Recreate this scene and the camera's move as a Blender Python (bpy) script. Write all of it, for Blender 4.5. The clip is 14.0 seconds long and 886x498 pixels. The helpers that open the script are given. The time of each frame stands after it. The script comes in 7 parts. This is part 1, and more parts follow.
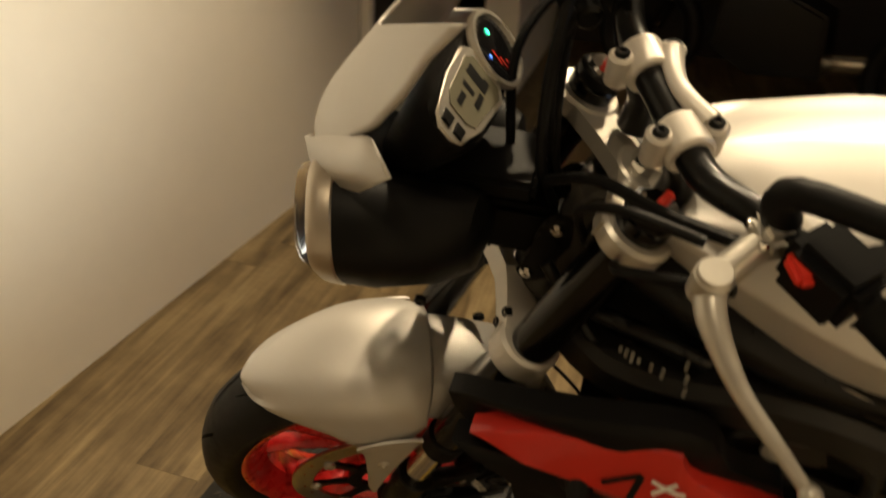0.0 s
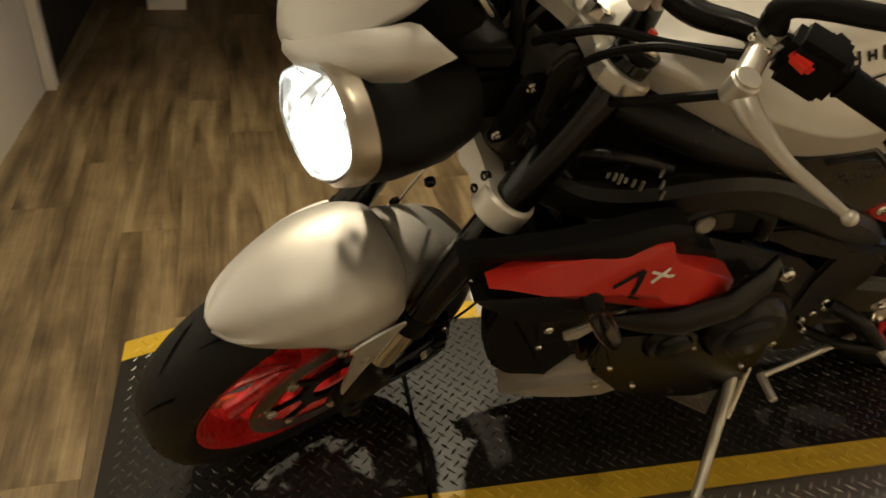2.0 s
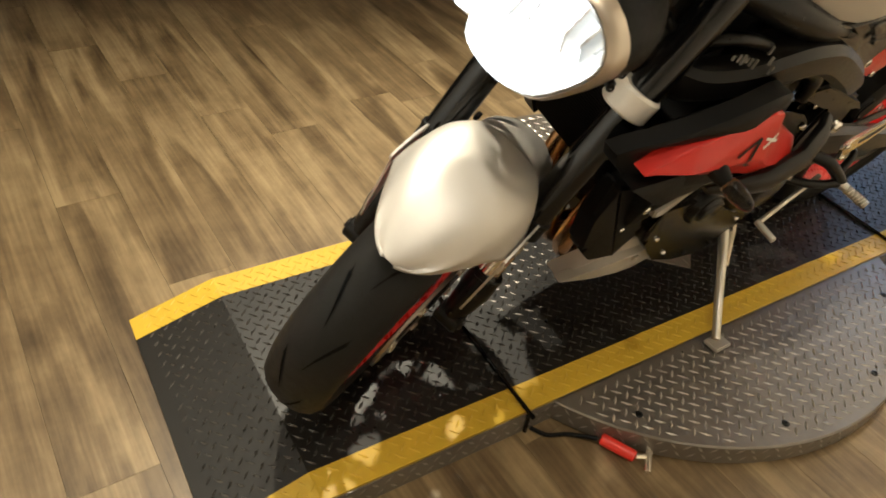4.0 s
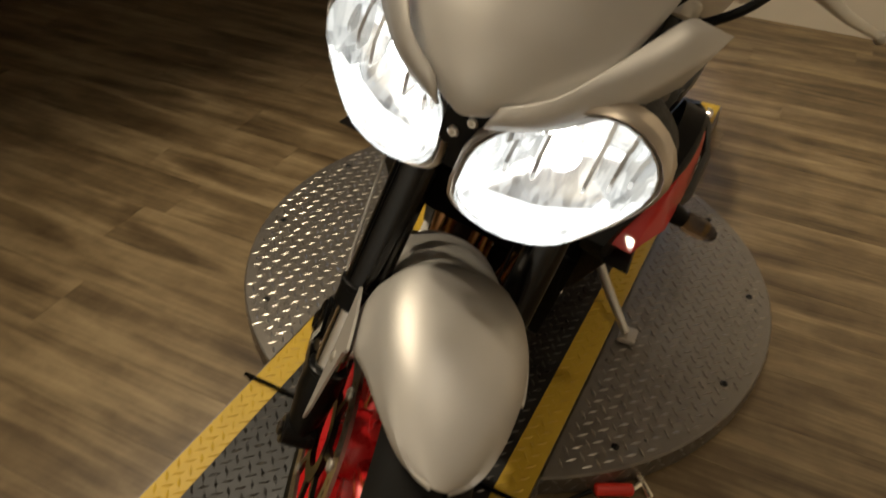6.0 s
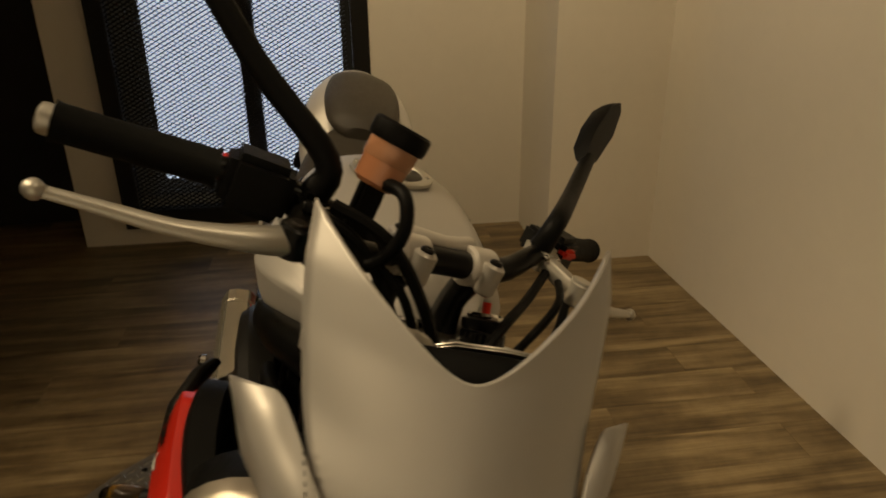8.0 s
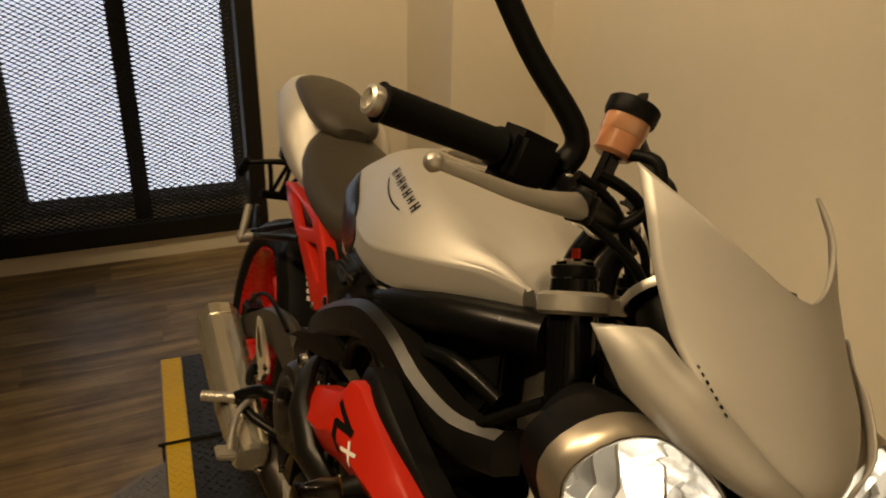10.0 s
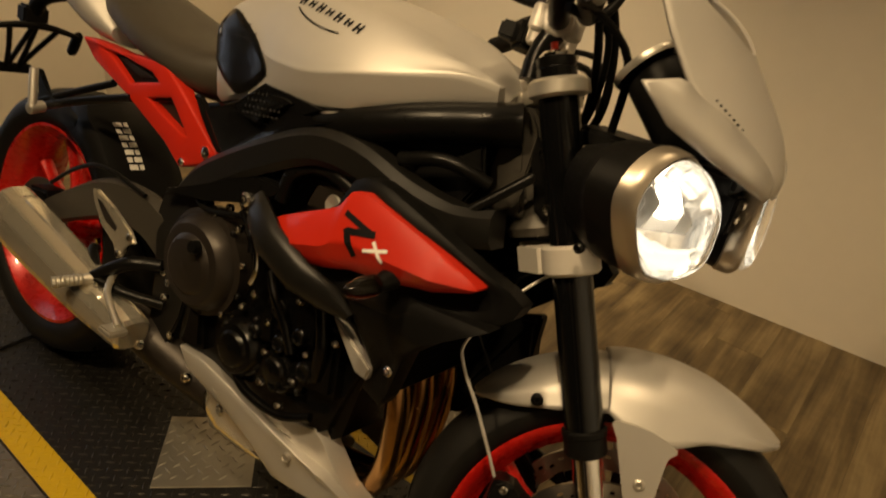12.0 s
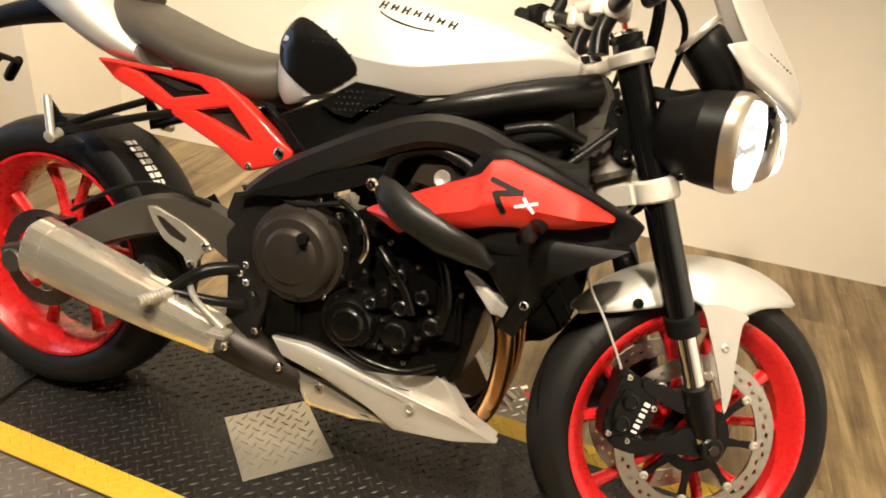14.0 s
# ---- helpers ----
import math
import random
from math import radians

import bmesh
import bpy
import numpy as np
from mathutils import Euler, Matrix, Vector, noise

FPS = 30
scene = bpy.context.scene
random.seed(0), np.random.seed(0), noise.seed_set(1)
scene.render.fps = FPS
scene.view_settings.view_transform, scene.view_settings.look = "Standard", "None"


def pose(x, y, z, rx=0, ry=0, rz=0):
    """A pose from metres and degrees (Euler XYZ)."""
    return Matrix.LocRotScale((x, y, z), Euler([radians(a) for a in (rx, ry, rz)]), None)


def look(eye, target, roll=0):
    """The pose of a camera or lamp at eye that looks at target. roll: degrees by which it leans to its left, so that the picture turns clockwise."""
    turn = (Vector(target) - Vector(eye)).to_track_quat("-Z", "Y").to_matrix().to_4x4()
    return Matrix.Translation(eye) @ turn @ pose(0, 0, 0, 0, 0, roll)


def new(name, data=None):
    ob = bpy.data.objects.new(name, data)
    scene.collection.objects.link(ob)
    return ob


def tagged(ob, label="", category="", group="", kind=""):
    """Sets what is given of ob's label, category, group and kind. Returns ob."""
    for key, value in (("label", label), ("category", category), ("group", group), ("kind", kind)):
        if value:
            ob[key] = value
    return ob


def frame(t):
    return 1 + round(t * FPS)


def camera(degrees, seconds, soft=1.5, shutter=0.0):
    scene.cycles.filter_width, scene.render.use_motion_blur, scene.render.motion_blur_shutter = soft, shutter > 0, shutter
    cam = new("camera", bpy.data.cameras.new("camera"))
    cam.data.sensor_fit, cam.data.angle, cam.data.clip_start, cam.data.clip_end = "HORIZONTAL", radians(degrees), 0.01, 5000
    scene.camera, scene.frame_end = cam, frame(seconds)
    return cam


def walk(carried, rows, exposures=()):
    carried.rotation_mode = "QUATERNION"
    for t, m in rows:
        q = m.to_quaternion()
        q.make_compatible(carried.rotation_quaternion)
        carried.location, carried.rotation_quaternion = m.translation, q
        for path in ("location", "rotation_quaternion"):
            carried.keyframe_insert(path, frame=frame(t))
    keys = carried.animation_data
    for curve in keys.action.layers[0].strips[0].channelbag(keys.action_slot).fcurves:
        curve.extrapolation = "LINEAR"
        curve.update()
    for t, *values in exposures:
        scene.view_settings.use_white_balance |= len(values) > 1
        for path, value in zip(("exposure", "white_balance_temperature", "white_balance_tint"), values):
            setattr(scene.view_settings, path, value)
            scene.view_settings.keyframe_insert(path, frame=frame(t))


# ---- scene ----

# ---- the camera and its walk ----
cam = camera(62.51, 14.0, soft=1.8, shutter=0.5)
PATH = [
    (0.0, pose(0.421, 0.952, 1.182, 59.69, -3.52, -163.74)),
    (0.5, pose(0.506, 1.022, 1.164, 57.05, -2.62, -174.32)),
    (1.0, pose(0.582, 1.046, 1.157, 56.20, -4.76, -178.02)),
    (1.5, pose(0.692, 1.017, 1.142, 53.32, -2.51, 172.35)),
    (2.0, pose(0.797, 1.009, 1.157, 54.07, -4.77, 165.82)),
    (2.5, pose(1.004, 1.022, 1.161, 51.96, -4.27, 154.51)),
    (3.0, pose(1.167, 1.014, 1.153, 51.19, -4.44, 150.18)),
    (3.2, pose(1.207, 0.997, 1.147, 51.19, -5.17, 149.27)),
    (5.3, pose(1.262, 0.534, 1.118, 47.11, -1.47, 129.22)),
    (5.5, pose(1.261, 0.492, 1.131, 48.58, -0.55, 122.78)),
    (6.0, pose(1.244, 0.430, 1.153, 50.88, -1.64, 115.20)),
    (6.5, pose(1.183, 0.344, 1.172, 54.51, -1.16, 105.74)),
    (7.0, pose(1.108, 0.291, 1.239, 59.05, 0.31, 95.34)),
    (7.5, pose(1.082, 0.256, 1.285, 63.62, 1.61, 88.23)),
    (8.0, pose(1.090, 0.184, 1.302, 66.07, 0.61, 81.78)),
    (8.2, pose(1.103, 0.127, 1.302, 66.87, 1.41, 80.10)),
    (10.3, pose(1.025, -0.300, 1.277, 67.02, -1.83, 61.22)),
    (10.5, pose(1.008, -0.341, 1.268, 66.69, -1.77, 57.11)),
    (11.0, pose(0.968, -0.488, 1.262, 63.60, -0.46, 45.14)),
    (11.5, pose(0.950, -0.613, 1.251, 62.59, -3.37, 40.55)),
    (12.0, pose(0.898, -0.668, 1.205, 60.23, -5.98, 37.82)),
    (12.5, pose(0.781, -0.738, 1.191, 58.86, -5.58, 32.49)),
    (13.0, pose(0.686, -0.837, 1.212, 59.62, -6.50, 29.25)),
    (13.5, pose(0.605, -1.018, 1.212, 60.31, -4.12, 21.20)),
    (14.0, pose(0.530, -1.089, 1.218, 60.78, -5.56, 18.30)),
]

# seconds, stops, kelvin, tint: the clip's camera opens up and closes down as it passes the window and the lamps
EXPOSURES = [(0.0, 0.8, 6700, 5), (1.5, 0.4, 6300, 2), (2.0, 0.9, 6000, 2), (3.0, 1.9, 5500, 4), (5.5, 1.4, 5650, 2), (6.0, 0.4, 5900, 6), (6.5, -0.2, 6300, 6), (7.0, -0.65, 6900, 6), (7.5, -0.55, 7300, 5), (8.2, -0.35, 7300, 5), (10.5, 0.15, 8300, 8), (11.0, 0.2, 8300, 8), (11.5, 0.1, 8300, 8), (12.0, 0.25, 8300, 8), (12.5, 0.6, 7900, 8), (13.0, 1.05, 6900, 8), (13.5, 1.6, 6150, 8), (14.0, 2.05, 5800, 6)]

walk(cam, PATH, EXPOSURES)

# ---- world and lamps ----
world = bpy.data.worlds.new("world")
scene.world = world
world.use_nodes = True
world.node_tree.nodes["Background"].inputs[0].default_value = (0.9, 0.75, 0.55, 1)
world.node_tree.nodes["Background"].inputs[1].default_value = 0.012


def spot_lamp(name, place, target, watts, angle=75, radius=0.04, colour=(1.0, 0.79, 0.54), blend=0.6):
    data = bpy.data.lights.new(name, "SPOT")
    data.energy, data.color, data.spot_size, data.spot_blend, data.shadow_soft_size = watts, colour, radians(angle), blend, radius
    ob = new(name, data)
    ob.matrix_world = look(place, target)
    return ob


def area_lamp(name, place, target, watts, size, colour=(1.0, 0.79, 0.54)):
    data = bpy.data.lights.new(name, "AREA")
    data.energy, data.color, data.size = watts, colour, size
    ob = new(name, data)
    ob.matrix_world = look(place, target)
    return ob


spot_lamp("ceiling_spot_front", (0.70, -0.75, 2.5), (0.82, -0.05, 0.3), 66, 92)
spot_lamp("ceiling_spot_side", (-0.05, -1.20, 2.5), (-0.08, -0.02, 0.35), 84, 74, blend=0.9)
spot_lamp("ceiling_spot_left", (1.0, 1.05, 2.5), (0.95, 0.35, 0.4), 15, 76)
spot_lamp("ceiling_spot_rear", (-0.7, 0.1, 2.5), (-1.35, 1.15, 1.05), 84, 98)
# unseen soft fill, added to lift the whole room
area_lamp("ceiling_wash", (0.0, 0.3, 2.52), (0.0, 0.3, 0), 2.5, 1.4)
# the lit headlamps throw their beams on the wall ahead
for beam_y, beam_z in ((0.3065, 0.815), (0.1285, 0.861)):
    spot_lamp("headlamp_beam", (0.752, beam_y, beam_z), (1.6, beam_y - 0.22, 0.95), 6.5, 105, 0.02, (1.0, 0.95, 0.86), 1.0)

# ---- materials ----


def material(name, colour, rough=0.5, metal=0.0, grain=0.0, scale=40.0, bump=0.0, bump_scale=200.0, coat=0.0, random_value=0.0, spec=0.5, stain=0.0):
    """A surface with two scales of variation: broad stains and fine grain, and fine relief."""
    m = bpy.data.materials.new(name)
    m.use_nodes = True
    nt = m.node_tree
    b = nt.nodes["Principled BSDF"]
    b.inputs["Base Color"].default_value = (*colour, 1)
    b.inputs["Roughness"].default_value = rough
    b.inputs["Metallic"].default_value = metal
    b.inputs["Coat Weight"].default_value = coat
    b.inputs["Specular IOR Level"].default_value = spec
    co = nt.nodes.new("ShaderNodeTexCoord")
    if grain or stain or random_value:
        fine = nt.nodes.new("ShaderNodeTexNoise")
        fine.inputs["Scale"].default_value, fine.inputs["Detail"].default_value = scale, 6
        broad = nt.nodes.new("ShaderNodeTexNoise")
        broad.inputs["Scale"].default_value, broad.inputs["Detail"].default_value = scale / 12, 3
        nt.links.new(co.outputs["Object"], fine.inputs["Vector"])
        nt.links.new(co.outputs["Object"], broad.inputs["Vector"])
        val = nt.nodes.new("ShaderNodeMath")
        val.operation = "MULTIPLY_ADD"
        val.inputs[1].default_value, val.inputs[2].default_value = grain * 2, 1 - grain
        nt.links.new(fine.outputs["Fac"], val.inputs[0])
        val2 = nt.nodes.new("ShaderNodeMath")
        val2.operation = "MULTIPLY_ADD"
        val2.inputs[1].default_value, val2.inputs[2].default_value = stain * 2, -stain
        nt.links.new(broad.outputs["Fac"], val2.inputs[0])
        add = nt.nodes.new("ShaderNodeMath")
        nt.links.new(val.outputs[0], add.inputs[0])
        nt.links.new(val2.outputs[0], add.inputs[1])
        last = add
        if random_value:
            info = nt.nodes.new("ShaderNodeObjectInfo")
            rv = nt.nodes.new("ShaderNodeMath")
            rv.operation = "MULTIPLY_ADD"
            rv.inputs[1].default_value, rv.inputs[2].default_value = random_value * 2, -random_value
            nt.links.new(info.outputs["Random"], rv.inputs[0])
            last = nt.nodes.new("ShaderNodeMath")
            nt.links.new(add.outputs[0], last.inputs[0])
            nt.links.new(rv.outputs[0], last.inputs[1])
        hsv = nt.nodes.new("ShaderNodeHueSaturation")
        hsv.inputs["Color"].default_value = (*colour, 1)
        nt.links.new(last.outputs[0], hsv.inputs["Value"])
        nt.links.new(hsv.outputs["Color"], b.inputs["Base Color"])
        rr = nt.nodes.new("ShaderNodeMath")
        rr.operation = "MULTIPLY_ADD"
        rr.inputs[1].default_value, rr.inputs[2].default_value = rough * 0.5, rough * 0.75
        nt.links.new(fine.outputs["Fac"], rr.inputs[0])
        nt.links.new(rr.outputs[0], b.inputs["Roughness"])
    if bump:
        tex = nt.nodes.new("ShaderNodeTexNoise")
        tex.inputs["Scale"].default_value, tex.inputs["Detail"].default_value = bump_scale, 4
        nt.links.new(co.outputs["Object"], tex.inputs["Vector"])
        bp = nt.nodes.new("ShaderNodeBump")
        bp.inputs["Strength"].default_value, bp.inputs["Distance"].default_value = bump, 0.002
        nt.links.new(tex.outputs["Fac"], bp.inputs["Height"])
        nt.links.new(bp.outputs["Normal"], b.inputs["Normal"])
    return m


def glowing(name, colour, strength):
    m = bpy.data.materials.new(name)
    m.use_nodes = True
    b = m.node_tree.nodes["Principled BSDF"]
    b.inputs["Base Color"].default_value = (*colour, 1)
    b.inputs["Emission Color"].default_value = (*colour, 1)
    b.inputs["Emission Strength"].default_value = strength
    return m


def glassy(name, colour=(1, 1, 1), rough=0.02, ior=1.2):
    m = bpy.data.materials.new(name)
    m.use_nodes = True
    b = m.node_tree.nodes["Principled BSDF"]
    b.inputs["Base Color"].default_value = (*colour, 1)
    b.inputs["Roughness"].default_value = rough
    b.inputs["Transmission Weight"].default_value = 1.0
    b.inputs["IOR"].default_value = ior
    return m


def wood_material():
    """Weathered oak vinyl: long grain along y, each plank its own tone."""
    m = bpy.data.materials.new("oak_vinyl")
    m.use_nodes = True
    nt = m.node_tree
    b = nt.nodes["Principled BSDF"]
    co = nt.nodes.new("ShaderNodeTexCoord")
    info = nt.nodes.new("ShaderNodeObjectInfo")
    shift = nt.nodes.new("ShaderNodeVectorMath")
    shift.operation = "MULTIPLY_ADD"
    rnd = nt.nodes.new("ShaderNodeCombineXYZ")
    nt.links.new(info.outputs["Random"], rnd.inputs[0])
    nt.links.new(info.outputs["Random"], rnd.inputs[1])
    nt.links.new(rnd.outputs[0], shift.inputs[0])
    shift.inputs[1].default_value = (37.0, 53.0, 0)
    nt.links.new(co.outputs["Object"], shift.inputs[2])
    stretch = nt.nodes.new("ShaderNodeMapping")
    stretch.inputs["Scale"].default_value = (9.0, 1.1, 1.0)
    nt.links.new(shift.outputs[0], stretch.inputs["Vector"])
    broad = nt.nodes.new("ShaderNodeTexNoise")
    broad.inputs["Scale"].default_value, broad.inputs["Detail"].default_value, broad.inputs["Distortion"].default_value = 1.6, 5, 0.6
    nt.links.new(stretch.outputs[0], broad.inputs["Vector"])
    fine_map = nt.nodes.new("ShaderNodeMapping")
    fine_map.inputs["Scale"].default_value = (120.0, 4.0, 1.0)
    nt.links.new(shift.outputs[0], fine_map.inputs["Vector"])
    fine = nt.nodes.new("ShaderNodeTexNoise")
    fine.inputs["Scale"].default_value, fine.inputs["Detail"].default_value = 1.0, 6
    nt.links.new(fine_map.outputs[0], fine.inputs["Vector"])
    mix = nt.nodes.new("ShaderNodeMath")
    mix.operation = "MULTIPLY_ADD"
    mix.inputs[1].default_value = 0.35
    nt.links.new(fine.outputs["Fac"], mix.inputs[0])
    nt.links.new(broad.outputs["Fac"], mix.inputs[2])
    tone = nt.nodes.new("ShaderNodeMath")
    tone.operation = "MULTIPLY_ADD"
    tone.inputs[1].default_value = 0.06
    nt.links.new(info.outputs["Random"], tone.inputs[0])
    nt.links.new(mix.outputs[0], tone.inputs[2])
    patch = nt.nodes.new("ShaderNodeTexNoise")
    patch.inputs["Scale"].default_value, patch.inputs["Detail"].default_value, patch.inputs["Roughness"].default_value = 7.0, 7, 0.7
    nt.links.new(shift.outputs[0], patch.inputs["Vector"])
    blotch = nt.nodes.new("ShaderNodeMath")
    blotch.operation = "MULTIPLY_ADD"
    blotch.inputs[1].default_value = 0.42
    nt.links.new(patch.outputs["Fac"], blotch.inputs[0])
    lower = nt.nodes.new("ShaderNodeMath")
    lower.operation = "SUBTRACT"
    lower.inputs[1].default_value = 0.21
    nt.links.new(tone.outputs[0], lower.inputs[0])
    nt.links.new(lower.outputs[0], blotch.inputs[2])
    ramp = nt.nodes.new("ShaderNodeValToRGB")
    r = ramp.color_ramp
    r.elements[0].position, r.elements[0].color = 0.46, (0.058, 0.037, 0.016, 1)
    r.elements[1].position, r.elements[1].color = 0.93, (0.31, 0.23, 0.12, 1)
    e = r.elements.new(0.68)
    e.color = (0.155, 0.107, 0.052, 1)
    nt.links.new(blotch.outputs[0], ramp.inputs[0])
    nt.links.new(ramp.outputs[0], b.inputs["Base Color"])
    b.inputs["Roughness"].default_value = 0.42
    bp = nt.nodes.new("ShaderNodeBump")
    bp.inputs["Strength"].default_value, bp.inputs["Distance"].default_value = 0.25, 0.001
    nt.links.new(fine.outputs["Fac"], bp.inputs["Height"])
    nt.links.new(bp.outputs["Normal"], b.inputs["Normal"])
    return m


OAK = wood_material()
WALL = material("painted_wall", (0.80, 0.74, 0.63), 0.6, grain=0.03, scale=18, bump=0.15, bump_scale=300, stain=0.05)
TRIM = material("trim_paint", (0.78, 0.74, 0.66), 0.45, grain=0.03, scale=20)
# near-black puts the unlit room's darkness into the wall colour
UNLITWALL = material("unlit_wall_black", (0.022, 0.018, 0.014), 0.7, grain=0.1, scale=10)
SILVER = material("matt_silver_paint", (0.56, 0.535, 0.495), 0.50, 0.6, grain=0.03, scale=500, stain=0.02)
RED = material("gloss_red_paint", (0.47, 0.020, 0.012), 0.42, 0.0, grain=0.02, scale=60, coat=0.35, spec=0.2)
RIMRED = material("rim_red_paint", (0.55, 0.012, 0.012), 0.28, 0.1, grain=0.03, scale=60, coat=0.4)
PLASTIC = material("matt_black_plastic", (0.0045, 0.0042, 0.0038), 0.48, spec=0.13, grain=0.15, scale=150, bump=0.12, bump_scale=900)
PANELBLACK = material("smooth_black_panel", (0.004, 0.0038, 0.0036), 0.22, spec=0.35, grain=0.1, scale=150, bump=0.04, bump_scale=900)
SATINFRAME = material("satin_grey_black_frame", (0.008, 0.0074, 0.0064), 0.38, spec=0.32, grain=0.12, scale=150, bump=0.06, bump_scale=900)
FRAMEBLACK = material("satin_black_frame", (0.0042, 0.004, 0.0036), 0.30, 0.0, spec=0.22, grain=0.12, scale=120, bump=0.05, bump_scale=700)
GLOSSBLACK = material("gloss_black_tube", (0.003, 0.003, 0.003), 0.14, 0.0, spec=0.4, grain=0.05, scale=80)
ENGINE = material("engine_black", (0.003, 0.0028, 0.0026), 0.20, 0.0, spec=0.28, grain=0.2, scale=90, bump=0.15, bump_scale=500)
COVER = material("dark_bronze_cover", (0.03, 0.024, 0.019), 0.4, 0.5, grain=0.15, scale=90, bump=0.08, bump_scale=500)
ALU = material("cast_aluminium", (0.56, 0.53, 0.47), 0.38, 0.75, grain=0.06, scale=120, bump=0.06, bump_scale=600)
POLISHED = material("polished_silencer_steel", (0.93, 0.86, 0.72), 0.16, 0.82, grain=0.04, scale=60, stain=0.06)
STEEL = material("brushed_steel", (0.84, 0.77, 0.65), 0.24, 0.85)
CHROME = material("polished_chrome", (0.75, 0.73, 0.69), 0.1, 1.0, grain=0.03, scale=60)
BRONZEPIPE = material("heat_tinted_pipe", (0.48, 0.27, 0.12), 0.25, 1.0, grain=0.25, scale=30, stain=0.2)
DISCSTEEL = material("brake_disc_steel", (0.5, 0.47, 0.42), 0.3, 1.0, grain=0.1, scale=200)
GRIPRUBBER = material("grip_rubber", (0.004, 0.004, 0.0035), 0.7, spec=0.12, grain=0.1, scale=150, bump=0.3, bump_scale=700)
RUBBER = material("tyre_rubber", (0.008, 0.0075, 0.0068), 0.55, spec=0.22, grain=0.2, scale=60, bump=0.2, bump_scale=300)
SEATVINYL = material("seat_vinyl", (0.042, 0.035, 0.026), 0.5, spec=0.35, grain=0.1, scale=120, bump=0.3, bump_scale=800)
PLATEBLACK = material("worn_black_plate", (0.010, 0.0092, 0.0080), 0.45, 0.12, grain=0.25, scale=40, bump=0.08, bump_scale=200, stain=0.25)
PLATETREAD = material("worn_black_tread", (0.062, 0.056, 0.05), 0.28, 0.75, grain=0.3, scale=60, stain=0.4)
PLATEYELLOW = material("yellow_plate_paint", (0.56, 0.37, 0.022), 0.45, 0.0, grain=0.12, scale=60, stain=0.15)
PLATESTEEL = material("tread_plate_steel", (0.21, 0.19, 0.165), 0.42, 0.7, grain=0.18, scale=50, bump=0.06, bump_scale=200, stain=0.2)
TREADSTEEL = material("worn_tread_steel", (0.38, 0.355, 0.31), 0.30, 0.9, grain=0.15, scale=60)
DECALBLACK = material("decal_black", (0.004, 0.004, 0.004), 0.5, spec=0.2)
DECALGREY = material("decal_silver", (0.5, 0.48, 0.45), 0.35, 0.3)
DECALWHITE = material("decal_white", (0.72, 0.7, 0.66), 0.5)
SWITCHRED = material("switch_red_plastic", (0.7, 0.035, 0.02), 0.35)
ORANGE = material("brake_fluid_amber", (0.52, 0.22, 0.11), 0.25, coat=0.5)
LENS = glassy("headlamp_lens", (0.97, 0.97, 0.97), 0.03, 1.15)
GAUGEGLASS = material("gauge_face", (0.01, 0.01, 0.011), 0.08, coat=0.6)
LCD = material("gauge_display", (0.16, 0.15, 0.11), 0.15)
BEZEL = material("satin_bezel", (0.52, 0.46, 0.38), 0.36, 0.85, grain=0.05, scale=90)
BULB = glowing("lit_bulb", (1.0, 0.96, 0.88), 9)
MESHBLACK = material("black_steel_mesh", (0.012, 0.011, 0.01), 0.45, 0.4)
DAYPANE = glowing("daylit_pane", (0.62, 0.74, 1.0), 1.7)
GREENLAMP = glowing("neutral_light", (0.05, 1.0, 0.45), 3)
BLUELAMP = glowing("blue_light", (0.1, 0.25, 1.0), 1.5)


# ---- mesh helpers ----
def mesh_object(name, bm, mat, smooth=True, recalc=True):
    if recalc:
        bmesh.ops.recalc_face_normals(bm, faces=bm.faces)
    me = bpy.data.meshes.new(name)
    bm.to_mesh(me)
    bm.free()
    me.materials.append(mat)
    if smooth:
        me.shade_smooth()
        me.set_sharp_from_angle(angle=radians(38))
    return new(name, me)


def thing(name, label, category, m=None, kind="", group=""):
    ob = new(name)
    if m is not None:
        ob.matrix_world = m
    return tagged(ob, label, category, group, kind)


def part(name, bm, mat, parent, label="", m=None, smooth=True):
    ob = mesh_object(name, bm, mat, smooth)
    ob.parent = parent
    if m is not None:
        ob.matrix_local = m
    if label:
        tagged(ob, label)
    return ob


def box(bm, x0, x1, y0, y1, z0, z1, bevel=0.0):
    vs = [bm.verts.new((x, y, z)) for x in (x0, x1) for y in (y0, y1) for z in (z0, z1)]
    fs = [bm.faces.new([vs[i] for i in f]) for f in ((0, 1, 3, 2), (4, 6, 7, 5), (0, 4, 5, 1), (2, 3, 7, 6), (0, 2, 6, 4), (1, 5, 7, 3))]
    if bevel:
        bmesh.ops.bevel(bm, geom=list({e for f in fs for e in f.edges}), offset=bevel, segments=2, affect="EDGES")
    return bm


def prism(bm, outline, a, b, axis="y", bevel=0.0, m=None):
    """A slab with the given outline (pairs, in the two other axes) from a to b along the axis."""
    def at(p, h):
        q = {"x": (h, p[0], p[1]), "y": (p[0], h, p[1]), "z": (p[0], p[1], h)}[axis]
        return m @ Vector(q) if m is not None else Vector(q)
    lo, hi = [bm.verts.new(at(p, a)) for p in outline], [bm.verts.new(at(p, b)) for p in outline]
    n = len(outline)
    fs = [bm.faces.new(lo), bm.faces.new(hi[::-1])] + [bm.faces.new((lo[i], hi[i], hi[(i + 1) % n], lo[(i + 1) % n])) for i in range(n)]
    if bevel:
        es = {e for f in fs[:2] for e in f.edges}
        bmesh.ops.bevel(bm, geom=list(es), offset=bevel, segments=2, affect="EDGES")
    return bm


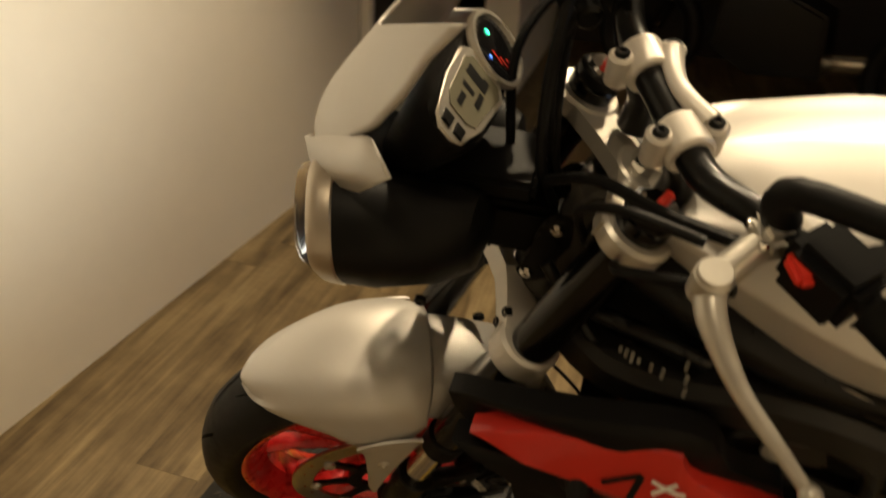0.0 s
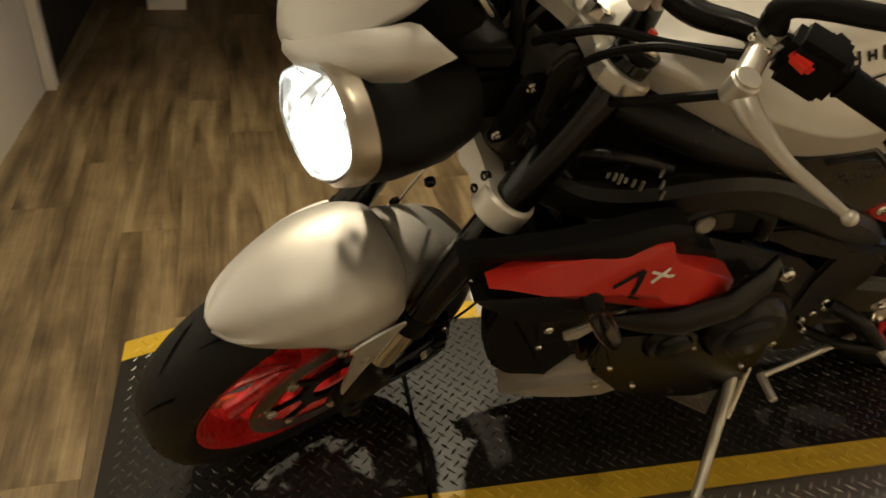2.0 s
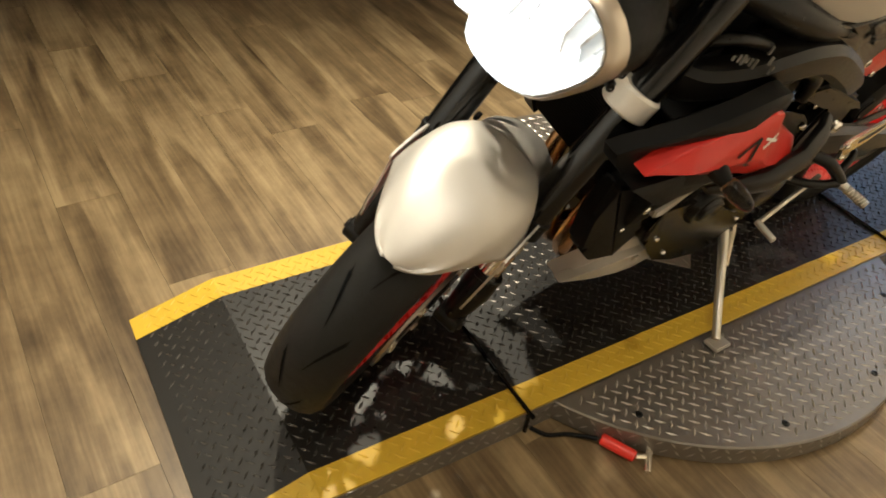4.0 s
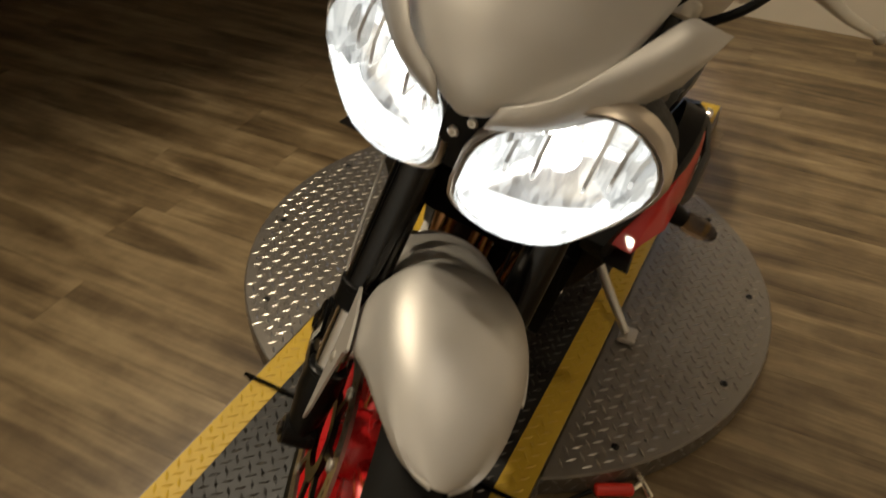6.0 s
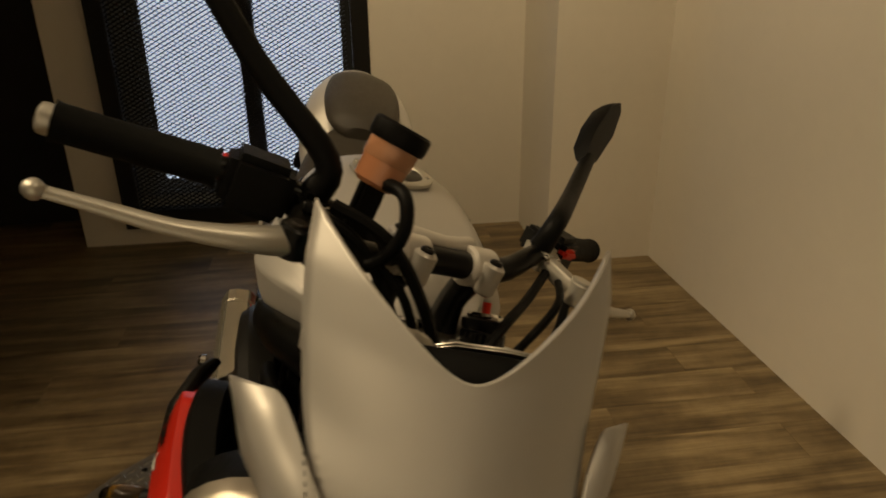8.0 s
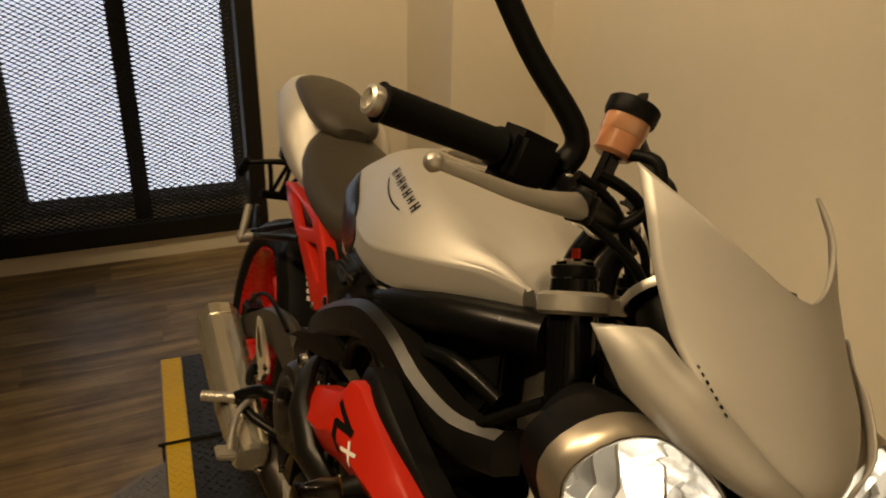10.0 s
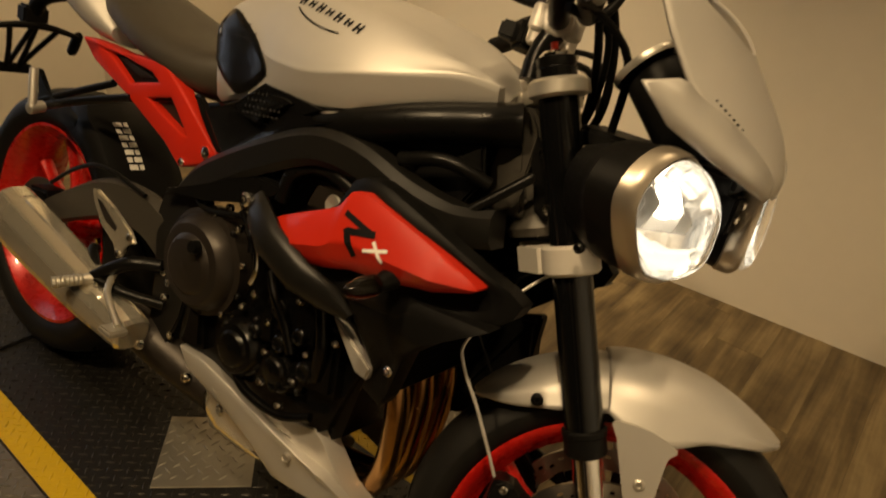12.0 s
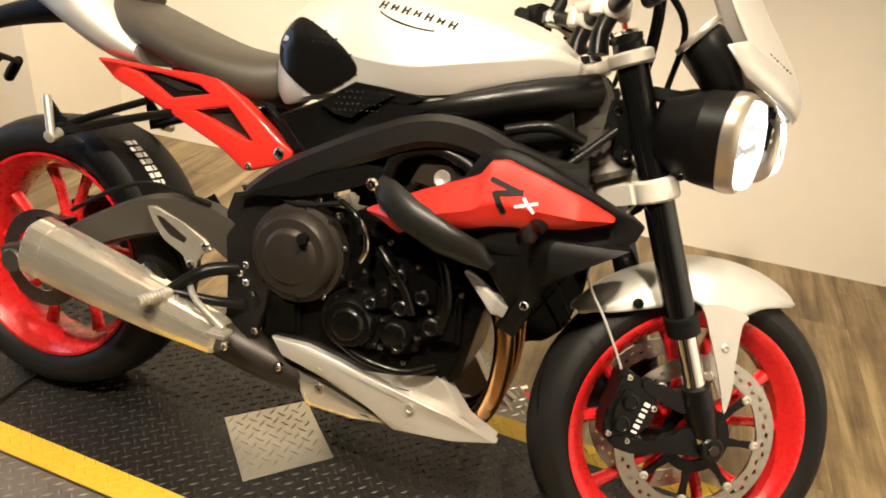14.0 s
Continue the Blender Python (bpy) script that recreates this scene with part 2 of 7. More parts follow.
def curve_points(points, steps=6, closed=False):
    """A smooth line through the points."""
    p = [Vector(q) for q in points]
    n = len(p)
    out = []
    for i in range(n if closed else n - 1):
        a, b, c, d = (p[(i + k) % n] if closed else p[min(max(i + k, 0), n - 1)] for k in (-1, 0, 1, 2))
        for s in range(steps):
            t = s / steps
            out.append(0.5 * (2 * b + (c - a) * t + (2 * a - 5 * b + 4 * c - d) * t * t + (3 * b - a - 3 * c + d) * t ** 3))
    if not closed:
        out.append(p[-1])
    return out


def skin(bm, rings, closed_ring=True, caps=True, closed_path=False):
    vs = [[bm.verts.new(q) for q in r] for r in rings]
    n = len(rings[0])
    pairs = list(zip(vs, vs[1:])) + ([(vs[-1], vs[0])] if closed_path else [])
    for a, b in pairs:
        for i in range(n if closed_ring else n - 1):
            bm.faces.new((a[i], a[(i + 1) % n], b[(i + 1) % n], b[i]))
    if caps and closed_ring and not closed_path:
        bm.faces.new(vs[0][::-1])
        bm.faces.new(vs[-1])
    return vs


def tube(bm, points, radius, seg=12, smooth=6, closed=False, flat=1.0, caps=True):
    """A tube along a line; radius may be a number or one for each point. flat squeezes it along its second axis."""
    path = curve_points(points, smooth, closed) if smooth > 1 and len(points) > 2 else [Vector(q) for q in points]
    k = len(points)
    rings, up = [], None
    for i, q in enumerate(path):
        a = path[i - 1] if i or closed else path[0]
        b = path[(i + 1) % len(path)] if i < len(path) - 1 or closed else path[-1]
        d = (b - a).normalized()
        if up is None:
            up = d.orthogonal().normalized() if abs(d.y) > 0.9 else Vector((0, 1, 0))
        up = (up - d * up.dot(d)).normalized()
        side = d.cross(up)
        if isinstance(radius, (int, float)):
            r = radius
        else:
            f = i / max(len(path) - 1, 1) * (k - 1)
            j = min(int(f), k - 2)
            r = radius[j] + (radius[j + 1] - radius[j]) * (f - j)
        rings.append([q + (side * math.cos(t) + up * math.sin(t) * flat) * r for t in (math.tau * s / seg for s in range(seg))])
    skin(bm, rings, caps=caps, closed_path=closed)
    return bm


def lathe(bm, profile, centre, axis=(0, 1, 0), seg=48, closed_profile=True):
    """Turns a profile of (along the axis, radius) round the axis."""
    ax = Vector(axis).normalized()
    u = Vector((1, 0, 0)) if abs(ax.x) < 0.9 else Vector((0, 0, 1))
    u = (u - ax * u.dot(ax)).normalized()
    v = ax.cross(u)
    c = Vector(centre)
    rings = [[c + ax * h + (u * math.cos(a) + v * math.sin(a)) * r for h, r in profile] for a in (math.tau * s / seg for s in range(seg))]
    skin(bm, rings, closed_ring=closed_profile, caps=False, closed_path=True)
    return bm


def rod(bm, a, b, r, seg=16, bevel=0.0):
    a, b = Vector(a), Vector(b)
    d = (b - a).normalized()
    n = (b - a).length
    prof = [(0, 1e-4), (0, r - bevel), (bevel, r), (n - bevel, r), (n, r - bevel), (n, 1e-4)] if bevel else [(0, 1e-4), (0, r), (n, r), (n, 1e-4)]
    return lathe(bm, prof, a, d, seg, closed_profile=False)


def bolt(bm, place, normal, r=0.006, h=0.004):
    """A button-head bolt with a socket."""
    n = Vector(normal).normalized()
    lathe(bm, [(-0.004, r), (h * 0.5, r), (h, r * 0.7), (h, r * 0.42), (h * 0.2, r * 0.4), (h * 0.2, 1e-4)], place, n, 12, closed_profile=False)
    return bm


def slab(outline, y0, y1, bevel=0.003, smooth=1):
    pts = [(p.x, p.z) for p in curve_points([(a, 0, b) for a, b in outline], smooth, True)] if smooth > 1 else outline
    return prism(bmesh.new(), pts, y0, y1, "y", bevel)


def rounded(outline, steps=3):
    """The outline with its corners cut round."""
    out = []
    n = len(outline)
    for i in range(n):
        a, b, c = (Vector((*outline[(i + k) % n], 0)) for k in (-1, 0, 1))
        r = min(0.010, 0.35 * (a - b).length, 0.35 * (c - b).length)
        p, q = b + (a - b).normalized() * r, b + (c - b).normalized() * r
        for k in range(steps + 1):
            t = k / steps
            e = p * (1 - t) ** 2 + b * 2 * t * (1 - t) + q * t * t
            out.append((e.x, e.y))
    return out


# ---- the room ----
FLOOR_Z = -0.057
CEIL_Z = 2.55
floor = mesh_object("floor", box(bmesh.new(), -3.0, 2.0, -4.4, 2.0, FLOOR_Z - 0.12, FLOOR_Z - 0.006), material("joint_shadow", (0.05, 0.036, 0.02), 0.8), smooth=False)
tagged(floor, "oak-look vinyl plank floor, weathered brown", "floor", kind="structure")


def wall_slab(name, a, b, z0, z1, mat, thick=0.12, label="", holes=()):
    """An upright wall from a to b in plan, its body on the right-hand side; holes are (s0, s1, z0, z1) along it."""
    a, b = Vector((*a, 0)), Vector((*b, 0))
    d = (b - a).normalized()
    n = Vector((d.y, -d.x, 0))
    length = (b - a).length
    bm = bmesh.new()
    cuts = [(0, length, z0, z1)] if not holes else []
    for s0, s1, h0, h1 in holes:
        cuts += [(0, s0, z0, z1), (s1, length, z0, z1), (s0, s1, z0, h0), (s0, s1, h1, z1)]
    for s0, s1, h0, h1 in cuts:
        if s1 - s0 < 1e-4 or h1 - h0 < 1e-4:
            continue
        vs = [bm.verts.new(a + d * s + n * t + Vector((0, 0, z))) for s in (s0, s1) for t in (0, thick) for z in (h0, h1)]
        for f in ((0, 1, 3, 2), (4, 6, 7, 5), (0, 4, 5, 1), (2, 3, 7, 6), (0, 2, 6, 4), (1, 5, 7, 3)):
            bm.faces.new([vs[i] for i in f])
    bmesh.ops.remove_doubles(bm, verts=bm.verts, dist=1e-5)
    ob = mesh_object(name, bm, mat, smooth=False)
    return tagged(ob, label, "wall", kind="structure")


wall_slab("wall_side", (1.80, 1.652), (-1.72, 1.50), FLOOR_Z - 0.05, CEIL_Z, WALL, label="plain cream painted wall beside the bike")
wall_slab("wall_column", (-1.72, 1.52), (-1.72, 1.03), FLOOR_Z - 0.05, CEIL_Z, WALL, 0.5, "cream painted boxed-in corner column")
wall_slab("wall_back", (-2.22, 1.03), (-2.24, -1.02), FLOOR_Z - 0.05, CEIL_Z, WALL, 0.14, "cream painted wall with a barred window", holes=[(0.70, 1.86, 0.03, 1.95)])
wall_slab("wall_front", (1.50, -1.74), (1.75, 1.66), FLOOR_Z - 0.05, CEIL_Z, WALL, 0.14, "cream painted wall in front of the bike")
# panel fills the door opening, near-black for the darkness beyond
wall_slab("wall_doorway", (1.40, -4.3), (1.50, -1.745), FLOOR_Z - 0.05, CEIL_Z, UNLITWALL, 0.1, "near-black panel standing in for the unlit door opening")
wall_slab("wall_jamb", (1.205, -2.64), (1.205, -4.15), FLOOR_Z - 0.05, CEIL_Z, WALL, 0.17, "cream painted wall end past the dark doorway")
casing = mesh_object("door_casing", box(bmesh.new(), 1.462, 1.56, -1.802, -1.748, FLOOR_Z - 0.01, CEIL_Z, 0.004), TRIM, smooth=False)
tagged(casing, "cream painted door casing at the wall's end", "trim", kind="structure")
sill = prism(bmesh.new(), [(1.440, -1.805), (1.470, -1.805), (1.400, -2.636), (1.370, -2.636)], FLOOR_Z - 0.002, FLOOR_Z + 0.004, "z", 0.001)
tagged(mesh_object("door_sill", sill, material("sill_strip", (0.30, 0.25, 0.18), 0.4, 0.3, grain=0.1, scale=40), smooth=False), "worn metal strip across the doorway floor", "trim", kind="structure")
# assumed far wall; its near-black stands in for missing light
wall_slab("wall_far", (-3.0, -4.2), (1.7, -4.2), FLOOR_Z - 0.05, CEIL_Z, UNLITWALL, 0.1, "assumed far wall, near-black to look unlit")
wall_slab("wall_dark_back", (-2.60, -1.0), (-2.60, -4.3), FLOOR_Z - 0.05, CEIL_Z, UNLITWALL, 0.1, "wall behind the doorway, near-black to look unlit")
wall_slab("wall_return", (-2.24, -1.03), (-2.62, -1.03), FLOOR_Z - 0.05, CEIL_Z, WALL, 0.02, "cream wall end beside the dark opening")
ceiling = mesh_object("ceiling", box(bmesh.new(), -3.0, 2.0, -4.4, 2.0, CEIL_Z, CEIL_Z + 0.1), material("ceiling_paint", (0.6, 0.55, 0.48), 0.8, grain=0.03, scale=12), smooth=False)
tagged(ceiling, "plain cream painted ceiling", "ceiling", kind="structure")

# barred window: a dark frame, a day-lit sash behind and expanded metal in front
window = thing("window_1", "dark-framed window with expanded metal mesh over a daylit pane", "window", kind="structure")
WX, WY0, WY1, WZ0, WZ1 = -2.225, -0.83, 0.33, 0.03, 1.95
for y0, y1, z0, z1 in ((WY0, WY0 + 0.075, WZ0, WZ1), (WY1 - 0.075, WY1, WZ0, WZ1), (WY0 + 0.075, WY1 - 0.075, WZ0, WZ0 + 0.085), (WY0 + 0.075, WY1 - 0.075, WZ1 - 0.08, WZ1)):
    part("window_frame", box(bmesh.new(), WX - 0.05, WX + 0.02, y0, y1, z0, z1, 0.004), MESHBLACK, window, "dark brown steel window frame")
part("window_mullion", box(bmesh.new(), WX - 0.09, WX - 0.06, -0.24, -0.165, WZ0 + 0.08, WZ1 - 0.08, 0.003), MESHBLACK, window)
for y0, y1 in ((WY0 + 0.19, -0.24), (-0.165, WY1 - 0.12)):
    part("pane", box(bmesh.new(), WX - 0.105, WX - 0.1, y0, y1, WZ0 + 0.2, WZ1 - 0.1), DAYPANE, window, "pale blue daylit frosted pane", smooth=False)
bm = bmesh.new()
step_y, step_z = 0.034, 0.0095
ny, nz = int((WY1 - WY0 - 0.15) / step_y), int((WZ1 - WZ0 - 0.16) / step_z)
for i in range(ny):
    for j in range(nz):
        y, z = WY0 + 0.075 + (i + 0.5 * (j % 2)) * step_y, WZ0 + 0.085 + j * step_z
        for dy in (-1, 1):
            a, b = Vector((WX, y, z)), Vector((WX, y + dy * step_y / 2, z + step_z))
            if not WY0 + 0.07 < b.y < WY1 - 0.07:
                continue
            o = Vector((0, 0, 0.0034))
            q = [bm.verts.new(v) for v in (a - o, b - o, b + o, a + o)]
            w = [bm.verts.new(v + Vector((0.002, 0, 0))) for v in (a - o, b - o, b + o, a + o)]
            bm.faces.new(w)
            bm.faces.new((q[0], q[1], w[1], w[0]))
            bm.faces.new((q[3], w[3], w[2], q[2]))
tagged(part("mesh_grille", bm, MESHBLACK, window, "black expanded metal mesh", smooth=False), kind="stuff")

# ---- lift platform with turntable disc ----
PLAT = Matrix.Rotation(radians(-2.6), 4, "Z")
platform = thing("lift_platform", "black tread-plate motorcycle lift ramp with yellow painted edges", "platform", PLAT)
turntable = thing("turntable_disc", "round bare steel tread-plate turntable under the lift ramp", "turntable", PLAT)
HALF, BAND, REAR, FRONT, RAMP = 0.298, 0.062, -1.19, 1.12, 0.94
OFFY = 0.012


def tread_bars(bm, inside, x0, x1, y0, y1, z, pitch=0.0205, length=0.0245, width=0.0066, high=0.0021, height=None, turn=45.0):
    """Raised lens-shaped bars on a turned chequer of cells, each bar a quarter turn from its neighbours."""
    ca, sa = math.cos(radians(turn)), math.sin(radians(turn))
    reach = int(1.5 * max(abs(x0), abs(x1), abs(y0), abs(y1)) / pitch) + 1
    for i in range(-reach, reach + 1):
        for j in range(-reach, reach + 1):
            x, y = (i * ca - j * sa) * pitch, (i * sa + j * ca) * pitch
            if not (x0 <= x <= x1 and y0 <= y <= y1 and inside(x, y)):
                continue
            d = Vector((ca, sa, 0)) if (i + j) % 2 else Vector((-sa, ca, 0))
            n = Vector((-d.y, d.x, 0))
            o = Vector((x, y, height(x) if height else z))
            e = [bm.verts.new(o + d * length / 2 * q) for q in (-1, 1)]
            m1 = [bm.verts.new(o + n * width / 2 * q) for q in (-1, 1)]
            t = [bm.verts.new(o + d * length * 0.26 * q + Vector((0, 0, high))) for q in (-1, 1)]
            bm.faces.new((e[0], m1[0], t[1], t[0]))
            bm.faces.new((m1[0], e[1], t[1]))
            bm.faces.new((e[1], m1[1], t[0], t[1]))
            bm.faces.new((m1[1], e[0], t[0]))


def ramp_z(x):
    return 0.0 if x < RAMP else -(FLOOR_Z * -1 - 0.004) * min((x - RAMP) / (FRONT - RAMP), 1)


def deck(y0, y1, lift):
    """A strip of the deck, level and then down the ramp."""
    bm = bmesh.new()
    rings = []
    for x in (REAR, -0.3, RAMP, FRONT):
        z = ramp_z(x) + lift
        rings.append([(x, y0, z), (x, y1, z), (x, y1, FLOOR_Z - 0.004), (x, y0, FLOOR_Z - 0.004)])
    skin(bm, rings)
    return bm


part("deck", deck(OFFY - HALF + BAND, OFFY + HALF - BAND, 0), PLATEBLACK, platform, "worn black tread plate deck", smooth=False)
part("edge_band", deck(OFFY + HALF - BAND + 0.0005, OFFY + HALF, 0), PLATEYELLOW, platform, "yellow painted edge strip", smooth=False)
part("edge_band", deck(OFFY - HALF, OFFY - HALF + BAND - 0.0005, 0), PLATEYELLOW, platform, "yellow painted edge strip", smooth=False)
for y0, y1, mat, nm in ((-HALF + BAND, HALF - BAND, PLATETREAD, "deck_tread"), (HALF - BAND, HALF, PLATEYELLOW, "band_tread"), (-HALF, -HALF + BAND, PLATEYELLOW, "band_tread")):
    bm = bmesh.new()
    a, b = OFFY + y0 + 0.006, OFFY + y1 - 0.006
    tread_bars(bm, lambda x, y: a < y < b and REAR + 0.01 < x < FRONT - 0.02, REAR, FRONT, a - 0.02, b + 0.02, 0, height=ramp_z)
    tagged(part(nm, bm, mat, platform, smooth=False), kind="stuff")
for y in (OFFY + HALF + 0.0015, OFFY - HALF - 0.0045):
    part("side_rail", box(bmesh.new(), REAR, RAMP - 0.02, y, y + 0.003, FLOOR_Z, -0.003), PLATESTEEL, platform, "bare steel tread plate side")
for x in (0.515, -0.725):
    bm = bmesh.new()
    tube(bm, [(x, OFFY - HALF - 0.009, FLOOR_Z + 0.004), (x, OFFY - HALF - 0.007, -0.004), (x, OFFY - HALF + 0.004, 0.004), (x, 0, 0.004), (x, OFFY + HALF - 0.004, 0.004), (x, OFFY + HALF + 0.007, -0.004), (x, OFFY + HALF + 0.009, FLOOR_Z + 0.004)], 0.0045, 8, smooth=3)
    part("cross_rod", bm, GLOSSBLACK, platform, "thin black rod across the deck")
bm = bmesh.new()
prism(bm, [(-0.249, 0.002), (-0.101, -0.141), (0.036, 0.004), (-0.110, 0.138)], 0.0005, 0.004, "z", 0.0012)
HATCHSTEEL = material("bright_tread_plate", (0.42, 0.395, 0.34), 0.34, 0.8, grain=0.12, scale=50, stain=0.12)
hatch = part("hatch_plate", bm, HATCHSTEEL, platform, "small square bare steel tread plate patch")
bm = bmesh.new()


def in_hatch(x, y):
    u, v = (x + 0.106) * 0.7071 + y * 0.7071, -(x + 0.106) * 0.7071 + y * 0.7071
    return abs(u) < 0.09 and abs(v) < 0.09


tread_bars(bm, in_hatch, -0.3, 0.1, -0.2, 0.2, 0.004, pitch=0.023, turn=0.0)
tagged(part("hatch_tread", bm, HATCHSTEEL, hatch, smooth=False), kind="stuff")
bm = bmesh.new()
lathe(bm, [(FLOOR_Z + 0.004, 0.60), (FLOOR_Z + 0.004, 0.632), (-0.006, 0.632), (-0.003, 0.629), (-0.003, 1e-4)], (-0.10, 0, 0), (0, 0, 1), 96, closed_profile=False)
part("disc_plate", bm, PLATESTEEL, turntable, "bare steel tread plate disc")
bm = bmesh.new()
tread_bars(bm, lambda x, y: (x + 0.10) ** 2 + y ** 2 < 0.615 ** 2 and abs(y - OFFY) > HALF + 0.01, -0.75, 0.55, -0.65, 0.65, -0.003, pitch=0.0225, length=0.026)
tagged(part("disc_tread", bm, TREADSTEEL, turntable, smooth=False), kind="stuff")
for a in range(15, 360, 30):
    x, y = -0.10 + 0.585 * math.cos(radians(a)), 0.585 * math.sin(radians(a))
    if abs(y) > 0.33:
        part("disc_bolt", bolt(bmesh.new(), (x, y, -0.003), (0, 0, 1), 0.008, 0.003), FRAMEBLACK, turntable)
# tread bars on the disc's rim and the ramp's sides
bm = bmesh.new()
for k in range(150):
    for j in range(2):
        a = math.tau * (k + 0.5 * j) / 150
        u, v = Vector((math.cos(a), math.sin(a), 0)), Vector((-math.sin(a), math.cos(a), 0))
        o = Vector((-0.10, 0, FLOOR_Z + 0.020 + 0.022 * j)) + u * 0.632
        d = (v + Vector((0, 0, 1 if (k + j) % 2 else -1))).normalized()
        n = u.cross(d)
        e = [bm.verts.new(o + d * 0.011 * q) for q in (-1, 1)]
        w = [bm.verts.new(o + n * 0.0028 * q) for q in (-1, 1)]
        t = bm.verts.new(o + u * 0.0014)
        for p in ((e[0], w[0]), (w[0], e[1]), (e[1], w[1]), (w[1], e[0])):
            bm.faces.new((*p, t))
tagged(part("rim_tread", bm, TREADSTEEL, turntable, smooth=False), kind="stuff")
bm = bmesh.new()
for y, q in ((OFFY + HALF + 0.0046, 1), (OFFY - HALF - 0.0046, -1)):
    for k in range(84):
        for j in range(2):
            o = Vector((REAR + 0.02 + 0.025 * (k + 0.5 * j), y, FLOOR_Z + 0.016 + 0.024 * j))
            d = Vector((0.7071, 0, 0.7071 if (k + j) % 2 else -0.7071))
            n = Vector((-d.z, 0, d.x))
            e = [bm.verts.new(o + d * 0.011 * p) for p in (-1, 1)]
            w = [bm.verts.new(o + n * 0.0028 * p) for p in (-1, 1)]
            t = bm.verts.new(o + Vector((0, 0.0014 * q, 0)))
            for p in ((e[0], w[0]), (w[0], e[1]), (e[1], w[1]), (w[1], e[0])):
                bm.faces.new((*p, t))
tagged(part("side_tread", bm, TREADSTEEL, platform, smooth=False), kind="stuff")

# ---- the motorcycle: x ahead, y to its left, z up from the tyre contacts; it leans on its side stand ----
LEAN = Matrix.Rotation(radians(-14.55), 4, "X")
bike = thing("motorcycle", "silver and red naked motorcycle leaning on its side stand", "motorcycle", LEAN)
RAKE = radians(24.1)
AXIS = Vector((-math.sin(RAKE), 0, math.cos(RAKE)))
STEER = Matrix.Translation((0.80, 0, 0)) @ Matrix.Rotation(radians(29.7), 4, AXIS) @ Matrix.Translation((-0.80, 0, 0))
FORK_STEER = Matrix.Translation((0.80, 0, 0)) @ Matrix.Rotation(radians(26.5), 4, AXIS) @ Matrix.Translation((-0.80, 0, 0))
WHEEL_STEER = Matrix.Translation((0.80, 0, 0)) @ Matrix.Rotation(radians(24.6), 4, AXIS) @ Matrix.Translation((-0.80, 0, 0))
FRONT_AXLE, REAR_AXLE = Vector((0.718, 0.001, 0.299)), Vector((-0.705, 0, 0.315))


def fork_at(z, y=0.0, ahead=0.0):
    """A point of the fork leg's centre line at height z, in the straight-ahead frame."""
    s = (z - 0.30) / AXIS.z
    if y > 0.05:
        y -= 0.024 * min(1, max(0, (z - 0.36) / 0.34))
    return FRONT_AXLE + AXIS * s + Vector((ahead * math.cos(RAKE), y, ahead * math.sin(RAKE)))


def tyre_mesh(c, radius, width, seg=72):
    """A sport tyre: a round crown, sidewalls and open beads."""
    h = width / 2
    rim = 0.226
    prof = [(-h * 0.62, rim), (-h * 0.86, rim + 0.012), (-h, rim + 0.032), (-h * 0.99, radius - 0.036), (-h * 0.86, radius - 0.019), (-h * 0.6, radius - 0.0075), (-h * 0.3, radius - 0.002), (0, radius)]
    prof = prof + [(-a, b) for a, b in prof[-2::-1]] + [(h * 0.5, rim - 0.006), (-h * 0.5, rim - 0.006)]
    return lathe(bmesh.new(), prof, c, (0, 1, 0), seg)


GROOVE = material("groove_shade_black", (0.003, 0.003, 0.003), 0.8, spec=0.05)


def tyre_grooves(c, radius, width, count=11):
    """Curved tread grooves as thin near-black inlays just over the crown, in place of the grooves' shade."""
    bm = bmesh.new()
    h = width / 2
    crown = lambda u: radius - 0.002 - 0.034 * abs(u) ** 2.6
    for s in (-1, 1):
        for k in range(count):
            a0 = math.tau * (k + (0.5 if s > 0 else 0)) / count
            row = []
            for i in range(8):
                f = i / 7
                u = s * (0.12 + 0.66 * f)
                a = a0 + 0.42 * f ** 0.8
                wd = 0.0050 * (0.4 + 1.2 * math.sin(math.pi * (0.1 + 0.85 * f)))
                r = crown(u) + 0.0026
                row.append([Vector((c.x + r * math.cos(a + w / r), c.y + u * h, c.z + r * math.sin(a + w / r))) for w in (-wd, wd)])
            skin(bm, row, closed_ring=False, caps=False)
    return bm


def rim_mesh(c, width):
    h = width / 2
    prof = [(-h, 0.2335), (-h, 0.227), (-h * 0.8, 0.214), (-h * 0.35, 0.196), (h * 0.35, 0.196), (h * 0.8, 0.214), (h, 0.227), (h, 0.2335), (h * 0.85, 0.228), (h * 0.3, 0.205), (-h * 0.3, 0.205), (-h * 0.85, 0.228)]
    return lathe(bmesh.new(), prof, c, (0, 1, 0), 72)


def spoke_mesh(c, angle, hub=0.045):
    """A forked cast spoke."""
    bm = bmesh.new()
    for side in (-1, 1):
        rings = []
        for r, w, t in ((hub * 0.8, 0.016, 0.024), (0.09, 0.011, 0.018), (0.15, 0.010, 0.015), (0.2, 0.014, 0.017)):
            a = angle + side * (0.10 + 0.17 * (r - hub) / 0.15)
            o = c + Vector((math.cos(a), 0, math.sin(a))) * r
            n = Vector((-math.sin(a), 0, math.cos(a)))
            rings.append([o + n * (w * math.cos(q)) + Vector((0, t * math.sin(q), 0)) for q in (math.tau * k / 10 for k in range(10))])
        skin(bm, rings)
    return bm


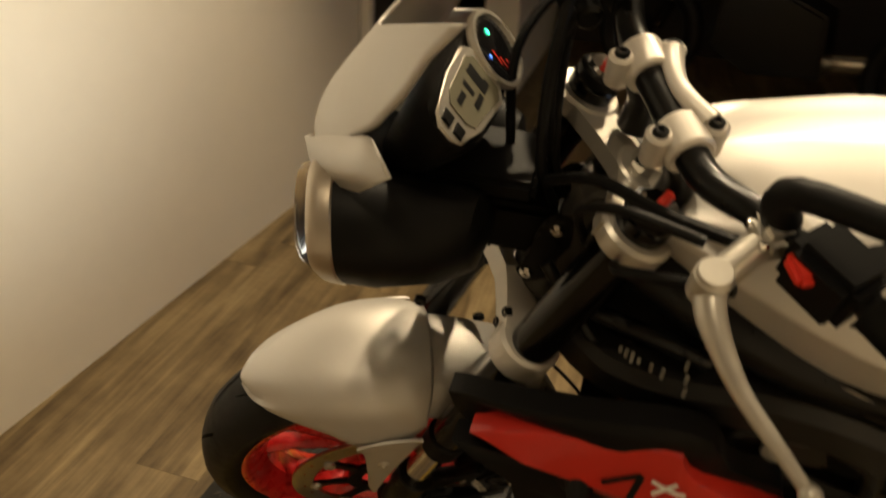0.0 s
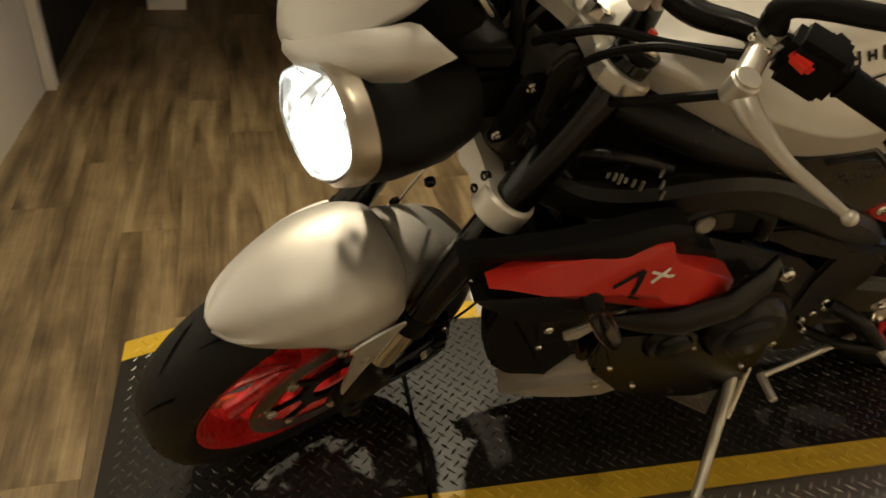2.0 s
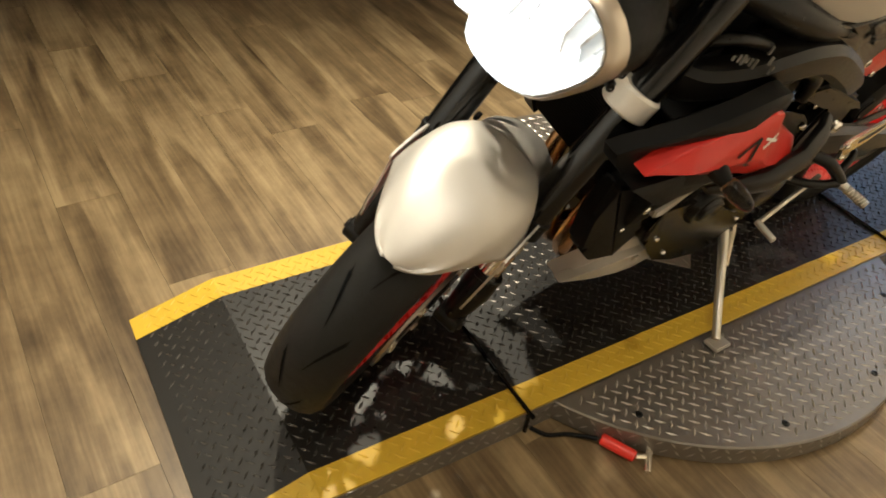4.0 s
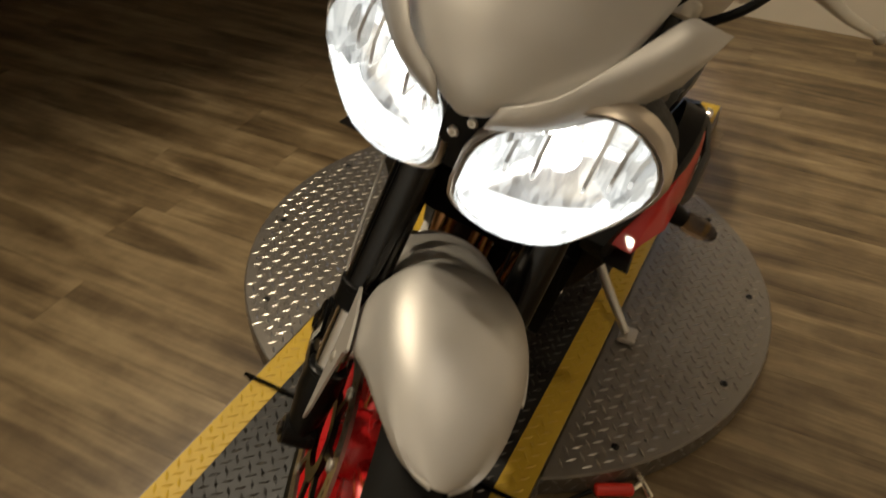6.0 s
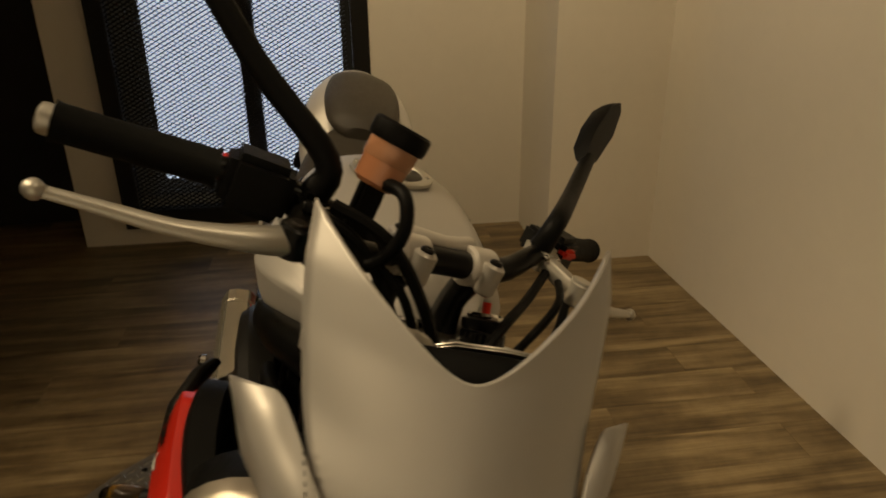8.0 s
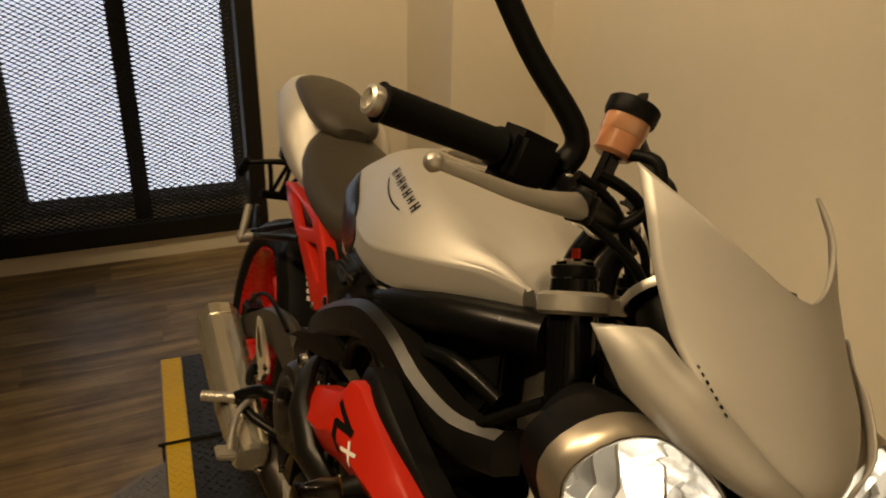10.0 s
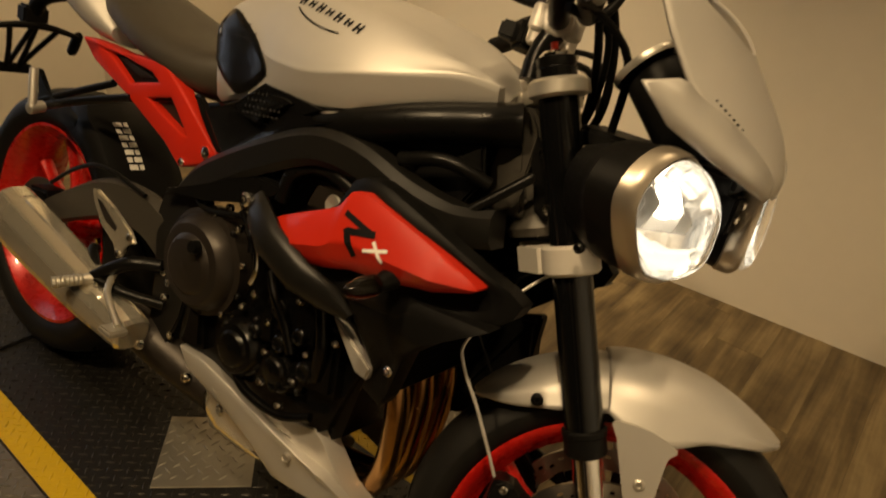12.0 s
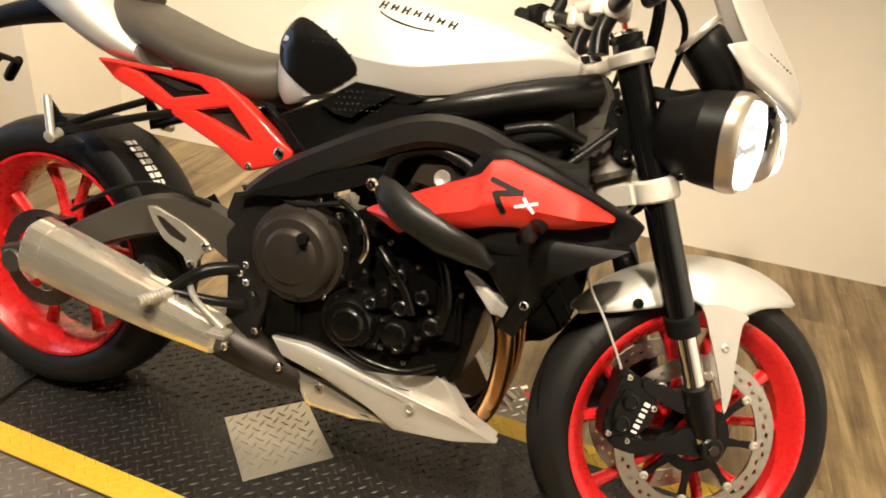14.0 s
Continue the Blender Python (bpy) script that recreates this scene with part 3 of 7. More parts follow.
def brake_disc(c, y, radius=0.155):
    """A floating disc: a drilled ring, seen from both sides, as real holes."""
    bm = bmesh.new()
    seg, half = 96, 0.0025
    r0, r1 = radius - 0.034, radius
    holes = 24
    for s in (-1, 1):
        rows = []
        for i in range(seg):
            a = math.tau * i / seg
            rows.append([Vector((c.x + r * math.cos(a), y + s * half, c.z + r * math.sin(a))) for r in (r0 + 0.0012 * math.sin(a * 12), r0 + 0.011, r0 + 0.017, r0 + 0.023, r1)])
        vs = [[bm.verts.new(q) for q in r] for r in rows]
        for i in range(seg):
            for j in range(4):
                k = (i % 4 == 0 and j == 1) or (i % 4 == 2 and j == 2)
                if not k:
                    n = (i + 1) % seg
                    bm.faces.new((vs[i][j], vs[n][j], vs[n][j + 1], vs[i][j + 1]))
    lathe(bm, [(-half, r1), (half, r1)], (c.x, y, c.z), (0, 1, 0), seg, closed_profile=False)
    lathe(bm, [(-half, r0), (half, r0)], (c.x, y, c.z), (0, 1, 0), seg, closed_profile=False)
    return bm


def carrier_arm(c, y, k):
    bm = bmesh.new()
    a = math.tau * k / 8
    o, d = Vector((c.x, y, c.z)), Vector((math.cos(a), 0, math.sin(a)))
    n = Vector((-d.z, 0, d.x))
    skin(bm, [[o + d * r + n * w * sx + Vector((0, 0.003 * sy, 0)) for sx, sy in ((-1, -1), (1, -1), (1, 1), (-1, 1))] for r, w in ((0.06, 0.009), (0.09, 0.0055), (0.122, 0.008))])
    return bm


def wheel(name, c, radius, width, rim_width, parent, m, label):
    w = new(name)
    w.parent = parent
    if m is not None:
        w.matrix_local = m
    tagged(w, label)
    part("tyre", tyre_mesh(c, radius, width), RUBBER, w, "black sport tyre")
    part("tread_groove", tyre_grooves(c, radius, width), GROOVE, w)
    part("rim", rim_mesh(c, rim_width), RIMRED, w, "bright red painted rim")
    for k in range(5):
        part("spoke", spoke_mesh(c, math.tau * k / 5 + 0.4), RIMRED, w)
    bm = lathe(bmesh.new(), [(-0.05, 0.02), (-0.05, 0.04), (-0.03, 0.05), (0.03, 0.05), (0.05, 0.04), (0.05, 0.02)], c, (0, 1, 0), 32)
    part("hub", bm, RIMRED, w)
    return w


fw = wheel("front_wheel", FRONT_AXLE, 0.297, 0.12, 0.10, bike, WHEEL_STEER, "front wheel with red rim and drilled twin discs")
for s in (-1, 1):
    part("brake_disc", brake_disc(FRONT_AXLE, 0.068 * s), DISCSTEEL, fw, "drilled steel brake disc")
    part("disc_carrier", lathe(bmesh.new(), [(-0.004, 0.045), (-0.004, 0.066), (0.004, 0.066), (0.004, 0.045)], (FRONT_AXLE.x, 0.068 * s, FRONT_AXLE.z), (0, 1, 0), 40), FRAMEBLACK, fw)
    for k in range(8):
        a = math.tau * k / 8
        o = FRONT_AXLE + Vector((0.118 * math.cos(a), s * 0.0725, 0.118 * math.sin(a)))
        part("carrier_arm", carrier_arm(FRONT_AXLE, 0.068 * s, k), FRAMEBLACK, fw)
        part("disc_rivet", bolt(bmesh.new(), o, (0, s, 0), 0.009, 0.003), ALU, fw)
rw = wheel("rear_wheel", REAR_AXLE, 0.315, 0.18, 0.155, bike, None, "rear wheel with wide tyre and red rim")
part("brake_disc", brake_disc(REAR_AXLE, -0.088, 0.11), DISCSTEEL, rw)
part("sprocket", lathe(bmesh.new(), [(-0.003, 0.05), (-0.003, 0.105), (0.003, 0.105), (0.003, 0.05)], (REAR_AXLE.x, 0.1, REAR_AXLE.z), (0, 1, 0), 60), FRAMEBLACK, rw)

# fork legs, clamps
for s in (-1, 1):
    y = 0.105 * s
    leg = part("fork_leg", rod(bmesh.new(), fork_at(0.508, y), fork_at(0.955, y), 0.0265, 28, 0.002), GLOSSBLACK, bike, "gloss black upside-down fork leg", FORK_STEER)
    bm = bmesh.new()
    rod(bm, fork_at(0.488, y), fork_at(0.515, y), 0.029, 28, 0.003)
    rod(bm, fork_at(0.512, y), fork_at(0.522, y), 0.0305, 28, 0.002)
    part("dust_seal", bm, PLASTIC, leg)
    part("slider", rod(bmesh.new(), fork_at(0.30, y), fork_at(0.49, y), 0.0205, 28), CHROME, leg, "polished fork slider")
    bm = bmesh.new()
    rod(bm, fork_at(0.402, y), fork_at(0.394, y), 0.0285, 28, 0.002)
    tube(bm, [fork_at(0.396, y), fork_at(0.365, y), fork_at(0.335, y), Vector((0.714, y, 0.312)), Vector((0.722, y, 0.292))], [0.0275, 0.0285, 0.0245, 0.0205, 0.0175], 20, 3)
    rod(bm, (0.720, y - 0.024, 0.296), (0.720, y + 0.024, 0.296), 0.0215, 24, 0.003)
    part("fork_foot", bm, FRAMEBLACK, leg, "black cast fork foot")
    part("axle_nut", rod(bmesh.new(), (0.720, y + s * 0.024, 0.296), (0.720, y + s * 0.029, 0.296), 0.011, 6, 0.001), COVER, leg)
    bm = bmesh.new()
    lathe(bm, [(0, 0.024), (0.004, 0.026), (0.012, 0.026), (0.014, 0.018), (0.014, 1e-4)], fork_at(0.955, y), AXIS, 28, closed_profile=False)
    part("fork_cap", bm, FRAMEBLACK, leg)
    bm = bmesh.new()
    rod(bm, fork_at(0.970, y), fork_at(0.984, y), 0.005, 8)
    part("adjuster", bm, SWITCHRED, leg, "red anodised adjuster")
    bm = rod(bmesh.new(), fork_at(0.962, y), fork_at(0.973, y), 0.021, 8, 0.003)
    part("cap_nut", bm, CHROME, leg, "chrome fork cap nut")
    # caliper on its bracket behind the leg
    cy = 0.085 * s
    bm = bmesh.new()
    prism(bm, rounded([(0.530, 0.408), (0.556, 0.410), (0.584, 0.389), (0.614, 0.362), (0.612, 0.338), (0.592, 0.308), (0.570, 0.282), (0.540, 0.278), (0.520, 0.290), (0.518, 0.330), (0.530, 0.368)], 2), cy - 0.022, cy + 0.022, "y", 0.006)
    prism(bm, rounded([(0.536, 0.385), (0.568, 0.384), (0.594, 0.352), (0.586, 0.325), (0.563, 0.300), (0.534, 0.298), (0.530, 0.335)], 2), cy - 0.030, cy + 0.030, "y", 0.006)
    cal = part("brake_caliper", bm, FRAMEBLACK, leg, "black four-piston radial brake caliper")
    for dz in (0.0, 0.040):
        c0 = Vector((0.546 + dz * 0.22, cy, 0.318 + dz))
        bm = lathe(bmesh.new(), [(0.028, 0.0165), (0.033, 0.0155), (0.034, 0.0120), (0.0325, 0.0105), (0.0325, 1e-4)], c0, (0, s, 0), 20, closed_profile=False)
        part("piston_cap", bm, ENGINE, cal)
    bm = bmesh.new()
    prism(bm, rounded([(0.700, 0.330), (0.735, 0.300), (0.730, 0.276), (0.700, 0.274), (0.640, 0.276), (0.588, 0.264), (0.545, 0.272), (0.528, 0.286), (0.540, 0.299), (0.588, 0.288), (0.640, 0.302), (0.668, 0.322)], 2), y - 0.006, y + 0.010, "y", 0.004)
    prism(bm, rounded([(0.668, 0.392), (0.690, 0.350), (0.664, 0.346), (0.620, 0.362), (0.588, 0.376), (0.566, 0.392), (0.580, 0.406), (0.618, 0.388)], 2), y - 0.006, y + 0.010, "y", 0.004)
    part("caliper_bracket", bm, FRAMEBLACK, leg, "black A-shaped caliper bracket")
    for q in ((0.548, 0.399), (0.529, 0.297), (0.566, 0.287), (0.604, 0.350)):
        part("bolt", bolt(bmesh.new(), (q[0], cy + s * 0.0222, q[1]), (0, s, 0), 0.0065), CHROME, cal)
    bm = bmesh.new()
    for k in range(6):
        x, z = 0.572 + 0.0029 * k, 0.307 + 0.0100 * k
        u = Vector((0.95, 0, -0.3)) * 0.006
        v = Vector((0.3, 0, 0.95)) * (0.0034 if k % 2 else 0.002)
        o = Vector((x, cy + s * 0.0304, z))
        bm.faces.new([bm.verts.new(o + q) for q in (-u - v, u - v, u + v, -u + v)])
    part("maker_mark", bm, DECALWHITE, cal, "white lettering reduced to bars", smooth=False)
CLAMP = material("clamp_silver_paint", (0.66, 0.62, 0.56), 0.42, 0.35, grain=0.04, scale=150, bump=0.05, bump_scale=500)
for nm, z, th, ahead, lab in (("lower_clamp", 0.728, 0.036, 0.0, "silver cast lower fork clamp"), ("upper_clamp", 0.930, 0.022, 0.0, "silver cast upper fork clamp")):
    bm = bmesh.new()
    for s in (-1, 1):
        rod(bm, fork_at(z - th / 2, 0.105 * s), fork_at(z + th / 2, 0.105 * s), 0.0385, 28, 0.004)
        a = fork_at(z, 0.105 * s, 0.012)
        b = fork_at(z, 0.0, -0.036) if nm == "upper_clamp" else fork_at(z + 0.028, 0.0, 0.008)
        w = 0.03 if nm == "upper_clamp" else 0.022
        rings = []
        for f in (0, 0.33, 0.66, 1):
            o = a.lerp(b, f) + Vector((0.0, 0, 0))
            ww = w * (1 - 0.15 * math.sin(math.pi * f))
            e = Vector((math.cos(RAKE), 0, math.sin(RAKE)))
            rings.append([o + e * ww * p + AXIS * (th * 0.42) * q for p, q in ((-1, -1), (1, -1), (1, 1), (-1, 1))])
        skin(bm, rings)
    rod(bm, fork_at(z - th / 2, 0, -0.036), fork_at(z + th / 2, 0, -0.036), 0.032, 24, 0.003)
    if nm == "lower_clamp":
        for s in (-1, 1):
            a, b = fork_at(z, 0.100 * s, -0.018), fork_at(z, 0.045 * s, -0.046)
            e = Vector((math.cos(RAKE), 0, math.sin(RAKE)))
            skin(bm, [[o + e * 0.026 * p + AXIS * (th * 0.48) * q for p, q in ((-1, -1), (1, -1), (1, 1), (-1, 1))] for o in (a, a.lerp(b, 0.5), b)])
    cl = part(nm, bm, CLAMP if nm == "lower_clamp" else ALU, bike, lab, FORK_STEER)
    if nm == "lower_clamp":
        for s in (-1, 1):
            for dz in (-0.009, 0.012):
                part("bolt", bolt(bmesh.new(), fork_at(0.736 + dz, 0.074 * s, 0.0275), (0.92, 0.05 * s, 0.39), 0.0070, 0.004), FRAMEBLACK, cl)
    else:
        part("stem_nut", rod(bmesh.new(), fork_at(0.94, 0, -0.036), fork_at(0.958, 0, -0.036), 0.019, 8, 0.003), CHROME, cl)
# bar risers and handlebar
for s in (-1, 1):
    bm = tube(bmesh.new(), [(0.395, 0.05 * s, 0.935), (0.392, 0.05 * s, 0.97), (0.402, 0.05 * s, 1.003)], [0.019, 0.016, 0.017], 16, 3)
    part("riser_post", bm, FRAMEBLACK, bike, "black riser post", STEER)
    bm = bmesh.new()
    rod(bm, (0.402, 0.05 * s - 0.019, 1.019), (0.402, 0.05 * s + 0.019, 1.019), 0.0225, 24, 0.003)
    for x in (0.377, 0.427):
        rod(bm, (x, 0.05 * s, 1.000), (x, 0.05 * s, 1.036), 0.0125, 16, 0.003)
    rs = part("bar_riser", bm, CLAMP, bike, "cast silver handlebar riser", STEER)
    for x in (0.377, 0.427):
        part("bolt", bolt(bmesh.new(), (x, 0.05 * s, 1.0365), (0, 0, 1), 0.0075), FRAMEBLACK, rs)
bm = bmesh.new()
for x in (0.380,):
    tube(bm, [(x, -0.046, 1.032), (0.402 + (x - 0.402) * 0.62, -0.02, 1.034), (0.402 + (x - 0.402) * 0.5, 0.0, 1.034), (0.402 + (x - 0.402) * 0.62, 0.02, 1.034), (x, 0.046, 1.032)], [0.012, 0.010, 0.0095, 0.010, 0.012], 12, 4)
part("riser_bridge", bm, CLAMP, bike, "cast silver bridge between the risers", STEER)
BARLINE = [(0.402, 0.0, 1.019), (0.402, 0.055, 1.019), (0.399, 0.10, 1.022), (0.385, 0.15, 1.040), (0.360, 0.21, 1.046), (0.325, 0.30, 1.041), (0.300, 0.365, 1.036)]
bm = bmesh.new()
tube(bm, [(p[0], -p[1], p[2]) for p in BARLINE[:0:-1]] + BARLINE, [0.011, 0.011, 0.0115, 0.0125, 0.0145, 0.0155, 0.0155, 0.0155, 0.0145, 0.0125, 0.0115, 0.011, 0.011], 16, 5)
part("handlebar", bm, FRAMEBLACK, bike, "matt black tapered handlebar", STEER)


def along_bar(y):
    s = 1 if y >= 0 else -1
    v = abs(y)
    for a, b in zip(BARLINE, BARLINE[1:]):
        if a[1] <= v <= b[1]:
            f = (v - a[1]) / (b[1] - a[1])
            return Vector((a[0] + (b[0] - a[0]) * f, y, a[2] + (b[2] - a[2]) * f))
    return Vector((0.300, y, 1.036))


for s in (-1, 1):
    bm = bmesh.new()
    a, b = along_bar(0.245 * s), along_bar(0.368 * s)
    tube(bm, [a, a.lerp(b, 0.03), a.lerp(b, 0.97), b], [0.019, 0.0165, 0.0165, 0.018], 20, 1)
    grip = part("grip", bm, GRIPRUBBER, bike, "black rubber handlebar grip", STEER)
    bm = bmesh.new()
    d = (b - a).normalized()
    lathe(bm, [(0, 0.0130), (0.005, 0.0138), (0.010, 0.0130), (0.012, 0.009), (0.007, 0.008), (0.007, 1e-4)], b, d, 24, closed_profile=False)
    part("bar_end", bm, ALU, grip, "small machined silver bar end")
    # switch housing
    bm = bmesh.new()
    c = along_bar(0.212 * s)
    box(bm, -0.024, 0.024, -0.03, 0.03, -0.03, 0.024, 0.008)
    bmesh.ops.transform(bm, matrix=Matrix.Translation(c) @ Matrix.Rotation(s * 0.35, 4, "Z"), verts=bm.verts)
    box(bm, c.x - 0.05, c.x - 0.02, c.y - 0.012, c.y + 0.012, c.z - 0.02, c.z + 0.012, 0.005)
    sw = part("switch_housing", bm, PLASTIC, bike, "black handlebar switch block with red switch", STEER)
    bm = bmesh.new()
    if s > 0:
        box(bm, c.x + 0.018, c.x + 0.034, c.y - 0.016, c.y + 0.010, c.z + 0.000, c.z + 0.013, 0.004)
    else:
        box(bm, c.x - 0.052, c.x - 0.028, c.y - 0.018, c.y - 0.006, c.z - 0.010, c.z + 0.003, 0.003)
    part("red_switch", bm, SWITCHRED, sw, "red rocker switch")
    # lever with its perch
    bm = bmesh.new()
    p0 = along_bar(0.17 * s)
    box(bm, p0.x - 0.018, p0.x + 0.022, p0.y - 0.016, p0.y + 0.016, p0.z - 0.018, p0.z + 0.014, 0.006)
    piv = p0 + (Vector((0.061, 0.022, -0.018)) if s > 0 else Vector((0.055, -0.031, -0.017)))
    tube(bm, [p0 + Vector((0.01, 0, -0.004)), piv], 0.013, 10, 1)
    rod(bm, piv + Vector((0, 0, -0.014)), piv + Vector((0, 0, 0.014)), 0.0155, 20, 0.002)
    if s < 0:
        rod(bm, piv + Vector((-0.004, 0.004, -0.002)), piv + Vector((0.004, 0.085, -0.002)), 0.0145, 18, 0.004)
    perch = part("lever_perch", bm, ALU if s > 0 else FRAMEBLACK, bike, "silver clutch lever perch clamped to the bar" if s > 0 else "black brake lever perch clamped to the bar", STEER)
    bm = rod(bmesh.new(), piv + Vector((0, 0, 0.013)), piv + Vector((0, 0, 0.0175)), 0.0135 if s > 0 else 0.0085, 20, 0.001)
    part("pivot_cap", bm, ALU if s > 0 else COVER, perch)
    for dy in (-0.010, 0.010):
        part("bolt", bolt(bmesh.new(), p0 + Vector((0.0215, dy, 0.003)), (1, 0, 0.2), 0.0045, 0.004), CHROME, perch)
    tip = Vector((0.424, 0.348, 1.0)) if s > 0 else Vector((0.391, -0.39, 1.012))
    mid = piv.lerp(tip, 0.5) + Vector((0.012, 0, -0.004))
    bm = bmesh.new()
    tube(bm, [piv, piv.lerp(mid, 0.35) + Vector((0.006, 0, 0)), mid, mid.lerp(tip, 0.6), tip], [0.0150, 0.0125, 0.0078, 0.0062, 0.0050], 12, 5, flat=0.7)
    lathe(bm, [(-0.0085, 1e-4), (-0.007, 0.0047), (-0.0037, 0.0075), (0, 0.0085), (0.0037, 0.0075), (0.007, 0.0047), (0.0085, 1e-4)], tip, (0, 1, 0), 16, closed_profile=False)
    part("lever", bm, ALU, perch, "polished silver lever with a ball end")
    # mirror on its stalk
    bm = bmesh.new()
    m0 = along_bar(0.165 * s) + Vector((0, 0, 0.01))
    tipm = Vector((0.19, 0.41, 1.248)) if s > 0 else Vector((0.215, -0.388, 1.285))
    base = Vector((0.245, 0.335, 1.155)) if s > 0 else Vector((0.277, -0.314, 1.212))
    tube(bm, [m0, m0 + Vector((0.002, 0.003 * s, 0.036)), m0.lerp(base, 0.5) + Vector((0.004, 0, 0.009)), base], [0.015, 0.0125, 0.0115, 0.0110], 14, 5)
    mir = part("mirror_stalk", bm, PLASTIC, bike, "black mirror stalk", STEER)
    bm = bmesh.new()
    u = (tipm - base).normalized()
    w = Vector((-0.25, 0.92 * s, -0.3)).normalized()
    w = (w - u * w.dot(u)).normalized()
    n = u.cross(w).normalized()
    ln = (tipm - base).length
    outline = [(-0.02, -0.012), (0.03, -0.03), (ln * 0.75, -0.022), (ln, 0.0), (ln * 0.98, 0.018), (ln * 0.7, 0.035), (0.2 * ln, 0.028), (-0.01, 0.008)]
    lo = [base + u * a + w * b for a, b in outline]
    rings = [[q - n * 0.002 for q in lo], [q + n * 0.012 + (base + u * ln * 0.5 - q) * 0.06 for q in lo], [q + n * 0.026 + (base + u * ln * 0.5 - q) * 0.35 for q in lo]]
    skin(bm, rings)
    part("mirror_head", bm, PLASTIC, mir, "black pointed mirror housing")
# brake reservoir
rc = Vector((0.408, -0.129, 1.082))
up = Vector((-0.07, 0.16, 1.0)).normalized()
bm = lathe(bmesh.new(), [(0, 1e-4), (0, 0.017), (0.004, 0.0215), (0.042, 0.0235), (0.042, 1e-4)], rc, up, 28, closed_profile=False)
res = part("brake_reservoir", bm, ORANGE, bike, "translucent reservoir with amber brake fluid", STEER)
bm = lathe(bmesh.new(), [(0.024, 0.0228), (0.025, 0.0236), (0.0418, 0.0242), (0.0418, 0.020)], rc, up, 28, closed_profile=False)
part("reservoir_neck", bm, material("clear_reservoir_plastic", (0.55, 0.27, 0.15), 0.2, coat=0.5), res, "clear plastic above the fluid level")
bm = bmesh.new()
lathe(bm, [(0.0415, 1e-4), (0.0415, 0.0265), (0.046, 0.028), (0.058, 0.028), (0.0605, 0.0255), (0.0605, 1e-4)], rc, up, 28, closed_profile=False)
part("reservoir_cap", bm, PLASTIC, res, "ribbed black screw cap")
bm = bmesh.new()
tube(bm, [rc + Vector((0, 0, 0.004)), rc + Vector((0.045, 0.0, 0.012)), rc + Vector((0.06, 0.005, -0.02)), rc + Vector((0.04, 0.0, -0.06)), rc + Vector((0.0, -0.04, -0.07))], 0.0065, 10)
box(bm, rc.x - 0.006, rc.x + 0.006, rc.y - 0.014, rc.y + 0.014, rc.z - 0.06, rc.z + 0.01, 0.003)
part("fluid_hose", bm, PLASTIC, res)
# cables and hoses between bars and frame
for pts, r in (([(0.42, -0.17, 1.06), (0.455, -0.125, 1.05), (0.485, -0.075, 1.00), (0.50, -0.03, 0.93), (0.485, -0.02, 0.87)], 0.0062),
               ([(0.41, -0.19, 1.05), (0.44, -0.14, 1.035), (0.465, -0.095, 0.985), (0.48, -0.045, 0.92), (0.47, -0.03, 0.86)], 0.0056),
               ([(0.40, 0.17, 1.03), (0.44, 0.11, 1.005), (0.475, 0.05, 0.985), (0.50, 0.0, 0.93)], 0.006),
               ([(0.42, -0.15, 1.03), (0.47, -0.10, 1.01), (0.485, -0.05, 0.93), (0.47, -0.04, 0.86)], 0.0048),
               ([(0.43, 0.16, 1.03), (0.48, 0.11, 1.02), (0.49, 0.06, 0.95), (0.46, 0.05, 0.86)], 0.0048),
               ([(0.42, -0.20, 1.02), (0.50, -0.14, 0.98), (0.52, -0.07, 0.86), (0.545, -0.05, 0.72)], 0.0055),
               ([(0.42, 0.20, 1.02), (0.475, 0.14, 0.97), (0.455, 0.09, 0.90), (0.42, 0.06, 0.84)], 0.0055)):
    part("cable", tube(bmesh.new(), pts, r, 8, 6), PLASTIC, bike, "", STEER)
for s in (-1, 1):
    pts = [(0.545, 0.05 * s, 0.73), (0.475, 0.09 * s, 0.655), (0.434, 0.115 * s, 0.580), (0.441, 0.115 * s, 0.545), (0.476, 0.113 * s, 0.497), (0.510, 0.110 * s, 0.445), (0.530, 0.105 * s, 0.412)]
    part("brake_line", tube(bmesh.new(), pts, 0.0024, 8, 6), DECALGREY if s < 0 else PLASTIC, bike, "thin brake line", FORK_STEER)

# front mudguard: a flared front shell, a narrower rear shell between the fork legs, and a pointed stay on each side
C = FRONT_AXLE


def guard_shell(stations, steps=4):
    """A saddle round the axle: stations of angle, crown radius, half width at the shoulder, at the edge, and the edge's radius."""
    rings = []
    for a, r, w, sk, edge in stations:
        t = radians(a)
        d = Vector((math.cos(t), 0, math.sin(t)))
        fall = r - edge
        half = [(0, 0), (0.30 * w, 0.0012), (0.58 * w, 0.006), (0.82 * w, 0.017), (w, min(0.034, fall * 0.55)), (w + (sk - w) * 0.5, 0.5 * (min(0.034, fall * 0.55) + fall)), (sk, fall)]
        k = min(1, w / 0.04)
        half = [(u, dr if i > 3 else dr * k) for i, (u, dr) in enumerate(half)]
        rings.append([C + d * (r - dr) + Vector((0, -u, 0)) for u, dr in half[::-1]] + [C + d * (r - dr) + Vector((0, u, 0)) for u, dr in half[1:]])
    cols = [curve_points([r[k] for r in rings], steps) for k in range(len(rings[0]))]
    rows = [curve_points([c[i] for c in cols], 2) for i in range(len(cols[0]))]
    bm = bmesh.new()
    skin(bm, rows, closed_ring=False, caps=False)
    return bm


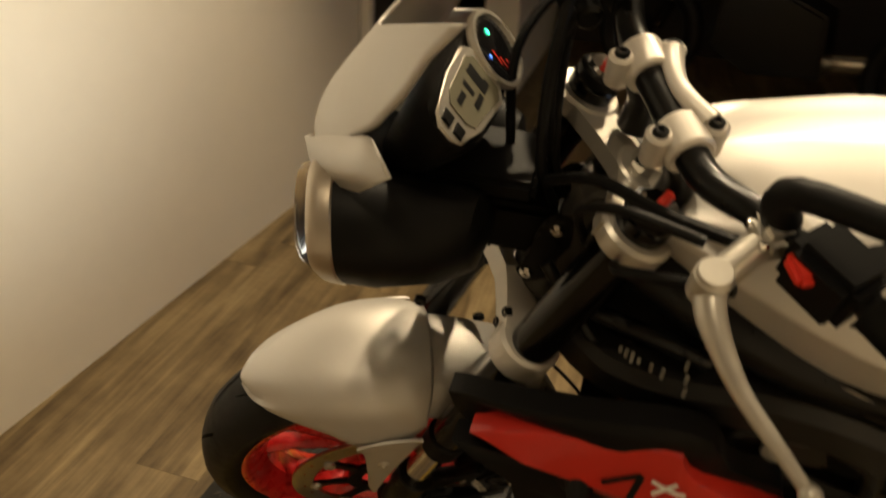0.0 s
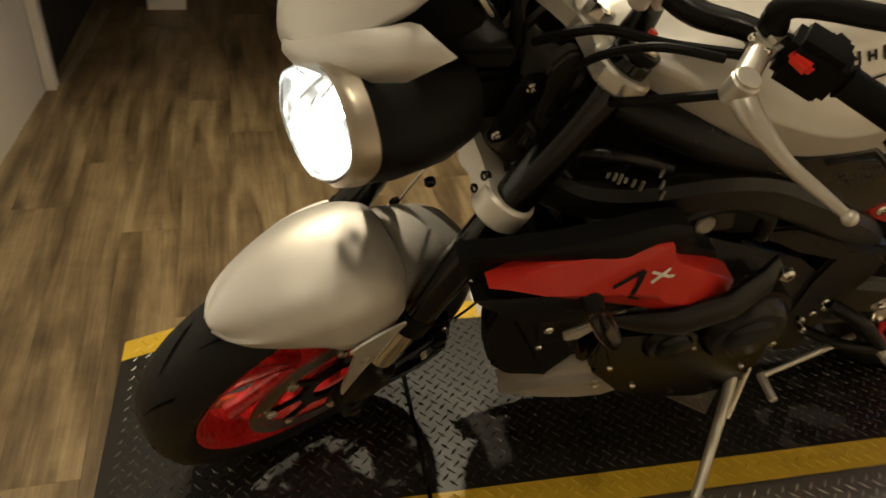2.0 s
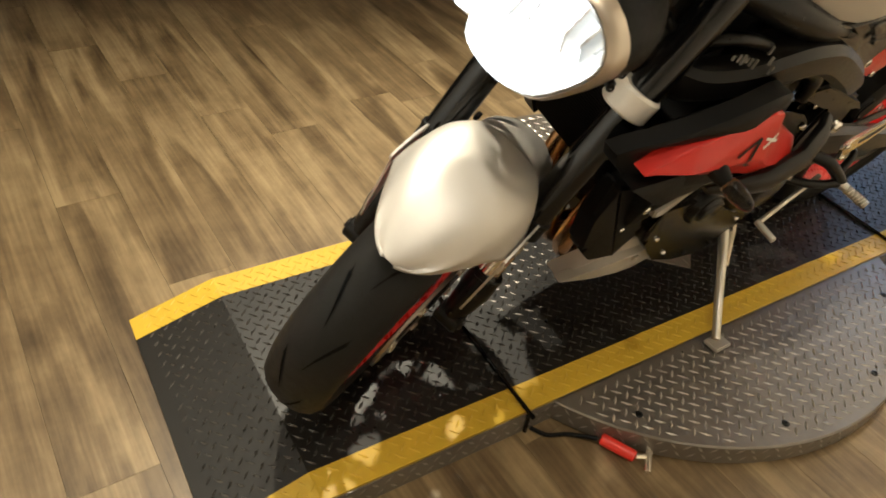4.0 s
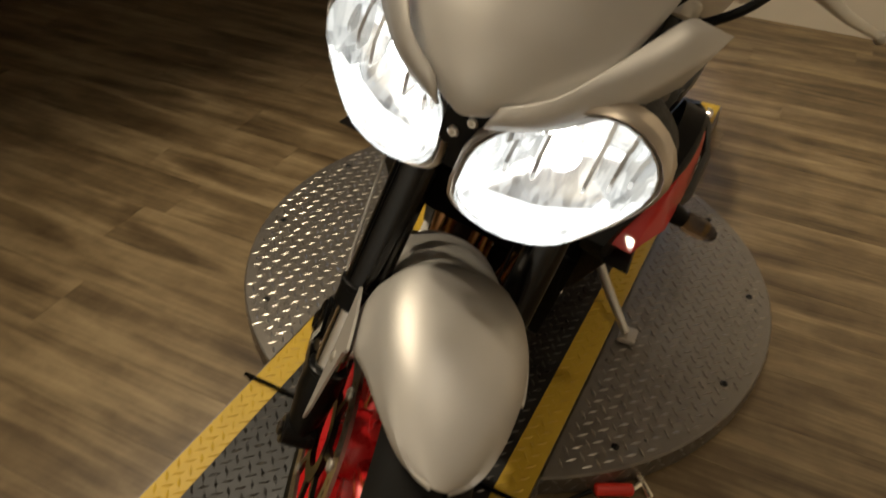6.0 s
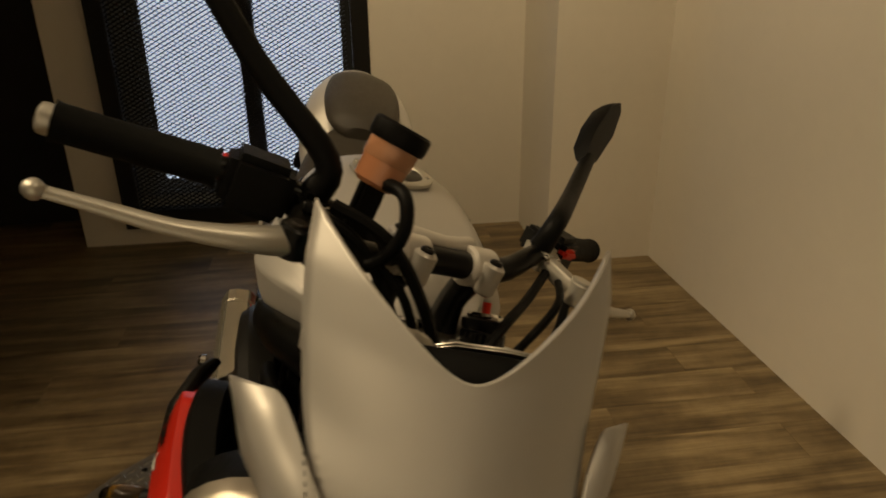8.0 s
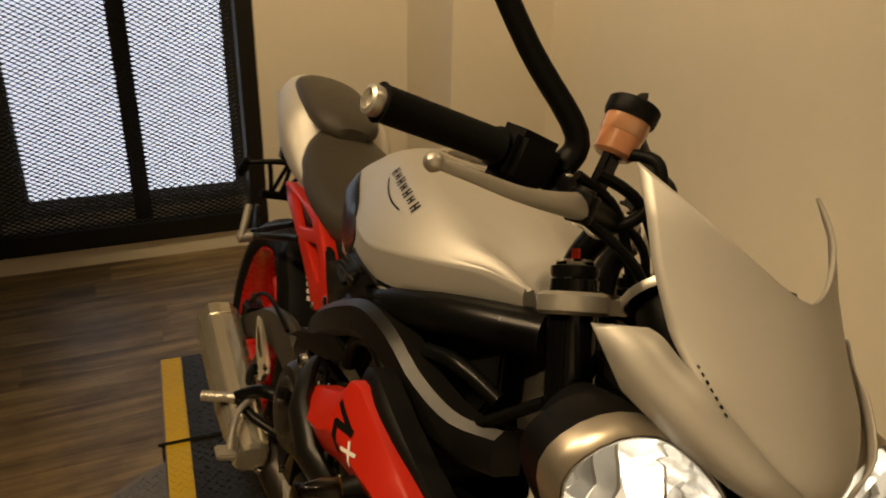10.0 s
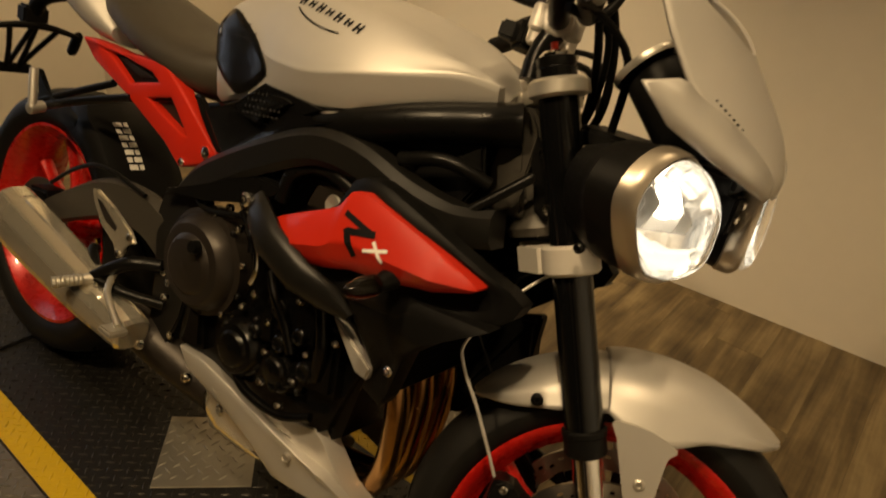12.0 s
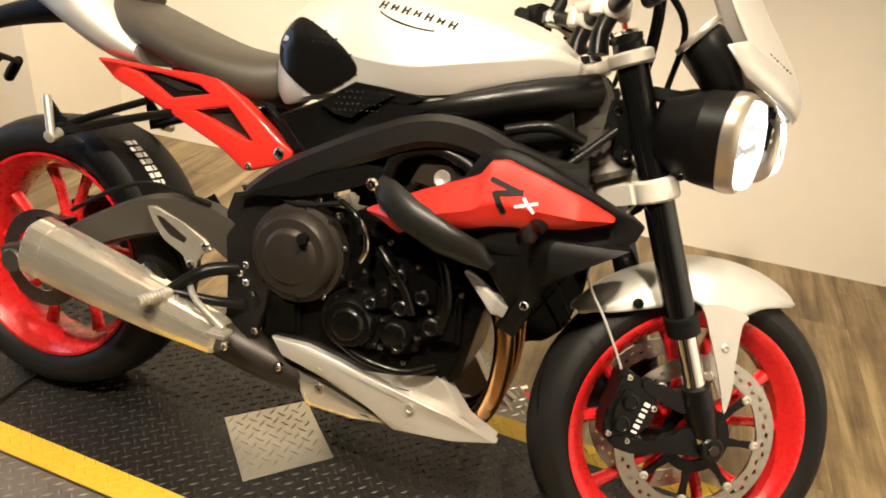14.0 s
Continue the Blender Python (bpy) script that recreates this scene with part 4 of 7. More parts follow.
FRONT_SHELL = [(106, 0.326, 0.078, 0.094, 0.262), (101, 0.328, 0.086, 0.105, 0.244), (95, 0.329, 0.089, 0.111, 0.234), (89, 0.3295, 0.089, 0.110, 0.234), (83, 0.330, 0.086, 0.105, 0.246), (77, 0.330, 0.080, 0.092, 0.262),
               (71, 0.329, 0.071, 0.079, 0.275), (66, 0.328, 0.060, 0.065, 0.287), (62, 0.3275, 0.048, 0.051, 0.298), (59, 0.327, 0.032, 0.033, 0.309), (57.4, 0.3265, 0.011, 0.0115, 0.321)]
REAR_SHELL = [(143, 0.318, 0.022, 0.024, 0.312), (140, 0.320, 0.046, 0.050, 0.304), (134, 0.3215, 0.060, 0.067, 0.284), (127, 0.322, 0.064, 0.074, 0.270), (119, 0.3215, 0.066, 0.078, 0.260), (111, 0.321, 0.067, 0.080, 0.257), (102, 0.321, 0.067, 0.080, 0.256)]
guard = part("front_mudguard", guard_shell(FRONT_SHELL), SILVER, bike, "matt silver front mudguard", WHEEL_STEER)
guard.modifiers.new("thickness", "SOLIDIFY").thickness = 0.003
shell = part("rear_shell", guard_shell(REAR_SHELL), SILVER, guard, "matt silver rear half of the mudguard")
shell.modifiers.new("thickness", "SOLIDIFY").thickness = 0.0025
for s in (-1, 1):
    outline = [(0.654, 0.548), (0.664, 0.528), (0.682, 0.490), (0.702, 0.448), (0.722, 0.400), (0.737, 0.362), (0.742, 0.400), (0.738, 0.444), (0.735, 0.500), (0.735, 0.525), (0.742, 0.540), (0.700, 0.552)]
    fine = [(p.x, p.z) for p in curve_points([(x, 0, z) for x, z in outline], 3, True)]
    bm = bmesh.new()
    # the stay leans out a little towards its foot
    rings = [[(x, s * (0.1125 + k), z) for x, z in fine] for k in (-0.002, 0.0015)]
    skin(bm, rings)
    part("guard_stay", bm, SILVER, guard, "pointed silver mudguard stay beside the fork")
    part("bolt", bolt(bmesh.new(), (0.712, s * 0.114, 0.479), (0, s, 0), 0.008), ALU, guard)
    part("bolt", bolt(bmesh.new(), (0.553, s * 0.079, 0.527), (0, s, 0), 0.009), PLASTIC, guard)

# fuel tank
TANK = [  # x, top z, belt half width, belt z, lower half width, lower z
    (-0.150, 0.930, 0.106, 0.865, 0.098, 0.780),
    (-0.125, 0.958, 0.125, 0.880, 0.115, 0.768),
    (-0.080, 0.983, 0.136, 0.880, 0.127, 0.782),
    (-0.020, 0.998, 0.143, 0.873, 0.138, 0.800),
    (0.050, 1.003, 0.160, 0.868, 0.153, 0.816),
    (0.130, 1.001, 0.171, 0.872, 0.160, 0.824),
    (0.210, 0.995, 0.166, 0.890, 0.156, 0.840),
    (0.290, 0.982, 0.142, 0.910, 0.134, 0.866),
    (0.350, 0.960, 0.112, 0.925, 0.106, 0.888),
    (0.395, 0.930, 0.080, 0.922, 0.076, 0.898)]
keys = [Vector(q) for q in TANK]
rings = []
cols = [curve_points([(q[0], q[1], q[2]) for q in TANK], 4), curve_points([(q[3], q[4], q[5]) for q in TANK], 4)]
for (x, zt, wb), (zb, wl, zl) in zip(*cols):
    half = [(0.0, zt), (0.25 * wb, zt - 0.003), (0.48 * wb, zt - 0.012), (0.68 * wb, zt - 0.028), (0.83 * wb, zb + 0.52 * (zt - zb)), (0.945 * wb, zb + 0.22 * (zt - zb)), (0.99 * wb, zb + 0.006), (1.0 * wb, zb), (0.99 * wb, zb - 0.007), (wl - 0.006, zl), (wl - 0.03, zl - 0.002)]
    # scooped front: ridges run from the filler to the front corners
    dip = 0.007 * max(0.0, min(1.0, (x - 0.09) / 0.12))
    half[0], half[1], half[2] = (0.0, half[0][1] - 0.25 * dip), (half[1][0], half[1][1] - 0.8 * dip), (half[2][0], half[2][1] - dip)
    half[3] = (half[3][0], half[3][1] + 0.4 * dip)
    half = [(p.x, p.z) for p in curve_points([(a, 0, b) for a, b in half], 3)]
    rings.append([(x, -a, b) for a, b in half[:0:-1]] + [(x, a, b) for a, b in half])
bm = bmesh.new()
skin(bm, rings)
tank = part("fuel_tank", bm, SILVER, bike, "matt silver fuel tank")
bm = bmesh.new()
capc = (0.064, 0, 1.0025)
lathe(bm, [(-0.002, 0.062), (0.003, 0.062), (0.005, 0.058), (0.004, 0.048), (0.001, 0.046)], capc, (-0.01, 0, 1), 48, closed_profile=False)
part("filler_ring", bm, ALU, tank, "silver filler cap ring")
bm = bmesh.new()
lathe(bm, [(0.0015, 0.047), (0.004, 0.043), (0.004, 1e-4)], capc, (-0.01, 0, 1), 48, closed_profile=False)
part("filler_cap", bm, COVER, tank, "dark filler cap")
for k in range(6):
    a = math.tau * k / 6 + 0.3
    part("cap_bolt", bolt(bmesh.new(), (0.064 + 0.053 * math.cos(a), 0.053 * math.sin(a), 1.007), (0, 0, 1), 0.004, 0.002), CHROME, tank)


def puff(outline, y_of, side, bulge, depth, levels=((1.0, 0.0), (0.93, 0.55), (0.78, 0.85), (0.45, 1.0)), smooth=3):
    """A rounded body panel: an outline in x and z, swelling outwards to one side, with a turned-in rim."""
    bm = bmesh.new()
    pts = [(p.x, p.z) for p in curve_points([(a, 0, b) for a, b in outline], smooth, True)] if smooth > 1 else outline
    cx, cz = sum(p[0] for p in pts) / len(pts), sum(p[1] for p in pts) / len(pts)
    rings = [[(a, side * (y_of(a, b) - depth), b) for a, b in pts]]
    for k, f in levels:
        rings.append([(cx + (a - cx) * k, side * (y_of(a, b) + bulge * f), cz + (b - cz) * k) for a, b in pts])
    skin(bm, rings)
    return bm


def cast_plate(outline, windows, y0, y1, bevel=0.004):
    """A cast plate from y0 to its face at y1, with windows right through it and rounded edges on the face."""
    bm = bmesh.new()
    loops, rims = [], []
    for loop in [outline] + windows:
        vs = [bm.verts.new((x, y1, z)) for x, z in loop]
        rims += [bm.edges.new((vs[i], vs[(i + 1) % len(vs)])) for i in range(len(vs))]
        loops.append(vs)
    bmesh.ops.triangle_fill(bm, use_beauty=True, use_dissolve=False, edges=rims, normal=(0, 1, 0))
    back = {v: bm.verts.new((v.co.x, y0, v.co.z)) for vs in loops for v in vs}
    for f in list(bm.faces):
        bm.faces.new([back[v] for v in reversed(f.verts)])
    for vs in loops:
        for i, v in enumerate(vs):
            w = vs[(i + 1) % len(vs)]
            bm.faces.new((v, w, back[w], back[v]))
    bmesh.ops.recalc_face_normals(bm, faces=bm.faces)
    bmesh.ops.bevel(bm, geom=rims, offset=bevel, segments=3, profile=0.5, affect="EDGES")
    return bm


def decal(strokes, y_of, side, lift=0.0015):
    """Flat strokes (x0, z0, x1, z1, width) laid on a side panel."""
    bm = bmesh.new()
    for x0, z0, x1, z1, w in strokes:
        d = Vector((x1 - x0, 0, z1 - z0)).normalized()
        n = Vector((-d.z, 0, d.x)) * w / 2
        cnt = 4
        rows = []
        for i in range(cnt + 1):
            f = i / cnt
            o = Vector((x0 + (x1 - x0) * f, 0, z0 + (z1 - z0) * f))
            rows.append([Vector((q.x, side * (y_of(q.x, q.z) + lift), q.z)) for q in (o - n, o + n)])
        skin(bm, rows, closed_ring=False, caps=False)
    return bm


# ---- flyscreen, side wings, clocks, twin headlamps (carried by the frame) ----
SCREEN = [  # z, centre x, half width, edge x
    (0.893, 0.756, 0.006, 0.754), (0.903, 0.758, 0.035, 0.744), (0.925, 0.757, 0.070, 0.725), (0.960, 0.742, 0.096, 0.692),
    (1.000, 0.713, 0.112, 0.642), (1.045, 0.676, 0.121, 0.609), (1.085, 0.655, 0.125, 0.585), (1.118, 0.640, 0.124, 0.556)]
bm = bmesh.new()
cols = curve_points([(a, b, c) for a, b, c, d in SCREEN], 5), curve_points([(d, 0, 0) for a, b, c, d in SCREEN], 5)
rows = []
for (z, xc, w), e in zip(*cols):
    row = []
    for i in range(33):
        u = i / 16 - 1
        x = xc + (e.x - xc) * abs(u) ** 1.8
        # the upper edge is scooped down between the two ears
        lim = 1.046 + 0.072 * (math.sqrt(u * u + 0.05) - 0.2236) / 0.8011
        zz = z if z < 1.0 else 1.0 + (z - 1.0) * (lim - 1.0) / 0.118
        if z >= 1.0:
            stops = [(1.000, 0.713, 0.112, 0.642), (1.045, 0.676, 0.121, 0.609), (1.085, 0.655, 0.125, 0.585), (1.118, 0.640, 0.124, 0.556)]
            for s0, s1 in zip(stops, stops[1:]):
                if s0[0] <= zz <= s1[0] + 1e-6:
                    g = (zz - s0[0]) / (s1[0] - s0[0])
                    xc2, w2, e2 = (s0[j] + (s1[j] - s0[j]) * g for j in (1, 2, 3))
                    x = xc2 + (e2 - xc2) * abs(u) ** 1.8
                    break
            else:
                w2 = w
            row.append((x, u * w2, zz))
        else:
            row.append((x, u * w, zz))
    rows.append(row)
skin(bm, rows, closed_ring=False, caps=False)
screen = part("flyscreen", bm, SILVER, bike, "matt silver flyscreen with two pointed ears")
screen.modifiers.new("thickness", "SOLIDIFY").thickness = 0.004
bm = bmesh.new()
for k in range(7):
    f = k / 6
    o = Vector((0.678 + 0.035 * f, -0.1035 + 0.006 * f, 0.985 - 0.022 * f))
    d = Vector((0.004, 0.0006, -0.0022))
    n = Vector((0.0006, 0.0005, 0.0013)) * (0.55 + (k % 3) * 0.15)
    off = Vector((0.002, -0.0036, 0.001))
    bm.faces.new([bm.verts.new(o + off + q) for q in (-d * 0.4 - n, d * 0.4 - n, d * 0.4 + n, -d * 0.4 + n)])
part("maker_mark", bm, DECALBLACK, screen, "small grey lettering reduced to bars", smooth=False)
for s in (-1, 1):
    bm = bmesh.new()
    grid = [  # from the pointed tip to the lower front edge: upper line, crease, lower line
        [(0.640, 0.131, 0.999), (0.611, 0.165, 0.987), (0.650, 0.147, 0.947)],
        [(0.650, 0.123, 0.996), (0.644, 0.148, 0.975), (0.664, 0.138, 0.940)],
        [(0.668, 0.112, 0.984), (0.674, 0.131, 0.958), (0.680, 0.127, 0.932)],
        [(0.702, 0.097, 0.968), (0.707, 0.107, 0.938), (0.703, 0.110, 0.920)],
        [(0.743, 0.067, 0.937), (0.740, 0.070, 0.912), (0.736, 0.069, 0.901)],
        [(0.756, 0.030, 0.914), (0.756, 0.024, 0.896), (0.752, 0.022, 0.888)]]
    lines = [curve_points([(r[k][0], r[k][1] * s, r[k][2]) for r in grid], 4) for k in range(3)]
    rows = [curve_points([l[i] for l in lines], 1) for i in range(len(lines[0]))]
    skin(bm, rows, closed_ring=False, caps=False)
    wing = part("cowl_wing", bm, SILVER, bike, "matt silver side wing under the flyscreen")
    wing.modifiers.new("thickness", "SOLIDIFY").thickness = 0.003
# the clocks' plate faces back and up to the rider: its local x runs up the slope, y to the bike's left
DM = Matrix.Translation((0.552, 0.033, 0.972)) @ Matrix.Rotation(radians(-52), 4, "Y") @ Matrix.Scale(0.95, 4)
bm = bmesh.new()
rings = []
for d, cx, cy, hx, hy in ((0.002, 0.036, -0.024, 0.040, 0.092), (0.012, 0.036, -0.024, 0.044, 0.098), (0.04, 0.032, -0.026, 0.043, 0.095), (0.08, 0.022, -0.030, 0.038, 0.080), (0.13, 0.010, -0.034, 0.026, 0.055)):
    ring = []
    for k in range(32):
        c, s = math.cos(math.tau * k / 32), math.sin(math.tau * k / 32)
        ring.append(DM @ Vector((cx + hx * math.copysign(abs(c) ** 0.75, c), cy + hy * math.copysign(abs(s) ** 0.75, s), -d)))
    rings.append(ring)
skin(bm, rings)
clock = part("instrument_housing", bm, PLASTIC, bike, "black instrument housing behind the flyscreen")
DC = Vector((0.036, -0.086, 0))
bm = bmesh.new()
lathe(bm, [(0.000, 0.045), (0.004, 0.0465), (0.010, 0.045), (0.010, 0.0405), (0.004, 0.0395)], DC, (0, 0, 1), 40, closed_profile=False)
bmesh.ops.transform(bm, matrix=DM, verts=bm.verts)
part("dial_ring", bm, ALU, clock, "silver ring round the rev counter")
bm = bmesh.new()
lathe(bm, [(0.005, 0.040), (0.006, 1e-4)], DC, (0, 0, 1), 40, closed_profile=False)
bmesh.ops.transform(bm, matrix=DM, verts=bm.verts)
dial = part("dial_face", bm, GAUGEGLASS, clock, "black rev counter face")
for nm, at, r, mat in (("green_lamp", (0.056, -0.092, 0.0066), 0.0034, GREENLAMP), ("blue_lamp", (0.038, -0.066, 0.0066), 0.0022, BLUELAMP)):
    bm = lathe(bmesh.new(), [(0, r), (0.0006, 1e-4)], at, (0, 0, 1), 12, closed_profile=False)
    bmesh.ops.transform(bm, matrix=DM, verts=bm.verts)
    part(nm, bm, mat, dial)
bm = bmesh.new()
for x, y, l, w in ((0.030, -0.076, 0.010, 0.0014), (0.020, -0.082, 0.008, 0.0012), (0.013, -0.090, 0.006, 0.0016)):
    bm.faces.new([bm.verts.new(DM @ Vector((x + a, y + b, 0.0068))) for a, b in ((-l, -w), (l, -w), (l, w), (-l, w))])
part("dial_mark", bm, SWITCHRED, dial, "red dial marks", smooth=False)
bm = bmesh.new()
for k in range(22):
    a = radians(-150 + k * 12)
    u, v = Vector((math.cos(a), math.sin(a), 0)), Vector((-math.sin(a), math.cos(a), 0))
    bm.faces.new([bm.verts.new(DM @ (DC + u * r + v * w + Vector((0, 0, 0.0066)))) for r, w in ((0.033, -0.0006), (0.037, -0.0006), (0.037, 0.0006), (0.033, 0.0006))])
part("dial_scale", bm, DECALGREY, dial, "fine grey scale marks", smooth=False)
plate = [(0.075, -0.030), (0.064, -0.046), (0.012, -0.050), (-0.002, -0.030), (0.010, 0.040), (0.023, 0.080), (0.036, 0.090), (0.054, 0.090), (0.064, 0.078), (0.074, 0.020)]
part("display_frame", prism(bmesh.new(), plate, 0.002, 0.006, "z", 0.002, DM), ALU, clock, "silver frame of the display")
part("display", prism(bmesh.new(), [(0.066, -0.022), (0.058, -0.034), (0.014, -0.036), (0.006, -0.024), (0.018, 0.046), (0.030, 0.054), (0.056, 0.054), (0.064, 0.040)], 0.005, 0.0075, "z", 0.0, DM), LCD, clock, "dark liquid crystal display", smooth=False)
bm = bmesh.new()
for x, y, l, w in ((0.046, -0.012, 0.012, 0.008), (0.030, -0.014, 0.005, 0.010), (0.046, 0.012, 0.009, 0.004), (0.028, 0.012, 0.004, 0.012), (0.048, 0.034, 0.004, 0.010)):
    bm.faces.new([bm.verts.new(DM @ Vector((x + a, y + b, 0.0079))) for a, b in ((-l, -w), (l, -w), (l, w), (-l, w))])
part("display_digit", bm, DECALBLACK, clock, "display figures reduced to bars", smooth=False)
for x, y in ((0.033, 0.072), (0.051, 0.072)):
    bm = prism(bmesh.new(), [(x - 0.007, y - 0.008), (x + 0.007, y - 0.008), (x + 0.006, y + 0.008), (x - 0.006, y + 0.008)], 0.005, 0.0085, "z", 0.001, DM)
    part("display_button", bm, PLASTIC, clock)

LAMP = [(0.023, 0.822), (0.022, 0.850), (0.027, 0.875), (0.050, 0.902), (0.082, 0.924), (0.108, 0.933), (0.134, 0.927), (0.156, 0.908), (0.165, 0.884), (0.156, 0.857), (0.132, 0.822), (0.110, 0.803), (0.074, 0.797), (0.040, 0.806)]


def glow_reflector():
    """The bowl of a headlamp: facets glow brighter and darker themselves, in place of reflected bulb light."""
    m = bpy.data.materials.new("glow_reflector")
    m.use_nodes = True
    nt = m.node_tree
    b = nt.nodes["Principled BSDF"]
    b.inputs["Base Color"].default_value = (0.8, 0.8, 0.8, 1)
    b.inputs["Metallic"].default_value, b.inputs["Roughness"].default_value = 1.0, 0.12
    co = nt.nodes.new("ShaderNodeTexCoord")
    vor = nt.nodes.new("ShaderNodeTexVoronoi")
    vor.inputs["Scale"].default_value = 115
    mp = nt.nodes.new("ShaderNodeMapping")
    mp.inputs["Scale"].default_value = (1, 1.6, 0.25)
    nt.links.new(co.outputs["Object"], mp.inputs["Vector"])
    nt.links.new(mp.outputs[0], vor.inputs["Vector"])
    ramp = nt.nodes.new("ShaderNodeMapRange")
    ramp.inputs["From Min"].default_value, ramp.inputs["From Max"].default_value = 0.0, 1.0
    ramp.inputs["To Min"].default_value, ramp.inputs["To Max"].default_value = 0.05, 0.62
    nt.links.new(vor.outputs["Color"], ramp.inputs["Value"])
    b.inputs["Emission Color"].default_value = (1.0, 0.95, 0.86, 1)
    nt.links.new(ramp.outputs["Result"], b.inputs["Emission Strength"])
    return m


GLOWBOWL = glow_reflector()
LAMPGREY = material("lamp_rib_grey", (0.62, 0.61, 0.59), 0.22, 0.7, grain=0.05, scale=200)
POSLAMP = glowing("position_light", (1.0, 0.97, 0.92), 0.75)
for s in (-1, 1):
    cy, cz = 0.092, 0.866
    pts = [(cy + 1.07 * (p.x - cy), cz + 1.07 * (p.z - cz)) for p in curve_points([(a, 0, b) for a, b in LAMP], 2, True)]
    face = lambda y, s=s: 0.755 - 0.29 * y - (-0.002 if s > 0 else 0.032)

    def lamp_ring(k, back, pts=pts, s=s):
        return [(face(cy + (y - cy) * k) - back, s * (cy + (y - cy) * k), cz + (z - cz) * k) for y, z in pts]
    rear = lambda k, x, dy, dz: [(x, s * (cy + dy + (y - cy) * k), cz + dz + (z - cz) * k) for y, z in pts]
    bm = bmesh.new()
    skin(bm, [rear(0.02, 0.54, -0.03, 0.0), rear(0.32, 0.542, -0.03, 0.0), rear(0.70, 0.551, -0.026, -0.002), rear(0.90, 0.585, -0.014, -0.003), lamp_ring(1.06, 0.072), lamp_ring(1.105, 0.035), lamp_ring(1.0, 0.033), lamp_ring(1.0, 0.014)], caps=False)
    lamp = part("headlamp", bm, PLASTIC, bike, "lit twin headlamp in a black bowl", Matrix.Translation((0.002, -0.001, -0.010) if s > 0 else (-0.006, -0.009, -0.021)))
    bm = bmesh.new()
    skin(bm, [lamp_ring(1.09, 0.036), lamp_ring(1.130, 0.033), lamp_ring(1.132, 0.020), lamp_ring(1.115, 0.012), lamp_ring(1.06, 0.007), lamp_ring(1.015, 0.012), lamp_ring(0.985, 0.030)], caps=False)
    part("bezel", bm, BEZEL, lamp, "satin silver headlamp bezel")
    bm = bmesh.new()
    skin(bm, [lamp_ring(1.02, 0.0115), lamp_ring(1.015, 0.0085), lamp_ring(0.995, 0.0085), lamp_ring(0.985, 0.0125)], caps=False)
    part("lens_gasket", bm, LAMPGREY, lamp, "thin pale rim round the lens")
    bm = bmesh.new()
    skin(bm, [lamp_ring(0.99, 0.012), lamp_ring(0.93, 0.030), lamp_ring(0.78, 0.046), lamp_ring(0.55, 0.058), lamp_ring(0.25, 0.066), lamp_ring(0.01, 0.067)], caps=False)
    # the bowl emits light that it would only throw back
    part("reflector", bm, GLOWBOWL, lamp, "chrome reflector given its own glow for the bulb's light")
    bc = Vector((face(cy) - 0.036, s * (cy - 0.008), cz + 0.014))
    bm = lathe(bmesh.new(), [(-0.014, 1e-4), (-0.011, 0.012), (0, 0.017), (0.006, 0.015), (0.010, 0.010), (0.012, 1e-4)], bc, (1, 0, 0), 20, closed_profile=False)
    part("bulb", bm, BULB, lamp, "lit bulb")
    # upright ribs of the reflector and the shelf over the lower strip
    for k, (dy, z0, z1) in enumerate(((-0.046, 0.844, 0.878), (-0.022, 0.846, 0.900), (0.022, 0.850, 0.914), (0.041, 0.858, 0.904), (0.055, 0.868, 0.894))):
        y = cy + dy
        x = face(y)
        bm = prism(bmesh.new(), [(x - 0.058, z0), (x - 0.030, z0 + 0.002), (x - 0.024, (z0 + z1) / 2), (x - 0.040, z1), (x - 0.058, z1)], s * y - 0.0018, s * y + 0.0018, "y", 0.0006)
        part("reflector_rib", bm, LAMPGREY, lamp)
    bm = bmesh.new()
    rows = []
    for k in range(13):
        y = 0.032 + 0.0098 * k
        top = 0.832 + 0.34 * max(0, y - 0.085)
        low = max(0.806, 0.806 + 0.62 * (y - 0.098), 0.806 - 0.7 * (y - 0.045))
        rows.append([(face(y) - b, s * y, low + (top - low) * f) for f, b in ((0.0, 0.014), (0.3, 0.020), (0.7, 0.024), (1.0, 0.016))])
    skin(bm, rows, closed_ring=False, caps=False)
    part("position_lamp", bm, POSLAMP, lamp, "lit white position light strip")
    bm = bmesh.new()
    skin(bm, [lamp_ring(0.995, 0.014), lamp_ring(0.985, 0.000), lamp_ring(0.93, -0.007), lamp_ring(0.7, -0.011), lamp_ring(0.35, -0.0135), lamp_ring(0.03, -0.014)], caps=False)
    lens = part("lens", bm, LENS, lamp, "clear faceted lens")
    lens.visible_shadow = False
    part("bolt", bolt(bmesh.new(), (0.60, s * 0.128, 0.80), (0, s, -0.2), 0.007), FRAMEBLACK, lamp)
bm = bmesh.new()
box(bm, 0.47, 0.70, -0.028, 0.028, 0.79, 0.86, 0.008)
box(bm, 0.69, 0.725, -0.022, 0.022, 0.835, 0.885, 0.004)
box(bm, 0.50, 0.72, -0.05, 0.05, 0.885, 0.91, 0.006)
hb = part("headlamp_bracket", bm, PLASTIC, bike, "black bracket between the headlamps")
for q in ((0.726, 0.006, 0.872), (0.726, -0.008, 0.855)):
    part("bolt", bolt(bmesh.new(), q, (1, 0, 0), 0.006), CHROME, hb)
HEADGREY = material("satin_grey_casting", (0.055, 0.049, 0.040), 0.42, 0.3, spec=0.4, grain=0.12, scale=120, bump=0.08, bump_scale=500)
